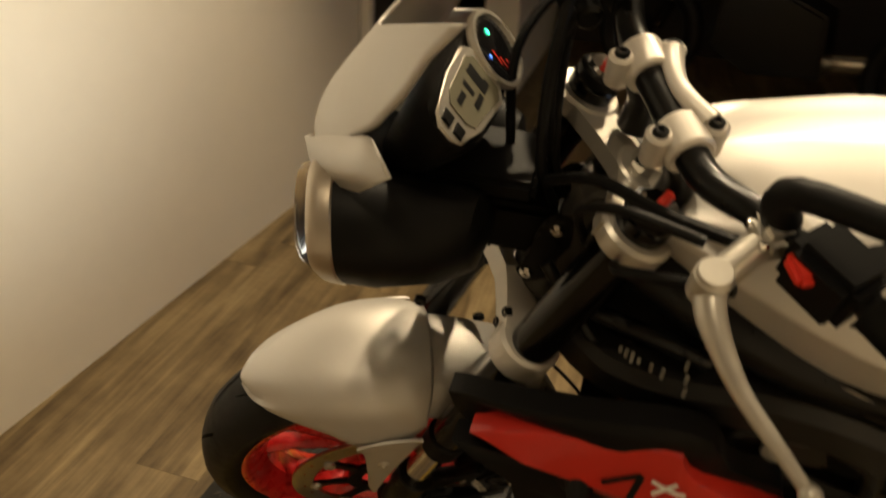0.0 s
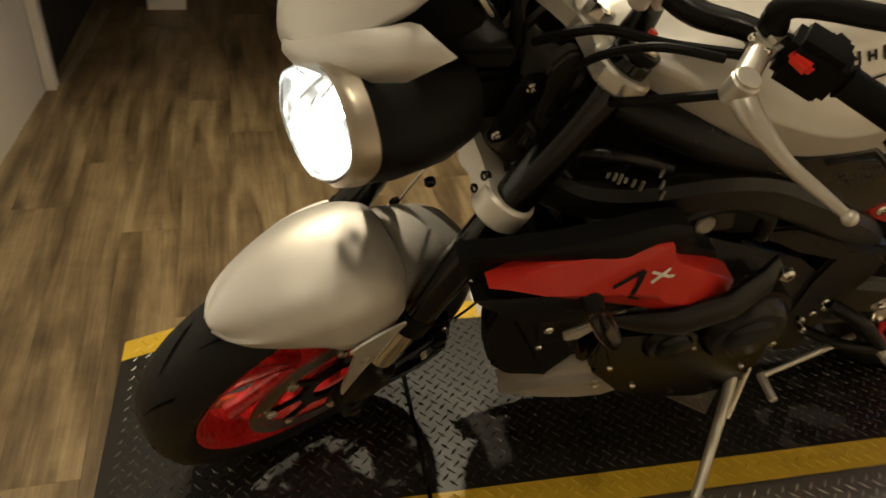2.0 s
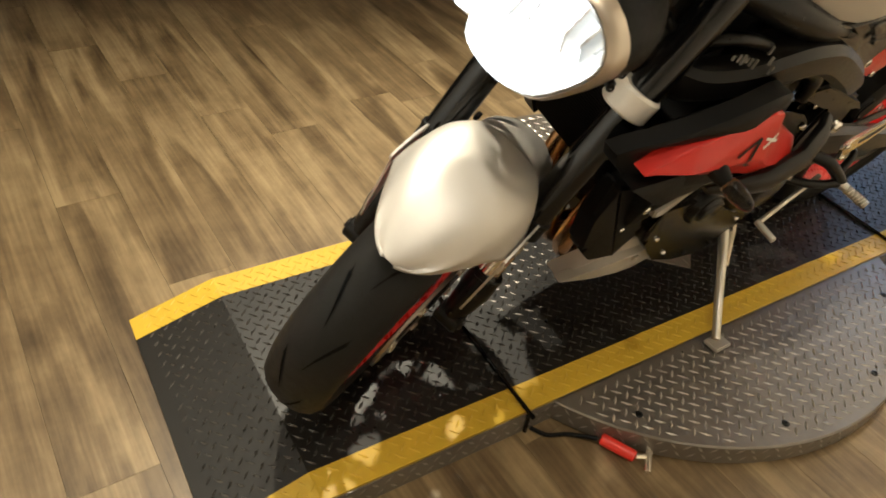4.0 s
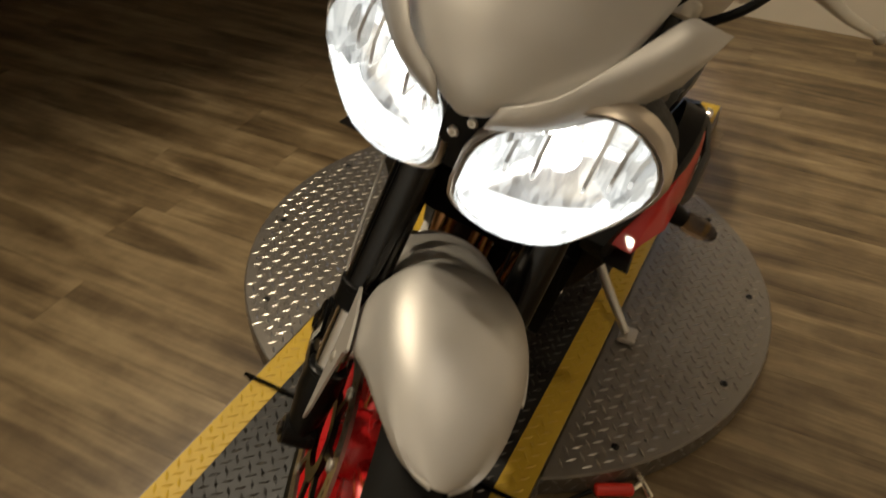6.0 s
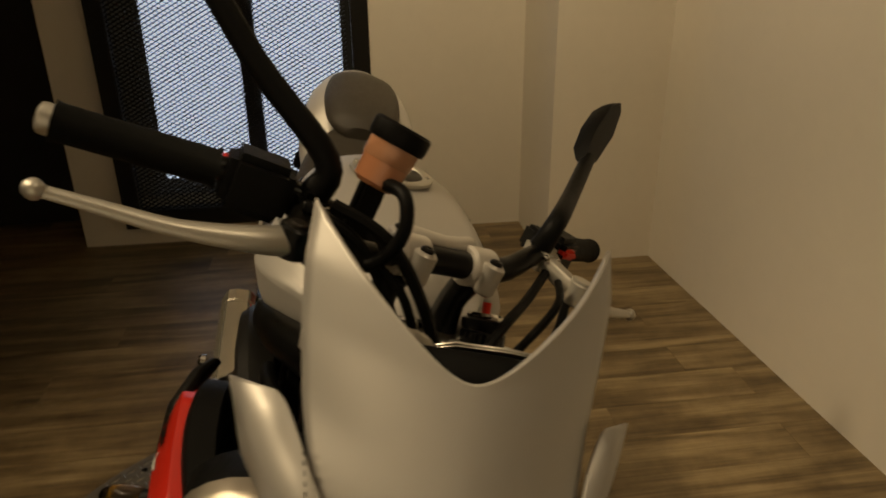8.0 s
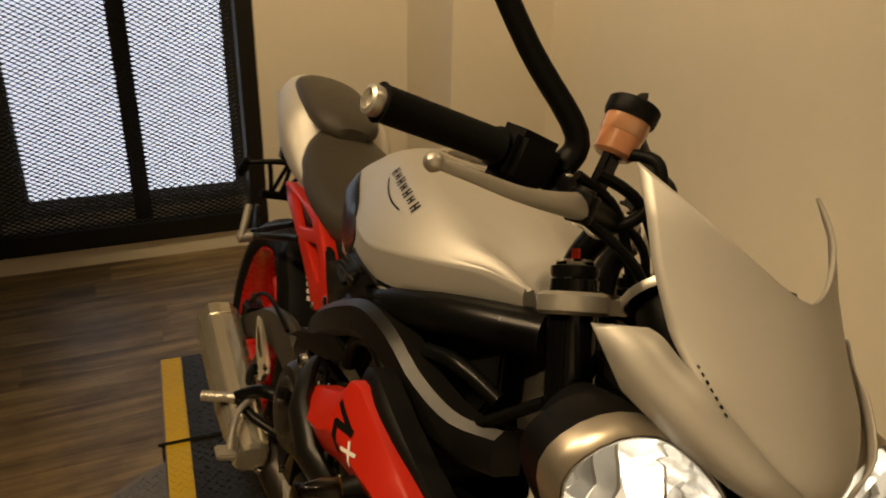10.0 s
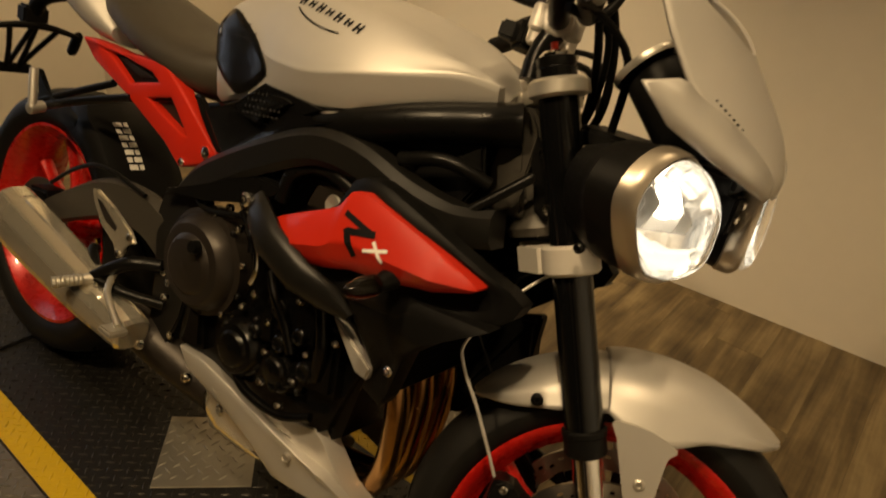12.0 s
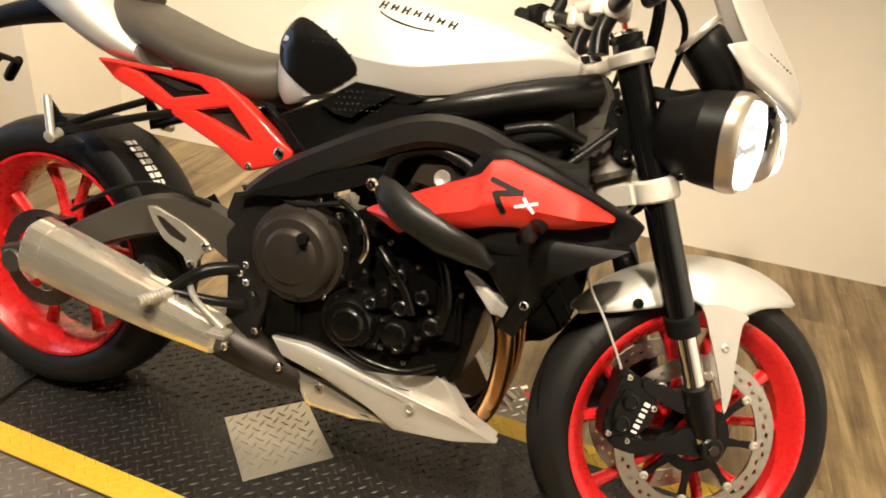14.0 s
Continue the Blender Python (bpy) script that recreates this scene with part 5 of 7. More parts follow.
bm = lathe(bmesh.new(), [(0, 1e-4), (0, 0.046), (0.012, 0.050), (0.030, 0.043), (0.125, 0.041), (0.140, 0.048), (0.152, 0.046), (0.152, 1e-4)], fork_at(0.755, 0, -0.036), AXIS, 36, closed_profile=False)
head = part("steering_head", bm, HEADGREY, bike, "satin grey cast steering head")
for s in (-1, 1):
    bm = slab(rounded([(0.405, 0.905), (0.438, 0.912), (0.462, 0.880), (0.452, 0.800), (0.470, 0.762), (0.420, 0.752), (0.400, 0.800)], 2), s * 0.030, s * 0.052, 0.005)
    part("head_gusset", bm, HEADGREY, head)
    # added plate for the light patch where the wall shows through
    part("head_plate", slab([(0.424, 0.868), (0.438, 0.870), (0.450, 0.824), (0.436, 0.820)], s * 0.050, s * 0.0540, 0.0015), HEADGREY, head, "small grey plate in place of a see-through gap")
    bm = slab(rounded([(0.448, 0.876), (0.478, 0.878), (0.494, 0.850), (0.500, 0.812), (0.516, 0.786), (0.502, 0.768), (0.480, 0.778), (0.468, 0.820), (0.452, 0.846)], 2), s * 0.042, s * 0.050, 0.003)
    lug = part("lamp_mount", bm, FRAMEBLACK, head, "black curved headlamp mount")
    for q in ((0.472, 0.859), (0.501, 0.788)):
        part("bolt", bolt(bmesh.new(), (q[0], s * 0.050, q[1]), (0, s, 0), 0.0078, 0.005), CHROME, lug)

# ---- frame, airbox side covers ----
for s in (-1, 1):
    bm = bmesh.new()
    rings = []
    beam = [(-0.165, 0.575, 0.100, 0.030), (-0.10, 0.630, 0.122, 0.036), (-0.02, 0.680, 0.138, 0.036), (0.08, 0.735, 0.150, 0.035), (0.17, 0.775, 0.155, 0.034), (0.25, 0.778, 0.150, 0.033), (0.33, 0.752, 0.135, 0.033), (0.40, 0.738, 0.110, 0.034), (0.45, 0.745, 0.075, 0.036)]
    path = curve_points([(a, c, b - 0.004) for a, b, c, d in beam], 4)
    for i, p in enumerate(path):
        d = (path[min(i + 1, len(path) - 1)] - path[max(i - 1, 0)]).normalized()
        n = Vector((-d.z, 0, d.x)).normalized()
        h = 0.028
        rings.append([Vector((p.x, s * (p.y + yy), p.z)) + n * hh * h for yy, hh in ((-0.022, -1), (0.012, -1), (0.022, -0.6), (0.022, 0.6), (0.010, 1), (-0.022, 1))])
    skin(bm, rings)
    fr = part("frame_beam", bm, SATINFRAME, bike, "satin black aluminium frame beam")
    bm = bmesh.new()
    tube(bm, [(0.13, s * 0.13, 0.795), (0.22, s * 0.132, 0.822), (0.33, s * 0.11, 0.858), (0.43, s * 0.055, 0.885)], [0.024, 0.028, 0.028, 0.030], 16, 4)
    part("upper_tube", bm, FRAMEBLACK, bike, "satin black upper frame tube")
    bm = bmesh.new()
    tube(bm, [(0.30, s * 0.13, 0.795), (0.37, s * 0.125, 0.815), (0.43, s * 0.095, 0.80)], 0.010, 10, 4)
    tube(bm, [(0.385, s * 0.115, 0.728), (0.43, s * 0.095, 0.775), (0.478, s * 0.07, 0.828)], 0.0075, 10, 4)
    part("frame_strut", bm, FRAMEBLACK, fr)
    bm = slab([(0.21, 0.795), (0.30, 0.835), (0.395, 0.862), (0.415, 0.80), (0.385, 0.748), (0.30, 0.762)], s * 0.078, s * 0.088, 0.004)
    part("frame_gusset", bm, PLASTIC, bike, "black triangular plate by the steering head")
    # knee panel and grip pad under the tank
    bm = puff([(-0.128, 0.740), (-0.038, 0.784), (0.025, 0.829), (0.091, 0.829), (0.165, 0.826), (0.297, 0.862), (0.345, 0.876), (0.340, 0.862), (0.196, 0.815), (0.148, 0.794), (0.060, 0.748), (0.000, 0.711), (-0.062, 0.684), (-0.080, 0.697)], lambda x, z: 0.128 + 0.12 * max(0, min(x + 0.1, 0.2)) - 0.25 * max(0, x - 0.2), s, 0.008, 0.03, levels=((1.0, 0.0), (0.975, 0.7), (0.94, 1.0), (0.45, 1.0)), smooth=1)
    part("knee_panel", bm, PANELBLACK, bike, "black side panel under the tank")
    bm = puff([(-0.034, 0.776), (0.023, 0.816), (0.096, 0.821), (0.107, 0.818), (0.049, 0.781), (0.030, 0.764), (-0.003, 0.765)], lambda x, z: 0.147 + 0.1 * (x + 0.04), s, 0.003, 0.006, levels=((1.0, 0.0), (0.95, 1.0), (0.5, 1.0)), smooth=1)
    pad = part("lower_grip_pad", bm, PANELBLACK, bike, "dimpled black lower grip pad")
    bm = bmesh.new()
    for i in range(9):
        for j in range(4):
            x, z = -0.004 + i * 0.0105 + j * 0.003, 0.774 + j * 0.0112 + i * 0.0015
            if z > 0.815 - 0.35 * max(0, 0.03 - x) or x > 0.09 + 0.35 * (z - 0.80):
                continue
            o = Vector((x, s * (0.1505 + 0.1 * (x + 0.04)), z))
            vs = [bm.verts.new(o + Vector((0.0030 * math.cos(t), 0, 0.0018 * math.sin(t)))) for t in (0, math.pi / 2, math.pi, 3 * math.pi / 2)]
            top = bm.verts.new(o + Vector((0, s * 0.0018, 0)))
            for k in range(4):
                bm.faces.new((vs[k], vs[(k + 1) % 4], top))
    tagged(part("pad_dimples", bm, SATINFRAME, pad), kind="stuff")
    # red cast subframe with two windows, black inserts in them
    rail = rounded([(-0.537, 0.776), (-0.458, 0.779), (-0.392, 0.777), (-0.328, 0.783), (-0.272, 0.789), (-0.247, 0.777), (-0.200, 0.748), (-0.121, 0.694), (-0.089, 0.677), (-0.095, 0.656), (-0.112, 0.648), (-0.186, 0.618), (-0.240, 0.651), (-0.374, 0.703), (-0.489, 0.740)])
    up_win = [(-0.462, 0.768), (-0.432, 0.763), (-0.362, 0.727), (-0.325, 0.738), (-0.278, 0.750), (-0.300, 0.762), (-0.392, 0.769)]
    low_win = [(-0.305, 0.714), (-0.266, 0.725), (-0.236, 0.733), (-0.226, 0.725), (-0.178, 0.680), (-0.192, 0.680)]
    sub = part("subframe_rail", cast_plate(rail, [up_win, low_win], s * 0.094, s * 0.121, 0.0055), RED, bike, "bright red cast subframe with two windows")
    part("window_insert", slab([(-0.45, 0.766), (-0.362, 0.724), (-0.275, 0.749), (-0.300, 0.764), (-0.392, 0.772)], s * 0.094, s * 0.108, 0.003), PLASTIC, sub, "black insert in the upper window")
    part("insert_rib", slab([(-0.424, 0.762), (-0.345, 0.742), (-0.300, 0.752), (-0.335, 0.756), (-0.390, 0.768)], s * 0.104, s * 0.112, 0.002), COVER, sub)
    part("window_insert", slab([(-0.300, 0.712), (-0.240, 0.735), (-0.222, 0.727), (-0.175, 0.678), (-0.192, 0.676)], s * 0.094, s * 0.104, 0.003), COVER, sub, "grey insert in the lower window")
    bm = bmesh.new()
    tube(bm, [(-0.292, s * 0.108, 0.714), (-0.234, s * 0.108, 0.729), (-0.186, s * 0.108, 0.683)], 0.0035, 8, 1)
    part("insert_rib", bm, FRAMEBLACK, sub)
    for q in ((-0.117, 0.668), (-0.178, 0.632)):
        part("bolt", bolt(bmesh.new(), (q[0], s * 0.1215, q[1]), (0, s, 0), 0.011 if q[0] > -0.14 else 0.007), CHROME, sub)
    bm = slab([(-0.165, 0.757), (-0.147, 0.757), (-0.084, 0.703), (-0.062, 0.682), (-0.085, 0.680), (-0.110, 0.712)], s * 0.112, s * 0.130, 0.004)
    part("trim_strip", bm, FRAMEBLACK, bike, "black strip between seat rail and side panel")

# seat and tail
def body_loft(sections, n=24, power=2.4, flat=0.55):
    """A rounded body along x: sections of x, half width, top z, bottom z."""
    bm = bmesh.new()
    a = curve_points([(q[0], q[1], q[2]) for q in sections], 4)
    b = curve_points([(q[3], 0, 0) for q in sections], 4)
    rings = []
    for p, q in zip(a, b):
        cz, hh = (p.z + q.x) / 2, (p.z - q.x) / 2
        ring = []
        for k in range(n):
            t = math.tau * k / n
            c, s = math.cos(t), math.sin(t)
            ring.append((p.x, p.y * math.copysign(abs(c) ** (2 / power), c), cz + hh * math.copysign(abs(s) ** (2 / power), s)))
        rings.append(ring)
    skin(bm, rings)
    return bm


part("rider_seat", body_loft([(-0.140, 0.074, 0.848, 0.765), (-0.165, 0.096, 0.848, 0.742), (-0.22, 0.116, 0.842, 0.738), (-0.30, 0.127, 0.846, 0.758), (-0.38, 0.127, 0.862, 0.778), (-0.46, 0.115, 0.884, 0.80), (-0.525, 0.090, 0.905, 0.815), (-0.56, 0.06, 0.912, 0.85)]), SEATVINYL, bike, "dark grey vinyl rider seat")
tail = part("tail_unit", body_loft([(-0.46, 0.108, 0.825, 0.772), (-0.53, 0.124, 0.885, 0.770), (-0.60, 0.136, 0.938, 0.795), (-0.68, 0.130, 0.962, 0.835), (-0.76, 0.114, 0.976, 0.868), (-0.84, 0.084, 0.983, 0.895), (-0.90, 0.046, 0.978, 0.915), (-0.925, 0.025, 0.972, 0.93)]), SILVER, bike, "matt silver tail unit")
part("pillion_pad", body_loft([(-0.50, 0.036, 0.922, 0.890), (-0.53, 0.070, 0.942, 0.890), (-0.60, 0.088, 0.964, 0.900), (-0.69, 0.090, 0.982, 0.918), (-0.77, 0.078, 0.991, 0.940), (-0.82, 0.046, 0.989, 0.950), (-0.838, 0.026, 0.985, 0.96)]), SEATVINYL, bike, "black vinyl pillion pad")
bm = bmesh.new()
for k in range(4):
    bm.faces.new([bm.verts.new((-0.775 + 0.012 * k + a, -0.1195, 0.922 + b)) for a, b in ((0, 0), (0.007, 0), (0.007, 0.018), (0, 0.018))])
part("maker_mark", bm, DECALGREY, tail, "grey lettering reduced to bars", smooth=False)
bm = bmesh.new()
tube(bm, [(-0.72, 0, 0.855), (-0.84, 0, 0.825), (-0.930, 0, 0.790), (-0.962, 0, 0.745)], [0.032, 0.026, 0.020, 0.016], 12, 4)
box(bm, -0.985, -0.945, -0.030, 0.030, 0.722, 0.765, 0.006)
tube(bm, [(-0.958, -0.112, 0.702), (-0.950, -0.05, 0.716), (-0.950, 0, 0.720), (-0.950, 0.05, 0.716), (-0.958, 0.112, 0.702)], [0.006, 0.008, 0.009, 0.008, 0.006], 10, 3)
for s in (-1, 1):
    tube(bm, [(-0.952, s * 0.058, 0.714), (-0.998, s * 0.034, 0.655), (-1.042, s * 0.016, 0.598)], 0.0065, 8, 2)
    tube(bm, [(-0.952, s * 0.004, 0.716), (-0.998, s * 0.010, 0.655), (-1.042, s * 0.014, 0.598)], 0.0065, 8, 2)
box(bm, -1.050, -1.036, -0.045, 0.045, 0.582, 0.606, 0.003)
hang = part("plate_hanger", bm, PLASTIC, bike, "black lattice number plate hanger")
for s in (-1, 1):
    bm = tube(bmesh.new(), [(-0.958, s * 0.116, 0.712), (-0.965, s * 0.117, 0.704), (-0.982, s * 0.119, 0.680), (-0.996, s * 0.121, 0.658), (-1.000, s * 0.122, 0.650)], [0.005, 0.0115, 0.0135, 0.0125, 0.005], 14, 3)
    part("rear_indicator", bm, PLASTIC, hang, "small black rear indicator")
    # pillion footrest
    bm = bmesh.new()
    tube(bm, [(-0.355, s * 0.118, 0.700), (-0.47, s * 0.137, 0.662), (-0.590, s * 0.155, 0.617)], 0.0085, 10, 2)
    tube(bm, [(-0.415, s * 0.118, 0.712), (-0.51, s * 0.137, 0.668), (-0.600, s * 0.155, 0.624)], 0.0075, 10, 2)
    br = part("pillion_bracket", bm, FRAMEBLACK, bike, "black pillion footrest bracket")
    bm = bmesh.new()
    rod(bm, (-0.574, s * 0.186, 0.612), (-0.598, s * 0.176, 0.690), 0.0085, 14, 0.002)
    rod(bm, (-0.580, s * 0.160, 0.618), (-0.576, s * 0.192, 0.612), 0.012, 14, 0.002)
    part("pillion_peg", bm, ALU, br, "folded silver pillion peg")
    bm = slab([(-0.628, 0.684), (-0.616, 0.684), (-0.585, 0.648), (-0.528, 0.636), (-0.565, 0.616), (-0.603, 0.604), (-0.612, 0.640)], s * 0.146, s * 0.156, 0.002)
    part("bracket_web", bm, FRAMEBLACK, br)

# ---- engine ----
bm = bmesh.new()
prism(bm, [(-0.12, 0.30), (-0.13, 0.52), (-0.04, 0.585), (0.12, 0.60), (0.16, 0.66), (0.30, 0.70), (0.36, 0.60), (0.32, 0.46), (0.30, 0.32), (0.22, 0.255), (0.0, 0.25)], -0.125, 0.125, "y", 0.02)
eng = part("engine_block", bm, ENGINE, bike, "black three-cylinder engine block")
for k in range(5):
    part("cylinder_fin", box(bmesh.new(), 0.14, 0.355, -0.135, 0.135, 0.50 + k * 0.022, 0.51 + k * 0.022, 0.002), ENGINE, eng)
for s, cx, cz, r, yy, mat, lab in ((-1, -0.042, 0.496, 0.082, 0.125, COVER, "dark bronze round clutch cover"), (-1, 0.084, 0.392, 0.050, 0.125, ENGINE, "black round lower engine cover"), (-1, 0.175, 0.395, 0.036, 0.115, ENGINE, "black water pump cover"), (1, 0.02, 0.43, 0.075, 0.125, ENGINE, "black alternator cover"), (1, 0.14, 0.40, 0.05, 0.12, ENGINE, "black engine side cover")):
    bm = bmesh.new()
    e = 0.075 if r > 0.07 else 0.06
    lathe(bm, [(0, r + 0.014), (e * 0.48, r + 0.013), (e * 0.52, r + 0.003), (e * 0.74, r * 0.97), (e * 0.86, r * 0.86), (e * 0.88, r * 0.66), (e * 0.98, r * 0.58), (e, r * 0.52), (e, r * 0.18), (e + 0.002, 1e-4)], (cx, s * (yy - 0.01), cz), (0, s, 0), 44, closed_profile=False)
    cv = part("engine_cover", bm, mat, eng, lab)
    for k in range(10 if r > 0.07 else 6):
        a = math.tau * k / (10 if r > 0.07 else 6) + 0.35
        part("bolt", bolt(bmesh.new(), (cx + (r + 0.008) * math.cos(a), s * (yy + e * 0.46 - 0.01), cz + (r + 0.008) * math.sin(a)), (0, s, 0), 0.0058), CHROME if k % 2 == 0 else FRAMEBLACK, cv)
bm = bmesh.new()
lathe(bm, [(0, 0.012), (0.012, 0.010), (0.012, 1e-4)], (-0.012, -0.194, 0.540), (0, -1, 0.2), 16, closed_profile=False)
part("oil_filler", bm, FRAMEBLACK, eng)
for x, z, y, w, h in ((0.20, 0.50, -0.135, 0.10, 0.09), (0.14, 0.46, -0.14, 0.05, 0.07), (0.26, 0.44, -0.13, 0.07, 0.10), (0.10, 0.57, -0.13, 0.06, 0.04), (0.22, 0.52, 0.135, 0.12, 0.10), (0.10, 0.53, 0.13, 0.10, 0.06), (-0.06, 0.36, 0.125, 0.07, 0.08), (-0.05, 0.36, -0.125, 0.06, 0.08), (0.25, 0.40, 0.128, 0.08, 0.08)):
    bm = slab([(x - w / 2, z - h / 2), (x + w / 2, z - h / 2 + 0.01), (x + w / 2 - 0.01, z + h / 2), (x - w / 2 + 0.012, z + h / 2)], y - 0.02, y + 0.02, 0.008)
    part("engine_boss", bm, ENGINE, eng)
for x, z in ((0.036, 0.587), (0.101, 0.499), (0.077, 0.466), (0.142, 0.468), (0.199, 0.531), (0.148, 0.417), (0.218, 0.400), (0.151, 0.362), (0.200, 0.344), (0.140, 0.562), (0.074, 0.421), (0.235, 0.455), (0.285, 0.500), (-0.095, 0.430), (-0.12, 0.395)):
    for s in (-1, 1) if x < 0.15 else (-1,):
        part("bolt", bolt(bmesh.new(), (x, s * 0.157, z), (0, s, 0.15), 0.007, 0.006), CHROME, eng)
# hoses, a sensor lead and small unions beside the covers
for pts, r, mat in (([(0.060, -0.150, 0.600), (0.088, -0.160, 0.575), (0.098, -0.162, 0.540), (0.088, -0.158, 0.515)], 0.006, CHROME), ([(0.030, -0.150, 0.615), (0.070, -0.162, 0.596), (0.082, -0.165, 0.566)], 0.0055, ENGINE),
                    ([(0.215, -0.150, 0.590), (0.245, -0.158, 0.540), (0.262, -0.158, 0.480), (0.255, -0.150, 0.420)], 0.011, ENGINE), ([(0.120, -0.150, 0.545), (0.150, -0.162, 0.520), (0.182, -0.160, 0.480), (0.200, -0.155, 0.440)], 0.009, ENGINE),
                    ([(0.060, -0.140, 0.345), (0.120, -0.158, 0.330), (0.200, -0.155, 0.325), (0.260, -0.145, 0.350)], 0.008, ENGINE), ([(-0.110, -0.135, 0.595), (-0.060, -0.150, 0.588), (-0.010, -0.152, 0.598), (0.040, -0.150, 0.612)], 0.005, PLASTIC)):
    part("engine_hose", tube(bmesh.new(), pts, r, 10, 5), mat, eng)
for x, z, r in ((0.165, 0.500, 0.018), (0.215, 0.475, 0.015), (0.178, 0.445, 0.016), (0.240, 0.425, 0.018), (0.120, 0.440, 0.013), (0.185, 0.375, 0.015)):
    bm = lathe(bmesh.new(), [(0, r + 0.004), (0.014, r + 0.003), (0.018, r), (0.026, r * 0.9), (0.028, r * 0.7), (0.026, r * 0.5), (0.026, 1e-4)], (x, -0.138, z), (0, -1, 0.1), 20, closed_profile=False)
    part("engine_boss", bm, ENGINE, eng)
bm = slab(rounded([(0.285, 0.440), (0.265, 0.330), (0.180, 0.236), (0.090, 0.192), (-0.010, 0.168), (-0.075, 0.185), (-0.100, 0.250), (-0.085, 0.340), (0.020, 0.420)], 3), 0.115, 0.150, 0.010)
sump = part("sump_cover", bm, ENGINE, eng, "black cast left-hand sump cover")
for x, z in ((0.225, 0.330), (0.150, 0.250), (0.050, 0.205), (-0.040, 0.200), (-0.075, 0.270), (0.120, 0.390)):
    part("bolt", bolt(bmesh.new(), (x, 0.150, z), (0, 1, 0), 0.006, 0.005), CHROME if z > 0.24 else FRAMEBLACK, sump)
bm = slab(rounded([(0.478, 0.580), (0.480, 0.490), (0.462, 0.400), (0.425, 0.360), (0.345, 0.322), (0.318, 0.398), (0.395, 0.545)], 3), 0.110, 0.150, 0.012)
duct = part("lower_duct", bm, PLASTIC, bike, "black lower radiator duct")
part("bolt", bolt(bmesh.new(), (0.385, 0.150, 0.430), (0, 1, 0), 0.006), CHROME, duct)
for y in (-0.07, 0.0, 0.07):
    bm = tube(bmesh.new(), [(0.305, y, 0.50), (0.343, y, 0.465), (0.365, y * 0.95, 0.40), (0.366, y * 0.8, 0.30), (0.34, y * 0.65, 0.225), (0.28, y * 0.5, 0.19), (0.15, y * 0.4, 0.175)], 0.0205, 14, 6)
    part("exhaust_header", bm, BRONZEPIPE, bike, "heat-tinted bronze exhaust header pipe")
# added box, blocks the bright wall behind the frame loop
part("airbox", box(bmesh.new(), 0.02, 0.32, -0.105, 0.105, 0.600, 0.820, 0.02), PLASTIC, bike, "black box added to close the gap between the frame beams")
# radiator and its black shrouds
bm = bmesh.new()
prism(bm, [(0.354, 0.46), (0.386, 0.465), (0.412, 0.64), (0.377, 0.64)], -0.145, 0.145, "y", 0.005)
rad = part("radiator", bm, ENGINE, bike, "black radiator")
bm = bmesh.new()
for k in range(27):
    z = 0.466 + k * 0.0062
    x = 0.382 + (z - 0.41) * 0.138
    box(bm, x - 0.006, x + 0.004, -0.13, 0.13, z, z + 0.0012)
tagged(part("radiator_core", bm, PLASTIC, rad, smooth=False), kind="stuff")


# the red panel: x, upper edge, lower edge, distance from the middle
RED_LINE = [(0.100, 0.624, 0.619, 0.195), (0.133, 0.643, 0.611, 0.205), (0.168, 0.664, 0.598, 0.214), (0.19, 0.676, 0.610, 0.218), (0.238, 0.700, 0.625, 0.224), (0.277, 0.719, 0.634, 0.226),
            (0.294, 0.730, 0.638, 0.226), (0.304, 0.752, 0.641, 0.225), (0.330, 0.759, 0.650, 0.223), (0.393, 0.743, 0.660, 0.220), (0.457, 0.723, 0.672, 0.212), (0.505, 0.703, 0.690, 0.204), (0.512, 0.698, 0.695, 0.202)]
# the other side's panel is shorter, with a lower tip
RED_LINE_LEFT = [(0.165, 0.638, 0.632, 0.198), (0.185, 0.655, 0.622, 0.205), (0.22, 0.676, 0.612, 0.212), (0.262, 0.700, 0.610, 0.215), (0.285, 0.713, 0.614, 0.216), (0.300, 0.725, 0.619, 0.216),
                 (0.308, 0.746, 0.622, 0.215), (0.330, 0.750, 0.628, 0.213), (0.393, 0.733, 0.644, 0.209), (0.457, 0.712, 0.659, 0.204), (0.505, 0.685, 0.669, 0.199), (0.526, 0.671, 0.670, 0.197)]
SMOKED = glassy("smoked_lens", (0.30, 0.23, 0.17), 0.12, 1.3)
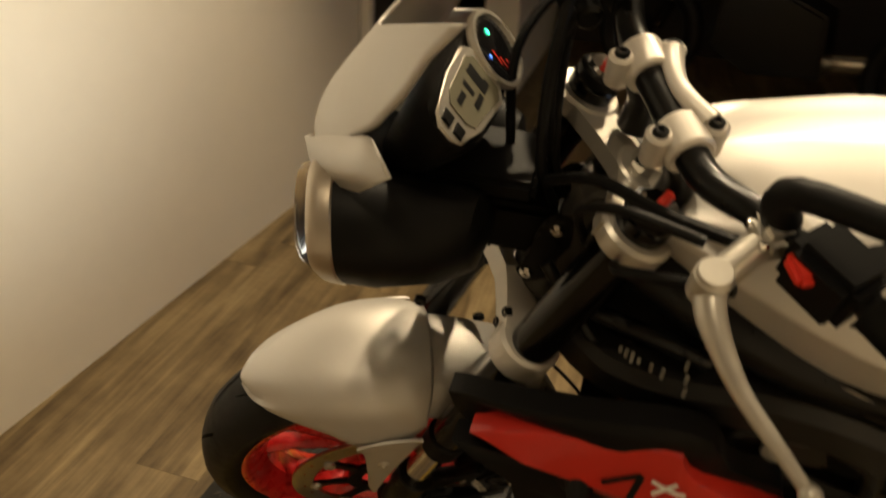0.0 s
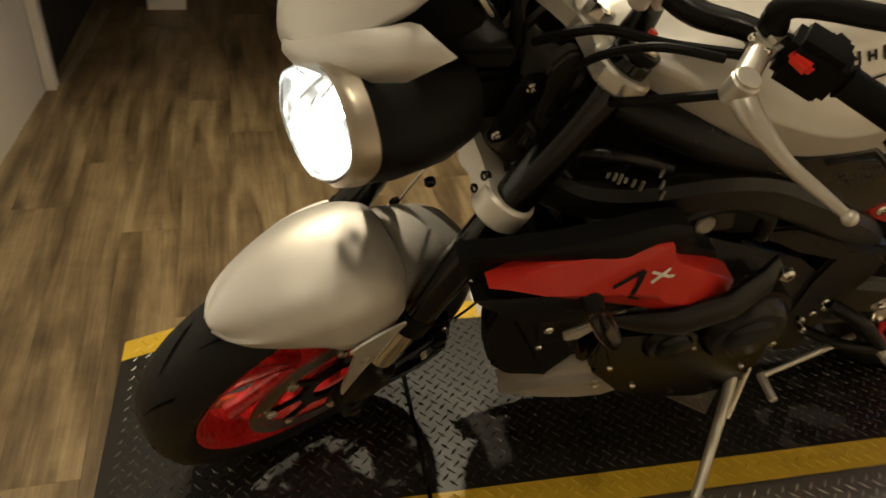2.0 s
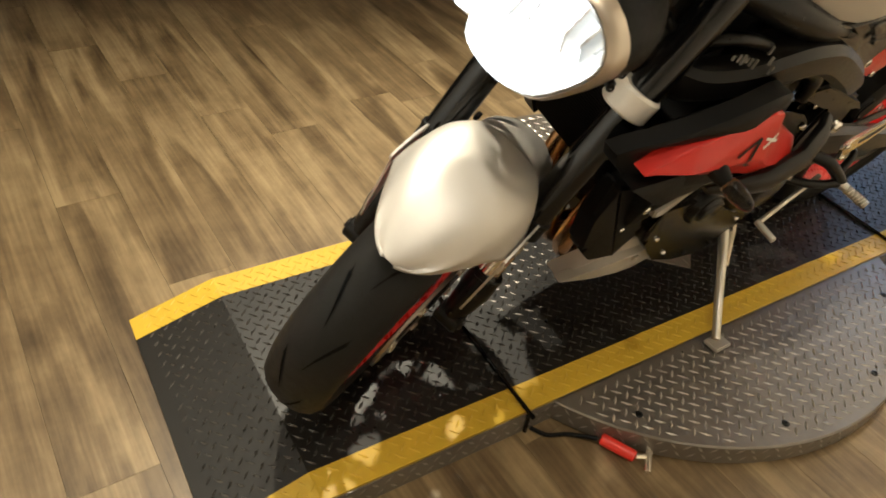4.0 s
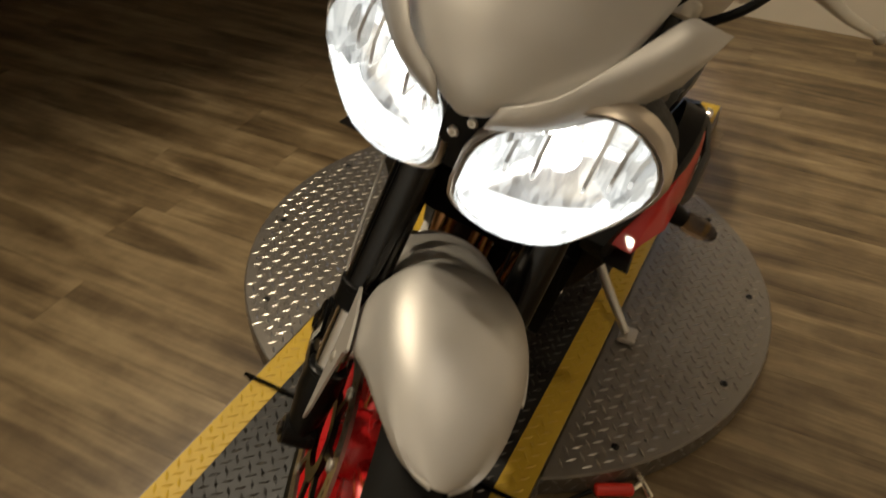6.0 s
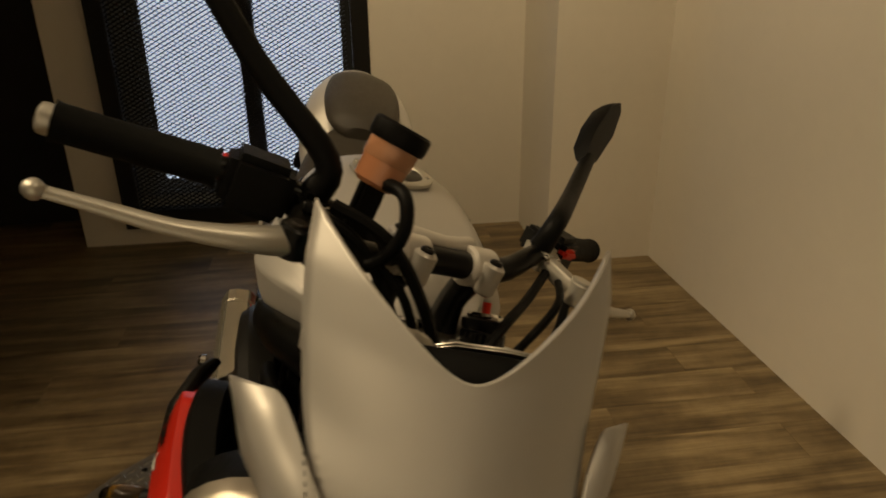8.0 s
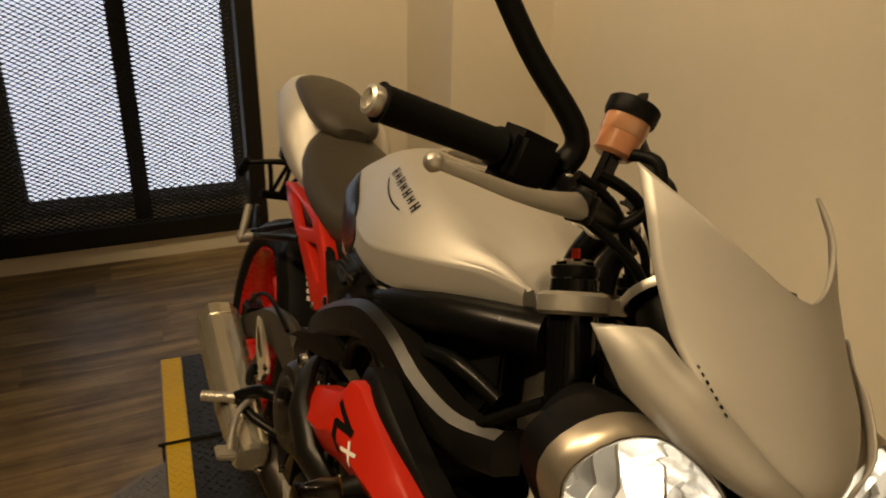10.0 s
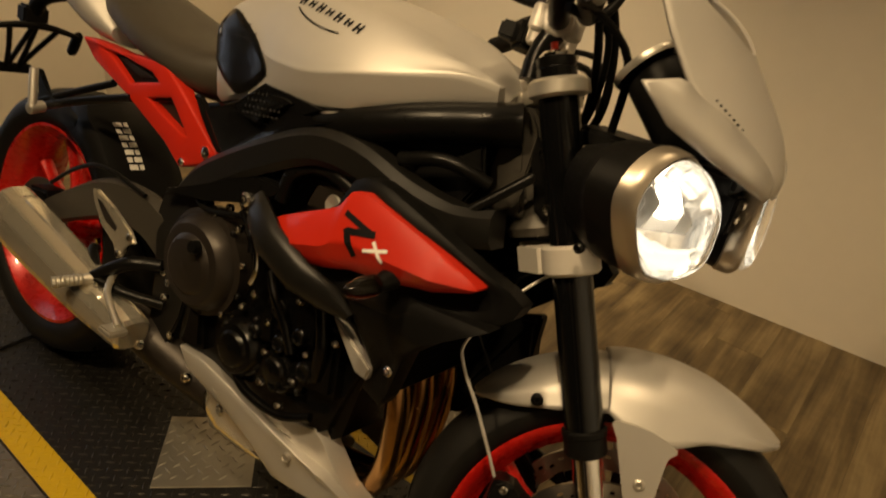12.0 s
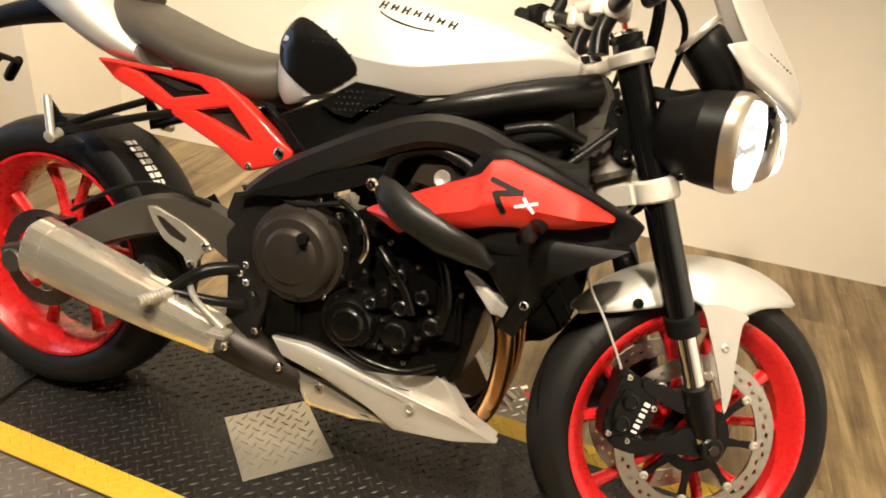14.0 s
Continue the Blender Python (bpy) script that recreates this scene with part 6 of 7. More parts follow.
for s in (-1, 1):
    bm = puff([(0.560, 0.688), (0.51, 0.712), (0.455, 0.735), (0.39, 0.760), (0.33, 0.774), (0.285, 0.760), (0.26, 0.715), (0.22, 0.69), (0.19, 0.655), (0.25, 0.60), (0.36, 0.605), (0.46, 0.615), (0.53, 0.645)], lambda x, z: 0.160 + 0.045 * math.sin(max(0, min(1, (0.57 - x) / 0.42)) * math.pi), s, 0.010, 0.028, smooth=2)
    part("radiator_shroud", bm, PLASTIC, bike, "matt black radiator shroud")
    bm = puff([(0.545, 0.655), (0.495, 0.622), (0.426, 0.556), (0.400, 0.47), (0.389, 0.448), (0.352, 0.462), (0.370, 0.505), (0.33, 0.56), (0.30, 0.61), (0.40, 0.64)], lambda x, z: 0.155 + 0.045 * (z - 0.44) / 0.2, s, 0.006, 0.03, smooth=1)
    low = part("lower_shroud", bm, PLASTIC, bike, "matt black lower radiator shroud")
    part("bolt", bolt(bmesh.new(), (0.398, s * 0.172, 0.515), (0, s, 0), 0.008), CHROME, low)
    bm = slab([(0.285, 0.548), (0.30, 0.545), (0.372, 0.505), (0.366, 0.485), (0.345, 0.487)], s * 0.15, s * 0.178, 0.003)
    part("shroud_tip", bm, SILVER, low, "small silver shroud fin")
    line = RED_LINE if s < 0 else RED_LINE_LEFT
    xs = [q[0] for q in line]

    def red_at(x, v):
        """The panel's surface: v from the upper edge to the crease (0.62) and on to the lower edge (1)."""
        zt, zb, y = (float(np.interp(x, xs, [q[k] for q in line])) for k in (1, 2, 3))
        out = 0.020 * (v / 0.62) ** 0.8 if v < 0.62 else 0.020 - 0.016 * (v - 0.62) / 0.38
        return Vector((x, s * (y + out * min(1, (zt - zb) / 0.05)), zt + (zb - zt) * v))
    sx = [xs[0] + (xs[-1] - xs[0]) * k / 60 for k in range(61)]
    rows = []
    for x in sx:
        row = [red_at(x, v) for v in (0, 0.015, 0.10, 0.25, 0.42, 0.58, 0.62, 0.66, 0.80, 0.97, 1.0)]
        row = [row[0] - Vector((0, s * 0.03, 0)), row[0] - Vector((0, s * 0.003, 0))] + row[1:-1] + [row[-1] - Vector((0, s * 0.003, 0)), row[-1] - Vector((0, s * 0.03, 0))]
        rows.append(row)
    bm = bmesh.new()
    skin(bm, rows)
    pan = part("red_side_panel", bm, RED, bike, "gloss red radiator side panel")

    def g(x, z):
        zt, zb = (float(np.interp(x, xs, [q[k] for q in line])) for k in (1, 2))
        return abs(red_at(x, max(0, min(1, (zt - z) / (zt - zb)))).y)
    if s < 0:
        zig, x_mark = [(0.312, 0.727, 0.366, 0.714, 0.008), (0.367, 0.716, 0.323, 0.706, 0.009), (0.322, 0.709, 0.343, 0.677, 0.010)], (0.380, 0.698)
    else:
        zig, x_mark = [(0.378, 0.690, 0.342, 0.715, 0.006), (0.342, 0.715, 0.350, 0.669, 0.007), (0.350, 0.669, 0.331, 0.660, 0.006)], (0.319, 0.707)
    part("model_mark", decal(zig, g, s), DECALBLACK, pan, "black zigzag emblem", smooth=False)
    a, b = x_mark
    part("model_mark", decal([(a - 0.011, b + 0.010, a + 0.010, b - 0.011, 0.005), (a - 0.022, b - 0.006, a + 0.013, b + 0.006, 0.0045)], g, s, 0.0018), DECALWHITE, pan, "small silver cross emblem", smooth=False)
    # crash bobbin arm over the panel
    bm = bmesh.new()
    rings = []
    for (x, z), y, w, t in (((0.116, 0.676), 0.205, 0.014, 0.010), ((0.140, 0.664), 0.222, 0.026, 0.014), ((0.19, 0.640), 0.240, 0.029, 0.015), ((0.26, 0.612), 0.240, 0.028, 0.015), ((0.305, 0.598), 0.226, 0.024, 0.013), ((0.335, 0.577), 0.205, 0.008, 0.008)):
        d = Vector((0.75, 0, -0.45)).normalized()
        n = Vector((-d.z, 0, d.x))
        rings.append([Vector((x, s * y, z)) + n * w * math.cos(q) + Vector((0, t * math.sin(q), 0)) for q in (math.tau * k / 14 for k in range(14))])
    skin(bm, rings)
    guard_arm = part("engine_guard", bm, SATINFRAME, bike, "satin black engine guard arm")
    part("bolt", bolt(bmesh.new(), (0.113, s * 0.222, 0.672), (0, s, 0), 0.011, 0.007), CHROME, guard_arm)
    # front indicator
    bm = bmesh.new()
    tube(bm, [(0.399, s * 0.222, 0.668), (0.397, s * 0.246, 0.662)], [0.016, 0.011], 14, 1)
    ind = part("front_indicator", bm, PLASTIC, bike, "small indicator with a smoked lens")
    bm = bmesh.new()
    tube(bm, [(0.397, s * 0.243, 0.662), (0.395, s * 0.250, 0.661), (0.391, s * 0.270, 0.658), (0.386, s * 0.288, 0.654), (0.384, s * 0.293, 0.653)], [0.009, 0.0145, 0.015, 0.010, 0.003], 16, 3)
    part("indicator_lens", bm, SMOKED, ind, "smoked amber lens")
    # throttle body glimpsed in the frame loop
    bm = slab([(0.150, 0.672), (0.166, 0.716), (0.222, 0.724), (0.252, 0.690), (0.240, 0.664)], s * 0.118, s * 0.140, 0.006)
    thr = part("throttle_body", bm, COVER, eng, "dark grey throttle body housing")
    bm = lathe(bmesh.new(), [(0, 0.013), (0.004, 0.016), (0.007, 0.014), (0.006, 0.009), (0.004, 1e-4)], (0.205, s * 0.139, 0.692), (0, s, 0.1), 24, closed_profile=False)
    part("throttle_ring", bm, ALU, thr)
    bm = tube(bmesh.new(), [(0.11, s * 0.148, 0.665), (0.125, s * 0.150, 0.715), (0.185, s * 0.150, 0.742), (0.25, s * 0.150, 0.728), (0.275, s * 0.152, 0.70)], 0.012, 12, 6)
    part("frame_loop", bm, FRAMEBLACK, bike)
    bm = slab([(-0.172, 0.572), (-0.135, 0.600), (-0.053, 0.636), (0.06, 0.690), (0.118, 0.692), (0.110, 0.668), (0.03, 0.632), (-0.05, 0.606), (-0.12, 0.592)], s * 0.130, s * 0.160, 0.005)
    part("frame_web", bm, FRAMEBLACK, bike, "satin black triangular frame plate")

# belly pan, link pipe and silencer
for s in (-1, 1):
    blade_y = lambda x, z: 0.128 + 0.10 * max(0, z - 0.2) - 0.14 * max(0, x - 0.26)
    bm = puff([(0.105, 0.290), (0.177, 0.300), (0.262, 0.323), (0.280, 0.308), (0.330, 0.245), (0.388, 0.212), (0.270, 0.205), (0.150, 0.230)], lambda x, z: 0.112 + 0.10 * max(0, z - 0.2) - 0.14 * max(0, x - 0.26), s, 0.004, 0.035, levels=((1.0, 0.0), (0.97, 1.0), (0.5, 1.0)), smooth=1)
    pan = part("belly_pan", bm, SILVER, bike, "matt silver belly pan")
    bm = puff([(-0.078, 0.312), (-0.003, 0.314), (0.066, 0.302), (0.128, 0.288), (0.212, 0.271), (0.295, 0.252), (0.394, 0.216), (0.315, 0.199), (0.247, 0.195), (0.196, 0.190), (0.137, 0.222), (0.073, 0.245), (0.022, 0.261), (-0.055, 0.280)], blade_y, s, 0.004, 0.020, levels=((1.0, 0.0), (0.985, 0.8), (0.96, 1.0), (0.6, 1.3)), smooth=1)
    part("belly_blade", bm, SILVER, pan, "long matt silver blade along the belly pan")
    for q in ((0.035, 0.281), (0.222, 0.246)):
        bm = lathe(bmesh.new(), [(-0.004, 0.0085), (0.0025, 0.0085), (0.0025, 0.006), (0.0005, 0.005), (0.0005, 1e-4)], (q[0], s * (blade_y(*q) + 0.0045), q[1]), (0, s, 0), 16, closed_profile=False)
        part("bolt", bm, ALU, pan)
    bm = puff([(-0.032, 0.246), (0.061, 0.234), (0.140, 0.206), (0.175, 0.186), (0.095, 0.172), (0.000, 0.173), (-0.016, 0.197)], lambda x, z: 0.106, s, 0.005, 0.03, levels=((1.0, 0.0), (0.97, 0.8), (0.92, 1.0), (0.5, 1.4)), smooth=1)
    strip = part("belly_strip", bm, POLISHED, pan, "bright metal strip under the belly pan")
    bm = slab([(0.034, 0.218), (0.120, 0.196), (0.140, 0.186), (0.095, 0.190), (0.040, 0.205)], s * 0.108, s * 0.1125, 0.001)
    part("strip_slot", bm, COVER, strip, "dark slot in the strip")
    part("bolt", bolt(bmesh.new(), (0.017, s * 0.1125, 0.221), (0, s, 0), 0.011, 0.005), CHROME, strip)
bm = bmesh.new()
rings = []
for x, z, w, h in ((0.20, 0.180, 0.085, 0.028), (0.12, 0.186, 0.095, 0.038), (0.02, 0.205, 0.098, 0.04), (-0.03, 0.215, 0.098, 0.038)):
    rings.append([(x, w * math.cos(t), z + h * math.sin(t)) for t in (math.tau * k / 24 for k in range(24))])
skin(bm, rings)
col = part("exhaust_collector", bm, COVER, bike, "dark bronze exhaust collector box")
part("bolt", bolt(bmesh.new(), (0.012, -0.099, 0.216), (0, -1, 0), 0.010, 0.004), CHROME, col)
bm = bmesh.new()
rings = []
for x, z, y, w, h in ((-0.02, 0.218, -0.06, 0.058, 0.042), (-0.10, 0.240, -0.09, 0.050, 0.046), (-0.18, 0.272, -0.125, 0.040, 0.044), (-0.26, 0.304, -0.155, 0.036, 0.036)):
    rings.append([(x, y + w * math.cos(t), z + h * math.sin(t)) for t in (math.tau * k / 20 for k in range(20))])
skin(bm, rings)
link = part("link_pipe", bm, COVER, bike, "dark bronze exhaust link shield")
for q in ((-0.165, -0.163, 0.275), (-0.062, -0.128, 0.247)):
    part("bolt", bolt(bmesh.new(), q, (-0.2, -1, 0.1), 0.010, 0.007), CHROME, link)
can = new("silencer")
can.parent = bike
tagged(can, "polished steel silencer")
bm = bmesh.new()
rings = []
axis = (Vector((-0.615, -0.205, 0.400)) - Vector((-0.205, -0.185, 0.312))).normalized()
nrm = Vector((-axis.z, 0, axis.x)).normalized() * -1

FACETS = [(1.0, -0.05), (0.98, 0.32), (0.72, 0.86), (0.25, 1.0), (-0.4, 1.0), (-0.9, 0.6), (-1.0, 0.0), (-0.9, -0.6), (-0.4, -1.0), (0.25, -1.0), (0.70, -0.88), (0.98, -0.40)]
for f, w, h in ((-0.048, 0.030, 0.030), (-0.040, 0.036, 0.036), (0.03, 0.040, 0.043), (0.034, 0.041, 0.044), (0.10, 0.044, 0.051), (0.20, 0.046, 0.056), (0.30, 0.047, 0.059), (0.335, 0.047, 0.060), (0.338, 0.0452, 0.0577), (0.345, 0.0452, 0.0577), (0.348, 0.047, 0.060), (0.384, 0.047, 0.060), (0.388, 0.044, 0.056), (0.388, 0.034, 0.042)):
    o = Vector((-0.205, -0.185, 0.312)) + axis * f
    corner = [Vector((0, -1, 0)) * w * a + nrm * h * b for a, b in FACETS]
    ring = []
    for i, q in enumerate(corner):
        n = corner[(i + 1) % len(corner)]
        ring += [o + q.lerp(n, 0.12), o + q.lerp(n, 0.88)]
    rings.append(ring)
skin(bm, rings)
part("silencer_body", bm, POLISHED, can, "polished steel silencer body", smooth=False)
o = Vector((-0.205, -0.185, 0.312)) + axis * 0.382
bm = lathe(bmesh.new(), [(-0.01, 0.030), (0.012, 0.030), (0.012, 0.024), (-0.02, 0.022), (-0.02, 1e-4)], o, axis, 24, closed_profile=False)
part("silencer_outlet", bm, FRAMEBLACK, can)
for f in (0.06, 0.36):
    q = Vector((-0.205, -0.185, 0.312)) + axis * f
    part("bolt", bolt(bmesh.new(), q + nrm * 0.05 + Vector((0, -0.02, 0)), nrm + Vector((0, -0.5, 0)), 0.008), CHROME, can)

# swingarm, hugger, rearsets, side stand, chain
for s in (-1, 1):
    bm = bmesh.new()
    gull = [(-0.14, 0.44, 0.105, 0.045), (-0.24, 0.50, 0.118, 0.044), (-0.36, 0.495, 0.125, 0.042), (-0.50, 0.43, 0.128, 0.034), (-0.62, 0.36, 0.125, 0.028), (-0.735, 0.315, 0.122, 0.026)] if s < 0 else [(-0.14, 0.44, 0.105, 0.04), (-0.30, 0.415, 0.118, 0.036), (-0.46, 0.38, 0.125, 0.034), (-0.62, 0.34, 0.125, 0.03), (-0.735, 0.315, 0.122, 0.026)]
    path = curve_points([(a, c, b) for a, b, c, d in gull], 4)
    hs = curve_points([(d, 0, 0) for a, b, c, d in gull], 4)
    rings = []
    for i, (p, h) in enumerate(zip(path, hs)):
        d = (path[min(i + 1, len(path) - 1)] - path[max(i - 1, 0)]).normalized()
        n = Vector((-d.z, 0, d.x)).normalized()
        rings.append([Vector((p.x, s * p.y + yy, p.z)) + n * q * h.x for yy, q in ((-0.018, -0.8), (0, -1), (0.018, -0.8), (0.018, 0.8), (0, 1), (-0.018, 0.8))])
    skin(bm, rings)
    rod(bm, (-0.705, s * 0.105, 0.315), (-0.705, s * 0.15, 0.315), 0.026, 20, 0.003)
    part("swingarm", bm, HEADGREY, bike, "satin dark grey swingarm")
    bm = slab([(-0.20, 0.575), (-0.13, 0.60), (-0.095, 0.585), (-0.085, 0.50), (-0.105, 0.36), (-0.13, 0.275), (-0.19, 0.27), (-0.185, 0.40), (-0.215, 0.52)], s * 0.098, s * 0.132, 0.006)
    pl = part("pivot_plate", bm, SATINFRAME, bike, "satin black swingarm pivot plate")
    for q in ((-0.08, 0.597), (-0.155, 0.44), (-0.165, 0.42), (-0.15, 0.405), (-0.12, 0.31), (-0.02, 0.602)):
        part("bolt", bolt(bmesh.new(), (q[0], s * 0.133, q[1]), (0, s, 0), 0.008), CHROME, pl)
    # footrest hanger: a pierced silver heel guard, pegs and lever
    heel = [(-0.357, 0.520), (-0.339, 0.524), (-0.280, 0.506), (-0.223, 0.483), (-0.206, 0.465), (-0.228, 0.456), (-0.242, 0.421), (-0.258, 0.417), (-0.267, 0.444), (-0.315, 0.461), (-0.345, 0.495)]
    hg = part("heel_guard", slab(heel, s * 0.166, s * 0.174, 0.0025), POLISHED, bike, "polished heel guard plate")
    # raised slab; its dark colour stands in for a recess's shade
    part("heel_recess", slab([(-0.335, 0.508), (-0.318, 0.506), (-0.262, 0.476), (-0.268, 0.466), (-0.300, 0.474), (-0.322, 0.492)], s * 0.172, s * 0.1748, 0.0008), COVER, hg, "dark slab drawn in place of a shaded recess")
    part("bolt", bolt(bmesh.new(), (-0.222, s * 0.174, 0.470), (0, s, 0), 0.008, 0.004), CHROME, hg)
    part("bolt", bolt(bmesh.new(), (-0.250, s * 0.174, 0.428), (0, s, 0), 0.007, 0.004), CHROME, hg)
    bm = bmesh.new()
    tube(bm, [(-0.17, s * 0.135, 0.43), (-0.21, s * 0.17, 0.425), (-0.245, s * 0.19, 0.40), (-0.268, s * 0.208, 0.378)], [0.013, 0.014, 0.013, 0.011], 12, 3)
    tube(bm, [(-0.15, s * 0.135, 0.36), (-0.20, s * 0.18, 0.368), (-0.262, s * 0.206, 0.377)], 0.010, 10, 3)
    tube(bm, [(-0.30, s * 0.18, 0.375), (-0.345, s * 0.165, 0.40), (-0.37, s * 0.14, 0.385)], 0.009, 10, 3)
    hang2 = part("footrest_hanger", bm, FRAMEBLACK, bike, "black footrest hanger")
    bm = bmesh.new()
    a, b = Vector((-0.263, s * 0.205, 0.378)), Vector((-0.289, s * 0.272, 0.367))
    span = (b - a).length
    prof = [(0, 1e-4), (0, 0.0105)]
    for k in range(7):
        q = span * (0.3 + k * 0.1)
        prof += [(q - 0.0016, 0.0100), (q, 0.0125), (q + 0.0016, 0.0100)]
    lathe(bm, prof + [(span, 0.0105), (span, 1e-4)], a, (b - a).normalized(), 14, closed_profile=False)
    part("footpeg", bm, ALU, hang2, "ribbed silver footpeg")
    bm = bmesh.new()
    if s < 0:
        tube(bm, [(-0.245, -0.18, 0.390), (-0.201, -0.218, 0.376), (-0.128, -0.238, 0.347)], 0.0065, 10, 3)
        box(bm, -0.150, -0.112, -0.262, -0.226, 0.334, 0.346, 0.003)
        part("brake_pedal", bm, ALU, hang2, "silver rear brake pedal")
    else:
        tube(bm, [(-0.24, 0.17, 0.37), (-0.15, 0.18, 0.33), (-0.07, 0.19, 0.30)], 0.0055, 10, 3)
        rod(bm, (-0.07, 0.185, 0.30), (-0.068, 0.24, 0.30), 0.008, 10, 0.002)
        part("gear_lever", bm, ALU, hang2, "silver gear lever")
    part("bolt", bolt(bmesh.new(), (-0.368, s * 0.148, 0.380), (0, s, 0), 0.014, 0.01), CHROME, hang2)
bm = bmesh.new()
rows = []
HUG = [(-0.098, 0.060), (-0.096, 0.028), (-0.084, 0.010), (-0.055, 0.002), (0, 0), (0.055, 0.002), (0.084, 0.010), (0.096, 0.028), (0.098, 0.060)]
for a in range(74, 16, -6):
    t = radians(a)
    narrow = 1.0 if a < 66 else 0.82
    rows.append([REAR_AXLE + Vector((math.cos(t), 0, math.sin(t))) * (0.342 - dr) + Vector((0, y * narrow, 0)) for y, dr in HUG])
skin(bm, rows, closed_ring=False, caps=False)
hug = part("hugger", bm, PLASTIC, bike, "black rear wheel hugger with a white label")
hug.modifiers.new("thickness", "SOLIDIFY").thickness = 0.003
bm = bmesh.new()
for k in range(7):
    t = radians(56.5 - 2.9 * k)
    for y0, y1 in ((-0.046, -0.034), (-0.030, -0.012)) if k % 2 else ((-0.046, -0.026), (-0.022, -0.012)):
        d = [Vector((math.cos(t + e), 0, math.sin(t + e))) * 0.3442 for e in (-0.017, 0.017)]
        bm.faces.new([bm.verts.new(REAR_AXLE + d[i] + Vector((0, y, 0))) for i, y in ((0, y0), (0, y1), (1, y1), (1, y0))])
part("warning_mark", bm, DECALWHITE, hug, "white label lettering reduced to bars", smooth=False)
for s in (-1, 1):
    bm = slab([(-0.42, 0.475), (-0.385, 0.500), (-0.360, 0.470), (-0.372, 0.440), (-0.41, 0.440)], s * 0.094, s * 0.108, 0.004)
    part("hugger_bracket", bm, PLASTIC, hug)
bm = tube(bmesh.new(), [(-0.17, 0.12, 0.40), (-0.45, 0.108, 0.425), (-0.70, 0.1, 0.42), (-0.80, 0.1, 0.35), (-0.70, 0.1, 0.212), (-0.45, 0.108, 0.30), (-0.17, 0.12, 0.36)], 0.008, 8, 5)
part("drive_chain", bm, COVER, bike, "dark drive chain")
bm = tube(bmesh.new(), [(-0.24, -0.14, 0.545), (-0.36, -0.15, 0.56), (-0.45, -0.15, 0.53), (-0.56, -0.14, 0.46)], 0.0045, 8, 6)
part("brake_hose", bm, PLASTIC, bike)
bm = slab([(-0.66, 0.42), (-0.59, 0.43), (-0.575, 0.37), (-0.64, 0.35)], -0.135, -0.085, 0.006)
part("rear_caliper", bm, FRAMEBLACK, bike, "black rear brake caliper")
FOOT = LEAN.inverted() @ Vector((0.045, 0.345, 0.004))
PIVOT = Vector((-0.095, 0.105, 0.240))
bm = bmesh.new()
tube(bm, [PIVOT, PIVOT.lerp(FOOT, 0.3) + Vector((-0.006, 0, 0)), PIVOT.lerp(FOOT, 0.7) + Vector((-0.004, 0, 0)), FOOT + Vector((0, -0.004, 0.012))], [0.013, 0.011, 0.010, 0.009], 12, 4)
stand = part("side_stand", bm, ALU, bike, "silver side stand, folded out")
bm = box(bmesh.new(), -0.03, 0.02, -0.016, 0.022, -0.003, 0.008, 0.003)
bmesh.ops.transform(bm, matrix=Matrix.Translation(FOOT) @ Matrix.Rotation(radians(14.55), 4, "X"), verts=bm.verts)
part("stand_foot", bm, ALU, stand)
bm = tube(bmesh.new(), [PIVOT + Vector((-0.03, 0.01, 0.01)), PIVOT.lerp(FOOT, 0.45) + Vector((-0.02, 0, 0))], 0.006, 8, 1)
part("stand_spring", bm, STEEL, stand)

# tank emblem as plain strokes along a shallow arc, both sides
from mathutils.bvhtree import BVHTree

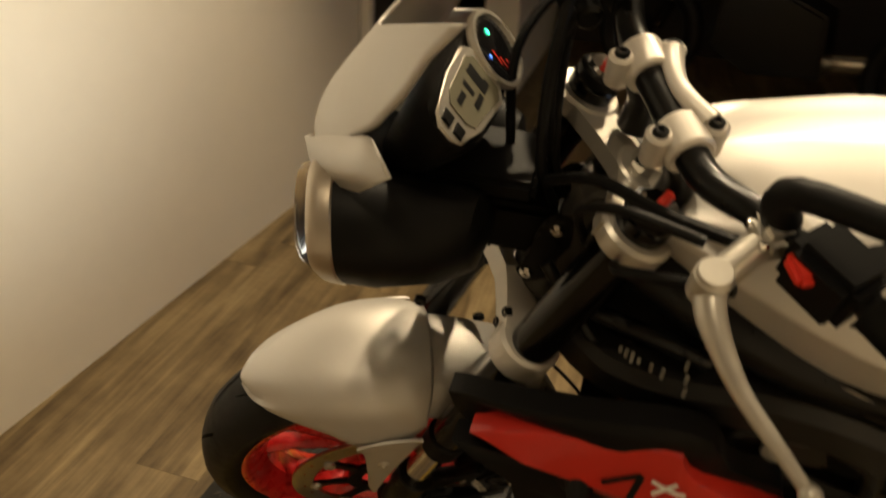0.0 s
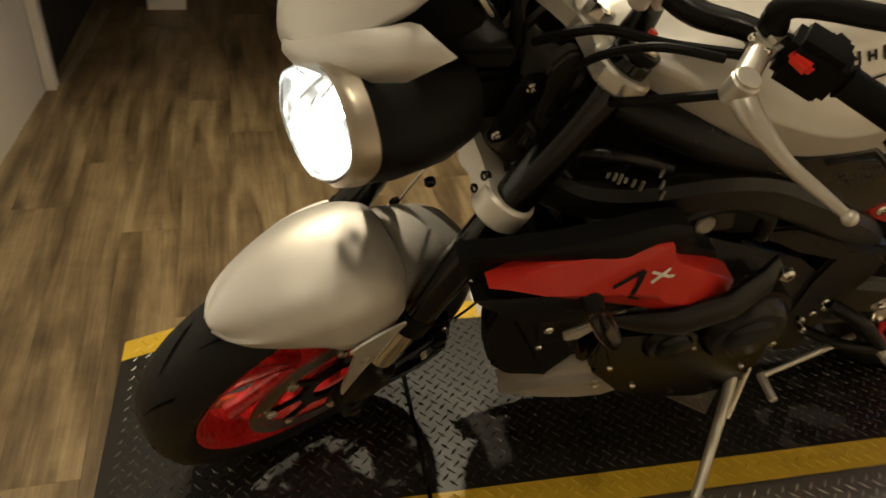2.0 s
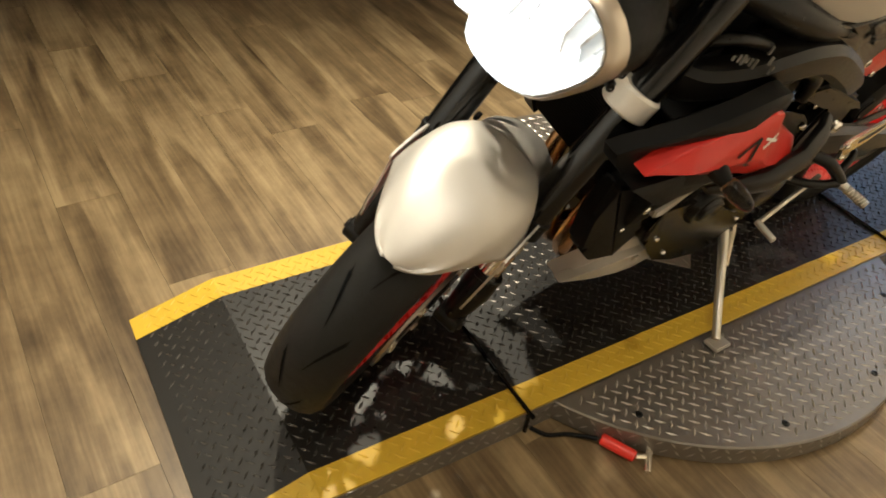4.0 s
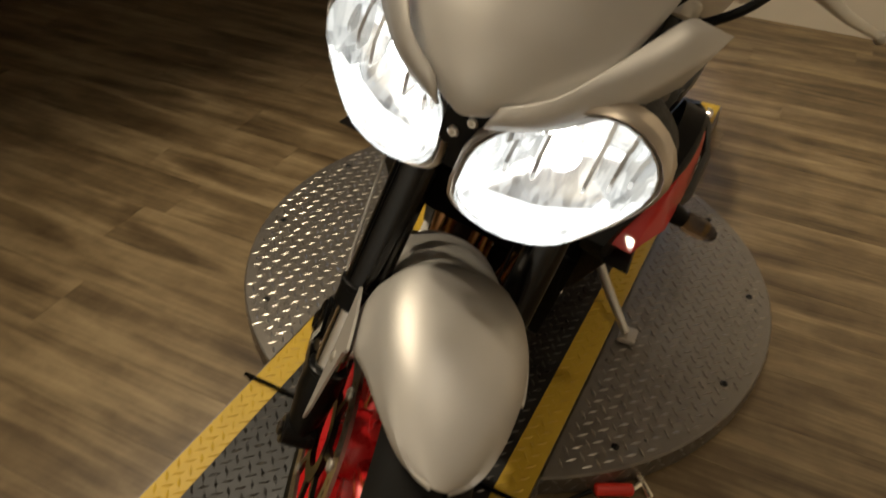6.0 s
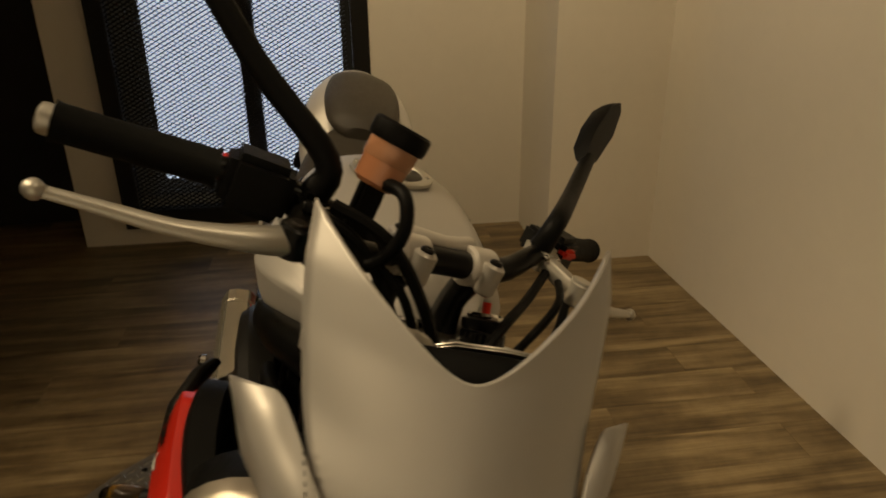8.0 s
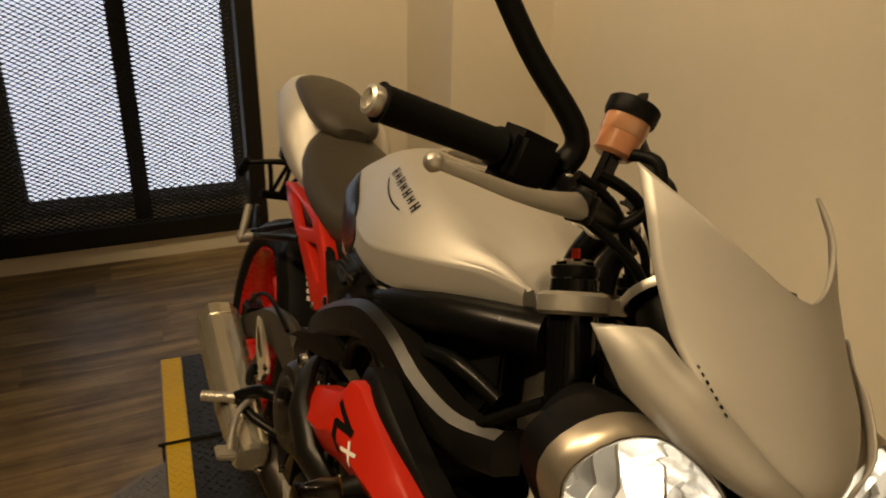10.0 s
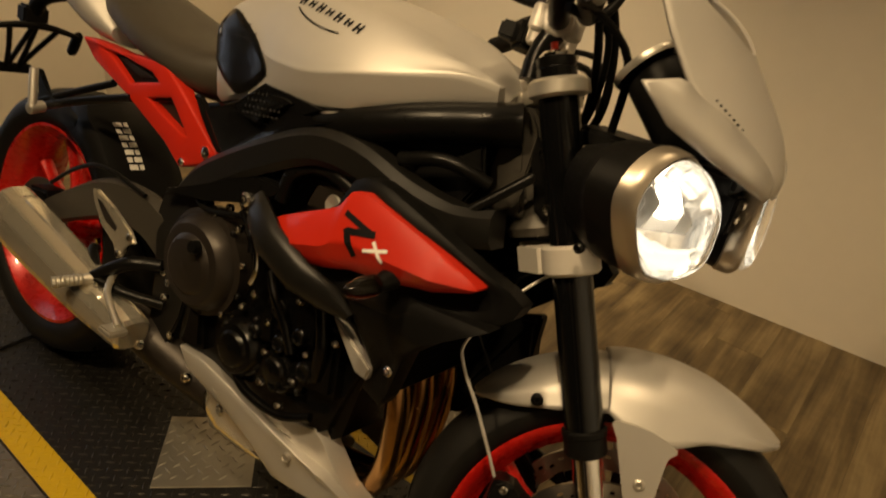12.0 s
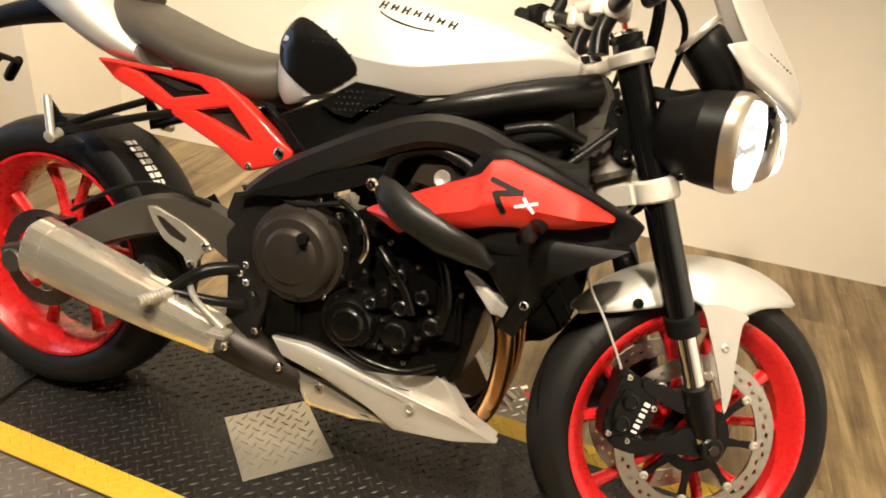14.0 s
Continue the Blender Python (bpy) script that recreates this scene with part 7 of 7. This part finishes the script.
tank_tree = BVHTree.FromPolygons([v.co[:] for v in tank.data.vertices], [p.vertices[:] for p in tank.data.polygons])
for s in (-1, 1):
    bm = bmesh.new()
    # seven broad letters as upright bars and a swoosh beneath, laid on the tank's shoulder
    a, b = Vector((0.041, 0, 0.976)), Vector((0.183, 0, 0.944))
    bars = []
    for k in range(7):
        f = k / 6.4
        wd = 0.0135
        h = 0.020 if k % 2 == 0 else 0.015
        c = a.lerp(b, f) + Vector((0.006, 0, -0.004))
        bars.append((c, wd, h, 0.0))
    quads = []
    d = (b - a).normalized()
    n = Vector((-d.z, 0, d.x))
    for c, wd, h, _ in bars:
        quads.append([c - d * wd / 2 - n * h / 2, c - d * wd / 6 - n * h / 2, c - d * wd / 6 + n * h / 2, c - d * wd / 2 + n * h / 2])
        quads.append([c + d * wd / 5 - n * h / 2, c + d * wd / 2 - n * h / 2, c + d * wd / 2 + n * h / 2, c + d * wd / 5 + n * h / 2])
        quads.append([c - d * wd / 2 - n * 0.002, c + d * wd / 2 - n * 0.002, c + d * wd / 2 + n * 0.002, c - d * wd / 2 + n * 0.002])
    for k in range(12):
        f0, f1 = 0.03 + 0.065 * k, 0.03 + 0.065 * (k + 1)
        p0, p1 = (a.lerp(b, f) + Vector((0.004, 0, 0)) - n * (0.018 + 0.018 * math.sin(math.pi * f) ** 0.7) for f in (f0, f1))
        quads.append([p0 - n * 0.0018, p1 - n * 0.0018, p1 + n * 0.0018, p0 + n * 0.0018])
    way = Vector((0, -s, -0.75)).normalized()
    for q in quads:
        vs = []
        for p in q:
            hit = tank_tree.ray_cast(Vector((p.x, s * 0.5, p.z + 0.375 - 0.13 * 0.75)), way)
            vs.append(bm.verts.new(hit[0] + hit[1] * 0.0012 if hit[0] is not None else (p.x, s * 0.14, p.z)))
        bm.faces.new(vs)
    part("maker_mark", bm, DECALBLACK, tank, "black maker's emblem reduced to bars", smooth=False)
    # dimpled grip pad let into the flank
    bm = bmesh.new()
    outline = [(p.x, p.z) for p in curve_points([(x, 0, z) for x, z in ((-0.144, 0.858), (-0.133, 0.889), (-0.113, 0.917), (-0.082, 0.915), (-0.024, 0.891), (0.017, 0.865), (0.028, 0.846), (0.015, 0.830), (-0.046, 0.792), (-0.078, 0.794), (-0.137, 0.829))], 3, True)]
    cx, cz = -0.058, 0.857

    def on_tank(x, z, lift):
        hit = tank_tree.ray_cast(Vector((x, s * 0.4, z)), Vector((0, -s, 0)))
        return hit[0] + hit[1] * lift
    skin(bm, [[on_tank(cx + (x - cx) * k, cz + (z - cz) * k, l) for x, z in outline] for k, l in ((1.0, -0.002), (0.99, 0.0025), (0.95, 0.0035), (0.75, 0.0035), (0.5, 0.0035), (0.2, 0.0035))])
    pad = part("grip_pad", bm, PANELBLACK, tank, "dimpled black tank grip pad")
    bm = bmesh.new()
    for i in range(17):
        for j in range(11):
            x, z = -0.130 + i * 0.0095 + (j % 2) * 0.0047, 0.808 + j * 0.0105
            inside = sum(1 for (x0, z0), (x1, z1) in zip(outline, outline[1:] + outline[:1]) if (z0 * 0.93 + cz * 0.07 > z) != (z1 * 0.93 + cz * 0.07 > z) and x < cx + ((x0 - cx) * 0.93) + (z - cz - (z0 - cz) * 0.93) / ((z1 - z0) * 0.93 + 1e-9) * ((x1 - x0) * 0.93))
            if inside % 2:
                o = on_tank(x, z, 0.0033)
                vs = [bm.verts.new(o + Vector((0.0034 * math.cos(t), 0, 0.002 * math.sin(t)))) for t in (0, math.pi / 2, math.pi, 3 * math.pi / 2)]
                top = bm.verts.new(o + Vector((0, s * 0.0018, 0)))
                for k in range(4):
                    bm.faces.new((vs[k], vs[(k + 1) % 4], top))
    tagged(part("pad_dimples", bm, SATINFRAME, pad), kind="stuff")
# label on the left frame beam, its writing as plain bars
bm = bmesh.new()
for k, (x, y, z) in enumerate(((0.386, 0.1385, 0.796), (0.380, 0.1435, 0.798), (0.374, 0.1465, 0.797), (0.367, 0.148, 0.796), (0.354, 0.148, 0.790), (0.342, 0.149, 0.785), (0.322, 0.148, 0.804), (0.320, 0.156, 0.792), (0.319, 0.163, 0.781))):
    h = 0.007 if k > 5 else 0.004 + 0.002 * (k % 3)
    box(bm, x - 0.0018, x + 0.0018, y - 0.002, y + 0.001, z - h, z + h)
tagged(part("warning_label", bm, material("label_grey", (0.16, 0.15, 0.13), 0.5), bike, "small grey label reduced to bars", smooth=False), kind="stuff")
# pale lip along the tank's lower edge
for s in (-1, 1):
    bm = bmesh.new()
    rows = []
    for k in range(15):
        x = 0.06 + 0.022 * k
        y = float(np.interp(x, [q[0] for q in TANK], [q[4] for q in TANK])) - 0.004
        z = float(np.interp(x, [q[0] for q in TANK], [q[5] for q in TANK])) - 0.006
        rows.append([(x, s * (y - 0.012), z - 0.005), (x, s * (y + 0.001), z - 0.005), (x, s * (y + 0.002), z - 0.001), (x, s * (y - 0.012), z + 0.002)])
    skin(bm, rows)
    part("tank_lip", bm, SILVER, tank, "thin pale lip under the tank")

# the wheelbase is a touch short: draw all that lies behind the tank's nose forward in proportion
for ob in bike.children_recursive:
    if ob.type == "MESH" and ob.matrix_local == Matrix.Identity(4) and (ob.parent is bike or ob.parent.matrix_local == Matrix.Identity(4) or ob.parent is rw):
        for v in ob.data.vertices:
            if v.co.x < 0.35:
                v.co.x = 0.35 - 0.972 * (0.35 - v.co.x)

# ---- a dark motorcycle parked in the unlit part of the room ----
other = thing("motorcycle", "dark blue motorcycle parked in the unlit part of the room", "motorcycle", Matrix.Translation((-0.25, -3.2, FLOOR_Z)) @ Matrix.Rotation(radians(-20), 4, "Z"))
DARKBLUE = material("dark_blue_paint", (0.02, 0.03, 0.09), 0.25, 0.2, grain=0.05, scale=60, coat=0.4)
for c in (Vector((0.70, 0, 0.30)), Vector((-0.70, 0, 0.30))):
    part("wheel", tyre_mesh(c, 0.30, 0.13, 48), RUBBER, other)
    part("rim", rim_mesh(c, 0.10), FRAMEBLACK, other)
part("engine", prism(bmesh.new(), [(-0.25, 0.25), (-0.2, 0.55), (0.1, 0.66), (0.3, 0.6), (0.32, 0.3), (0.1, 0.2)], -0.15, 0.15, "y", 0.02), ENGINE, other)
part("tank", body_loft([(-0.1, 0.10, 0.80, 0.66), (0.05, 0.15, 0.88, 0.68), (0.2, 0.15, 0.90, 0.72), (0.36, 0.07, 0.86, 0.78)]), DARKBLUE, other, "dark blue tank")
part("seat", body_loft([(-0.08, 0.09, 0.78, 0.70), (-0.3, 0.13, 0.76, 0.69), (-0.6, 0.11, 0.82, 0.74), (-0.8, 0.05, 0.86, 0.80)]), SEATVINYL, other)
for q in (-0.1, 0.1):
    part("fork_leg", rod(bmesh.new(), (0.70, q, 0.30), (0.45, q, 0.92), 0.026, 16), GLOSSBLACK, other)
part("handlebar", tube(bmesh.new(), [(0.28, -0.38, 0.98), (0.38, -0.2, 1.0), (0.42, 0, 0.95), (0.38, 0.2, 1.0), (0.28, 0.38, 0.98)], 0.014, 10, 4), CHROME, other)
part("headlamp", lathe(bmesh.new(), [(-0.08, 0.02), (-0.04, 0.07), (0.03, 0.085), (0.04, 0.07), (0.03, 1e-4)], (0.56, 0, 0.82), (1, 0, 0), 24, closed_profile=False), CHROME, other)
part("silencer", rod(bmesh.new(), (-0.1, -0.2, 0.25), (-0.75, -0.2, 0.34), 0.05, 20, 0.01), STEEL, other)

# ---- loose things on the floor ----
jack = thing("tie_down_handle", "red-handled tie-down strap ratchet lying on the floor", "ratchet")
bm = rod(bmesh.new(), (0.412, 0.388, FLOOR_Z + 0.016), (0.380, 0.452, FLOOR_Z + 0.014), 0.0125, 14, 0.003)
part("handle", bm, SWITCHRED, jack, "red rubber handle")
bm = rod(bmesh.new(), (0.380, 0.452, FLOOR_Z + 0.014), (0.360, 0.462, FLOOR_Z + 0.013), 0.006, 10, 0.001)
rod(bm, (0.318, 0.434, FLOOR_Z + 0.009), (0.380, 0.488, FLOOR_Z + 0.009), 0.0075, 10, 0.001)
part("hook", bm, STEEL, jack, "bare steel hook")
strap = thing("strap_cord", "black cord lying along the lift's edge", "cord")
part("cord", tube(bmesh.new(), [(0.515, 0.295, FLOOR_Z + 0.006), (0.495, 0.325, FLOOR_Z + 0.005), (0.455, 0.345, FLOOR_Z + 0.005), (0.415, 0.383, FLOOR_Z + 0.010)], 0.0045, 8, 6), PLASTIC, strap)

# ---- floor planks ----
random.seed(3)
WID, GAP, PLANK_LEN, Y_LOW, Y_HIGH = 0.152, 0.0007, 1.22, -4.3, 1.78
shapes = {}


def plank_mesh(length):
    key = round(length, 2)
    if key not in shapes:
        bm = box(bmesh.new(), GAP / 2, WID - GAP / 2, GAP / 2, key - GAP / 2, -0.008, 0.0)
        bmesh.ops.recalc_face_normals(bm, faces=bm.faces)
        shapes[key] = bpy.data.meshes.new("plank")
        bm.to_mesh(shapes[key])
        bm.free()
        shapes[key].materials.append(OAK)
    return shapes[key]


for i in range(32):
    x = -2.95 + i * WID
    y = Y_LOW
    ln = round(0.2 + random.random() * 1.0, 2)
    while y < Y_HIGH - 0.02:
        ln = round(min(ln, Y_HIGH - y), 2)
        ob = new("plank", plank_mesh(ln))
        ob.parent = floor
        ob.location = (x, y, FLOOR_Z)
        y += ln
        ln = PLANK_LEN
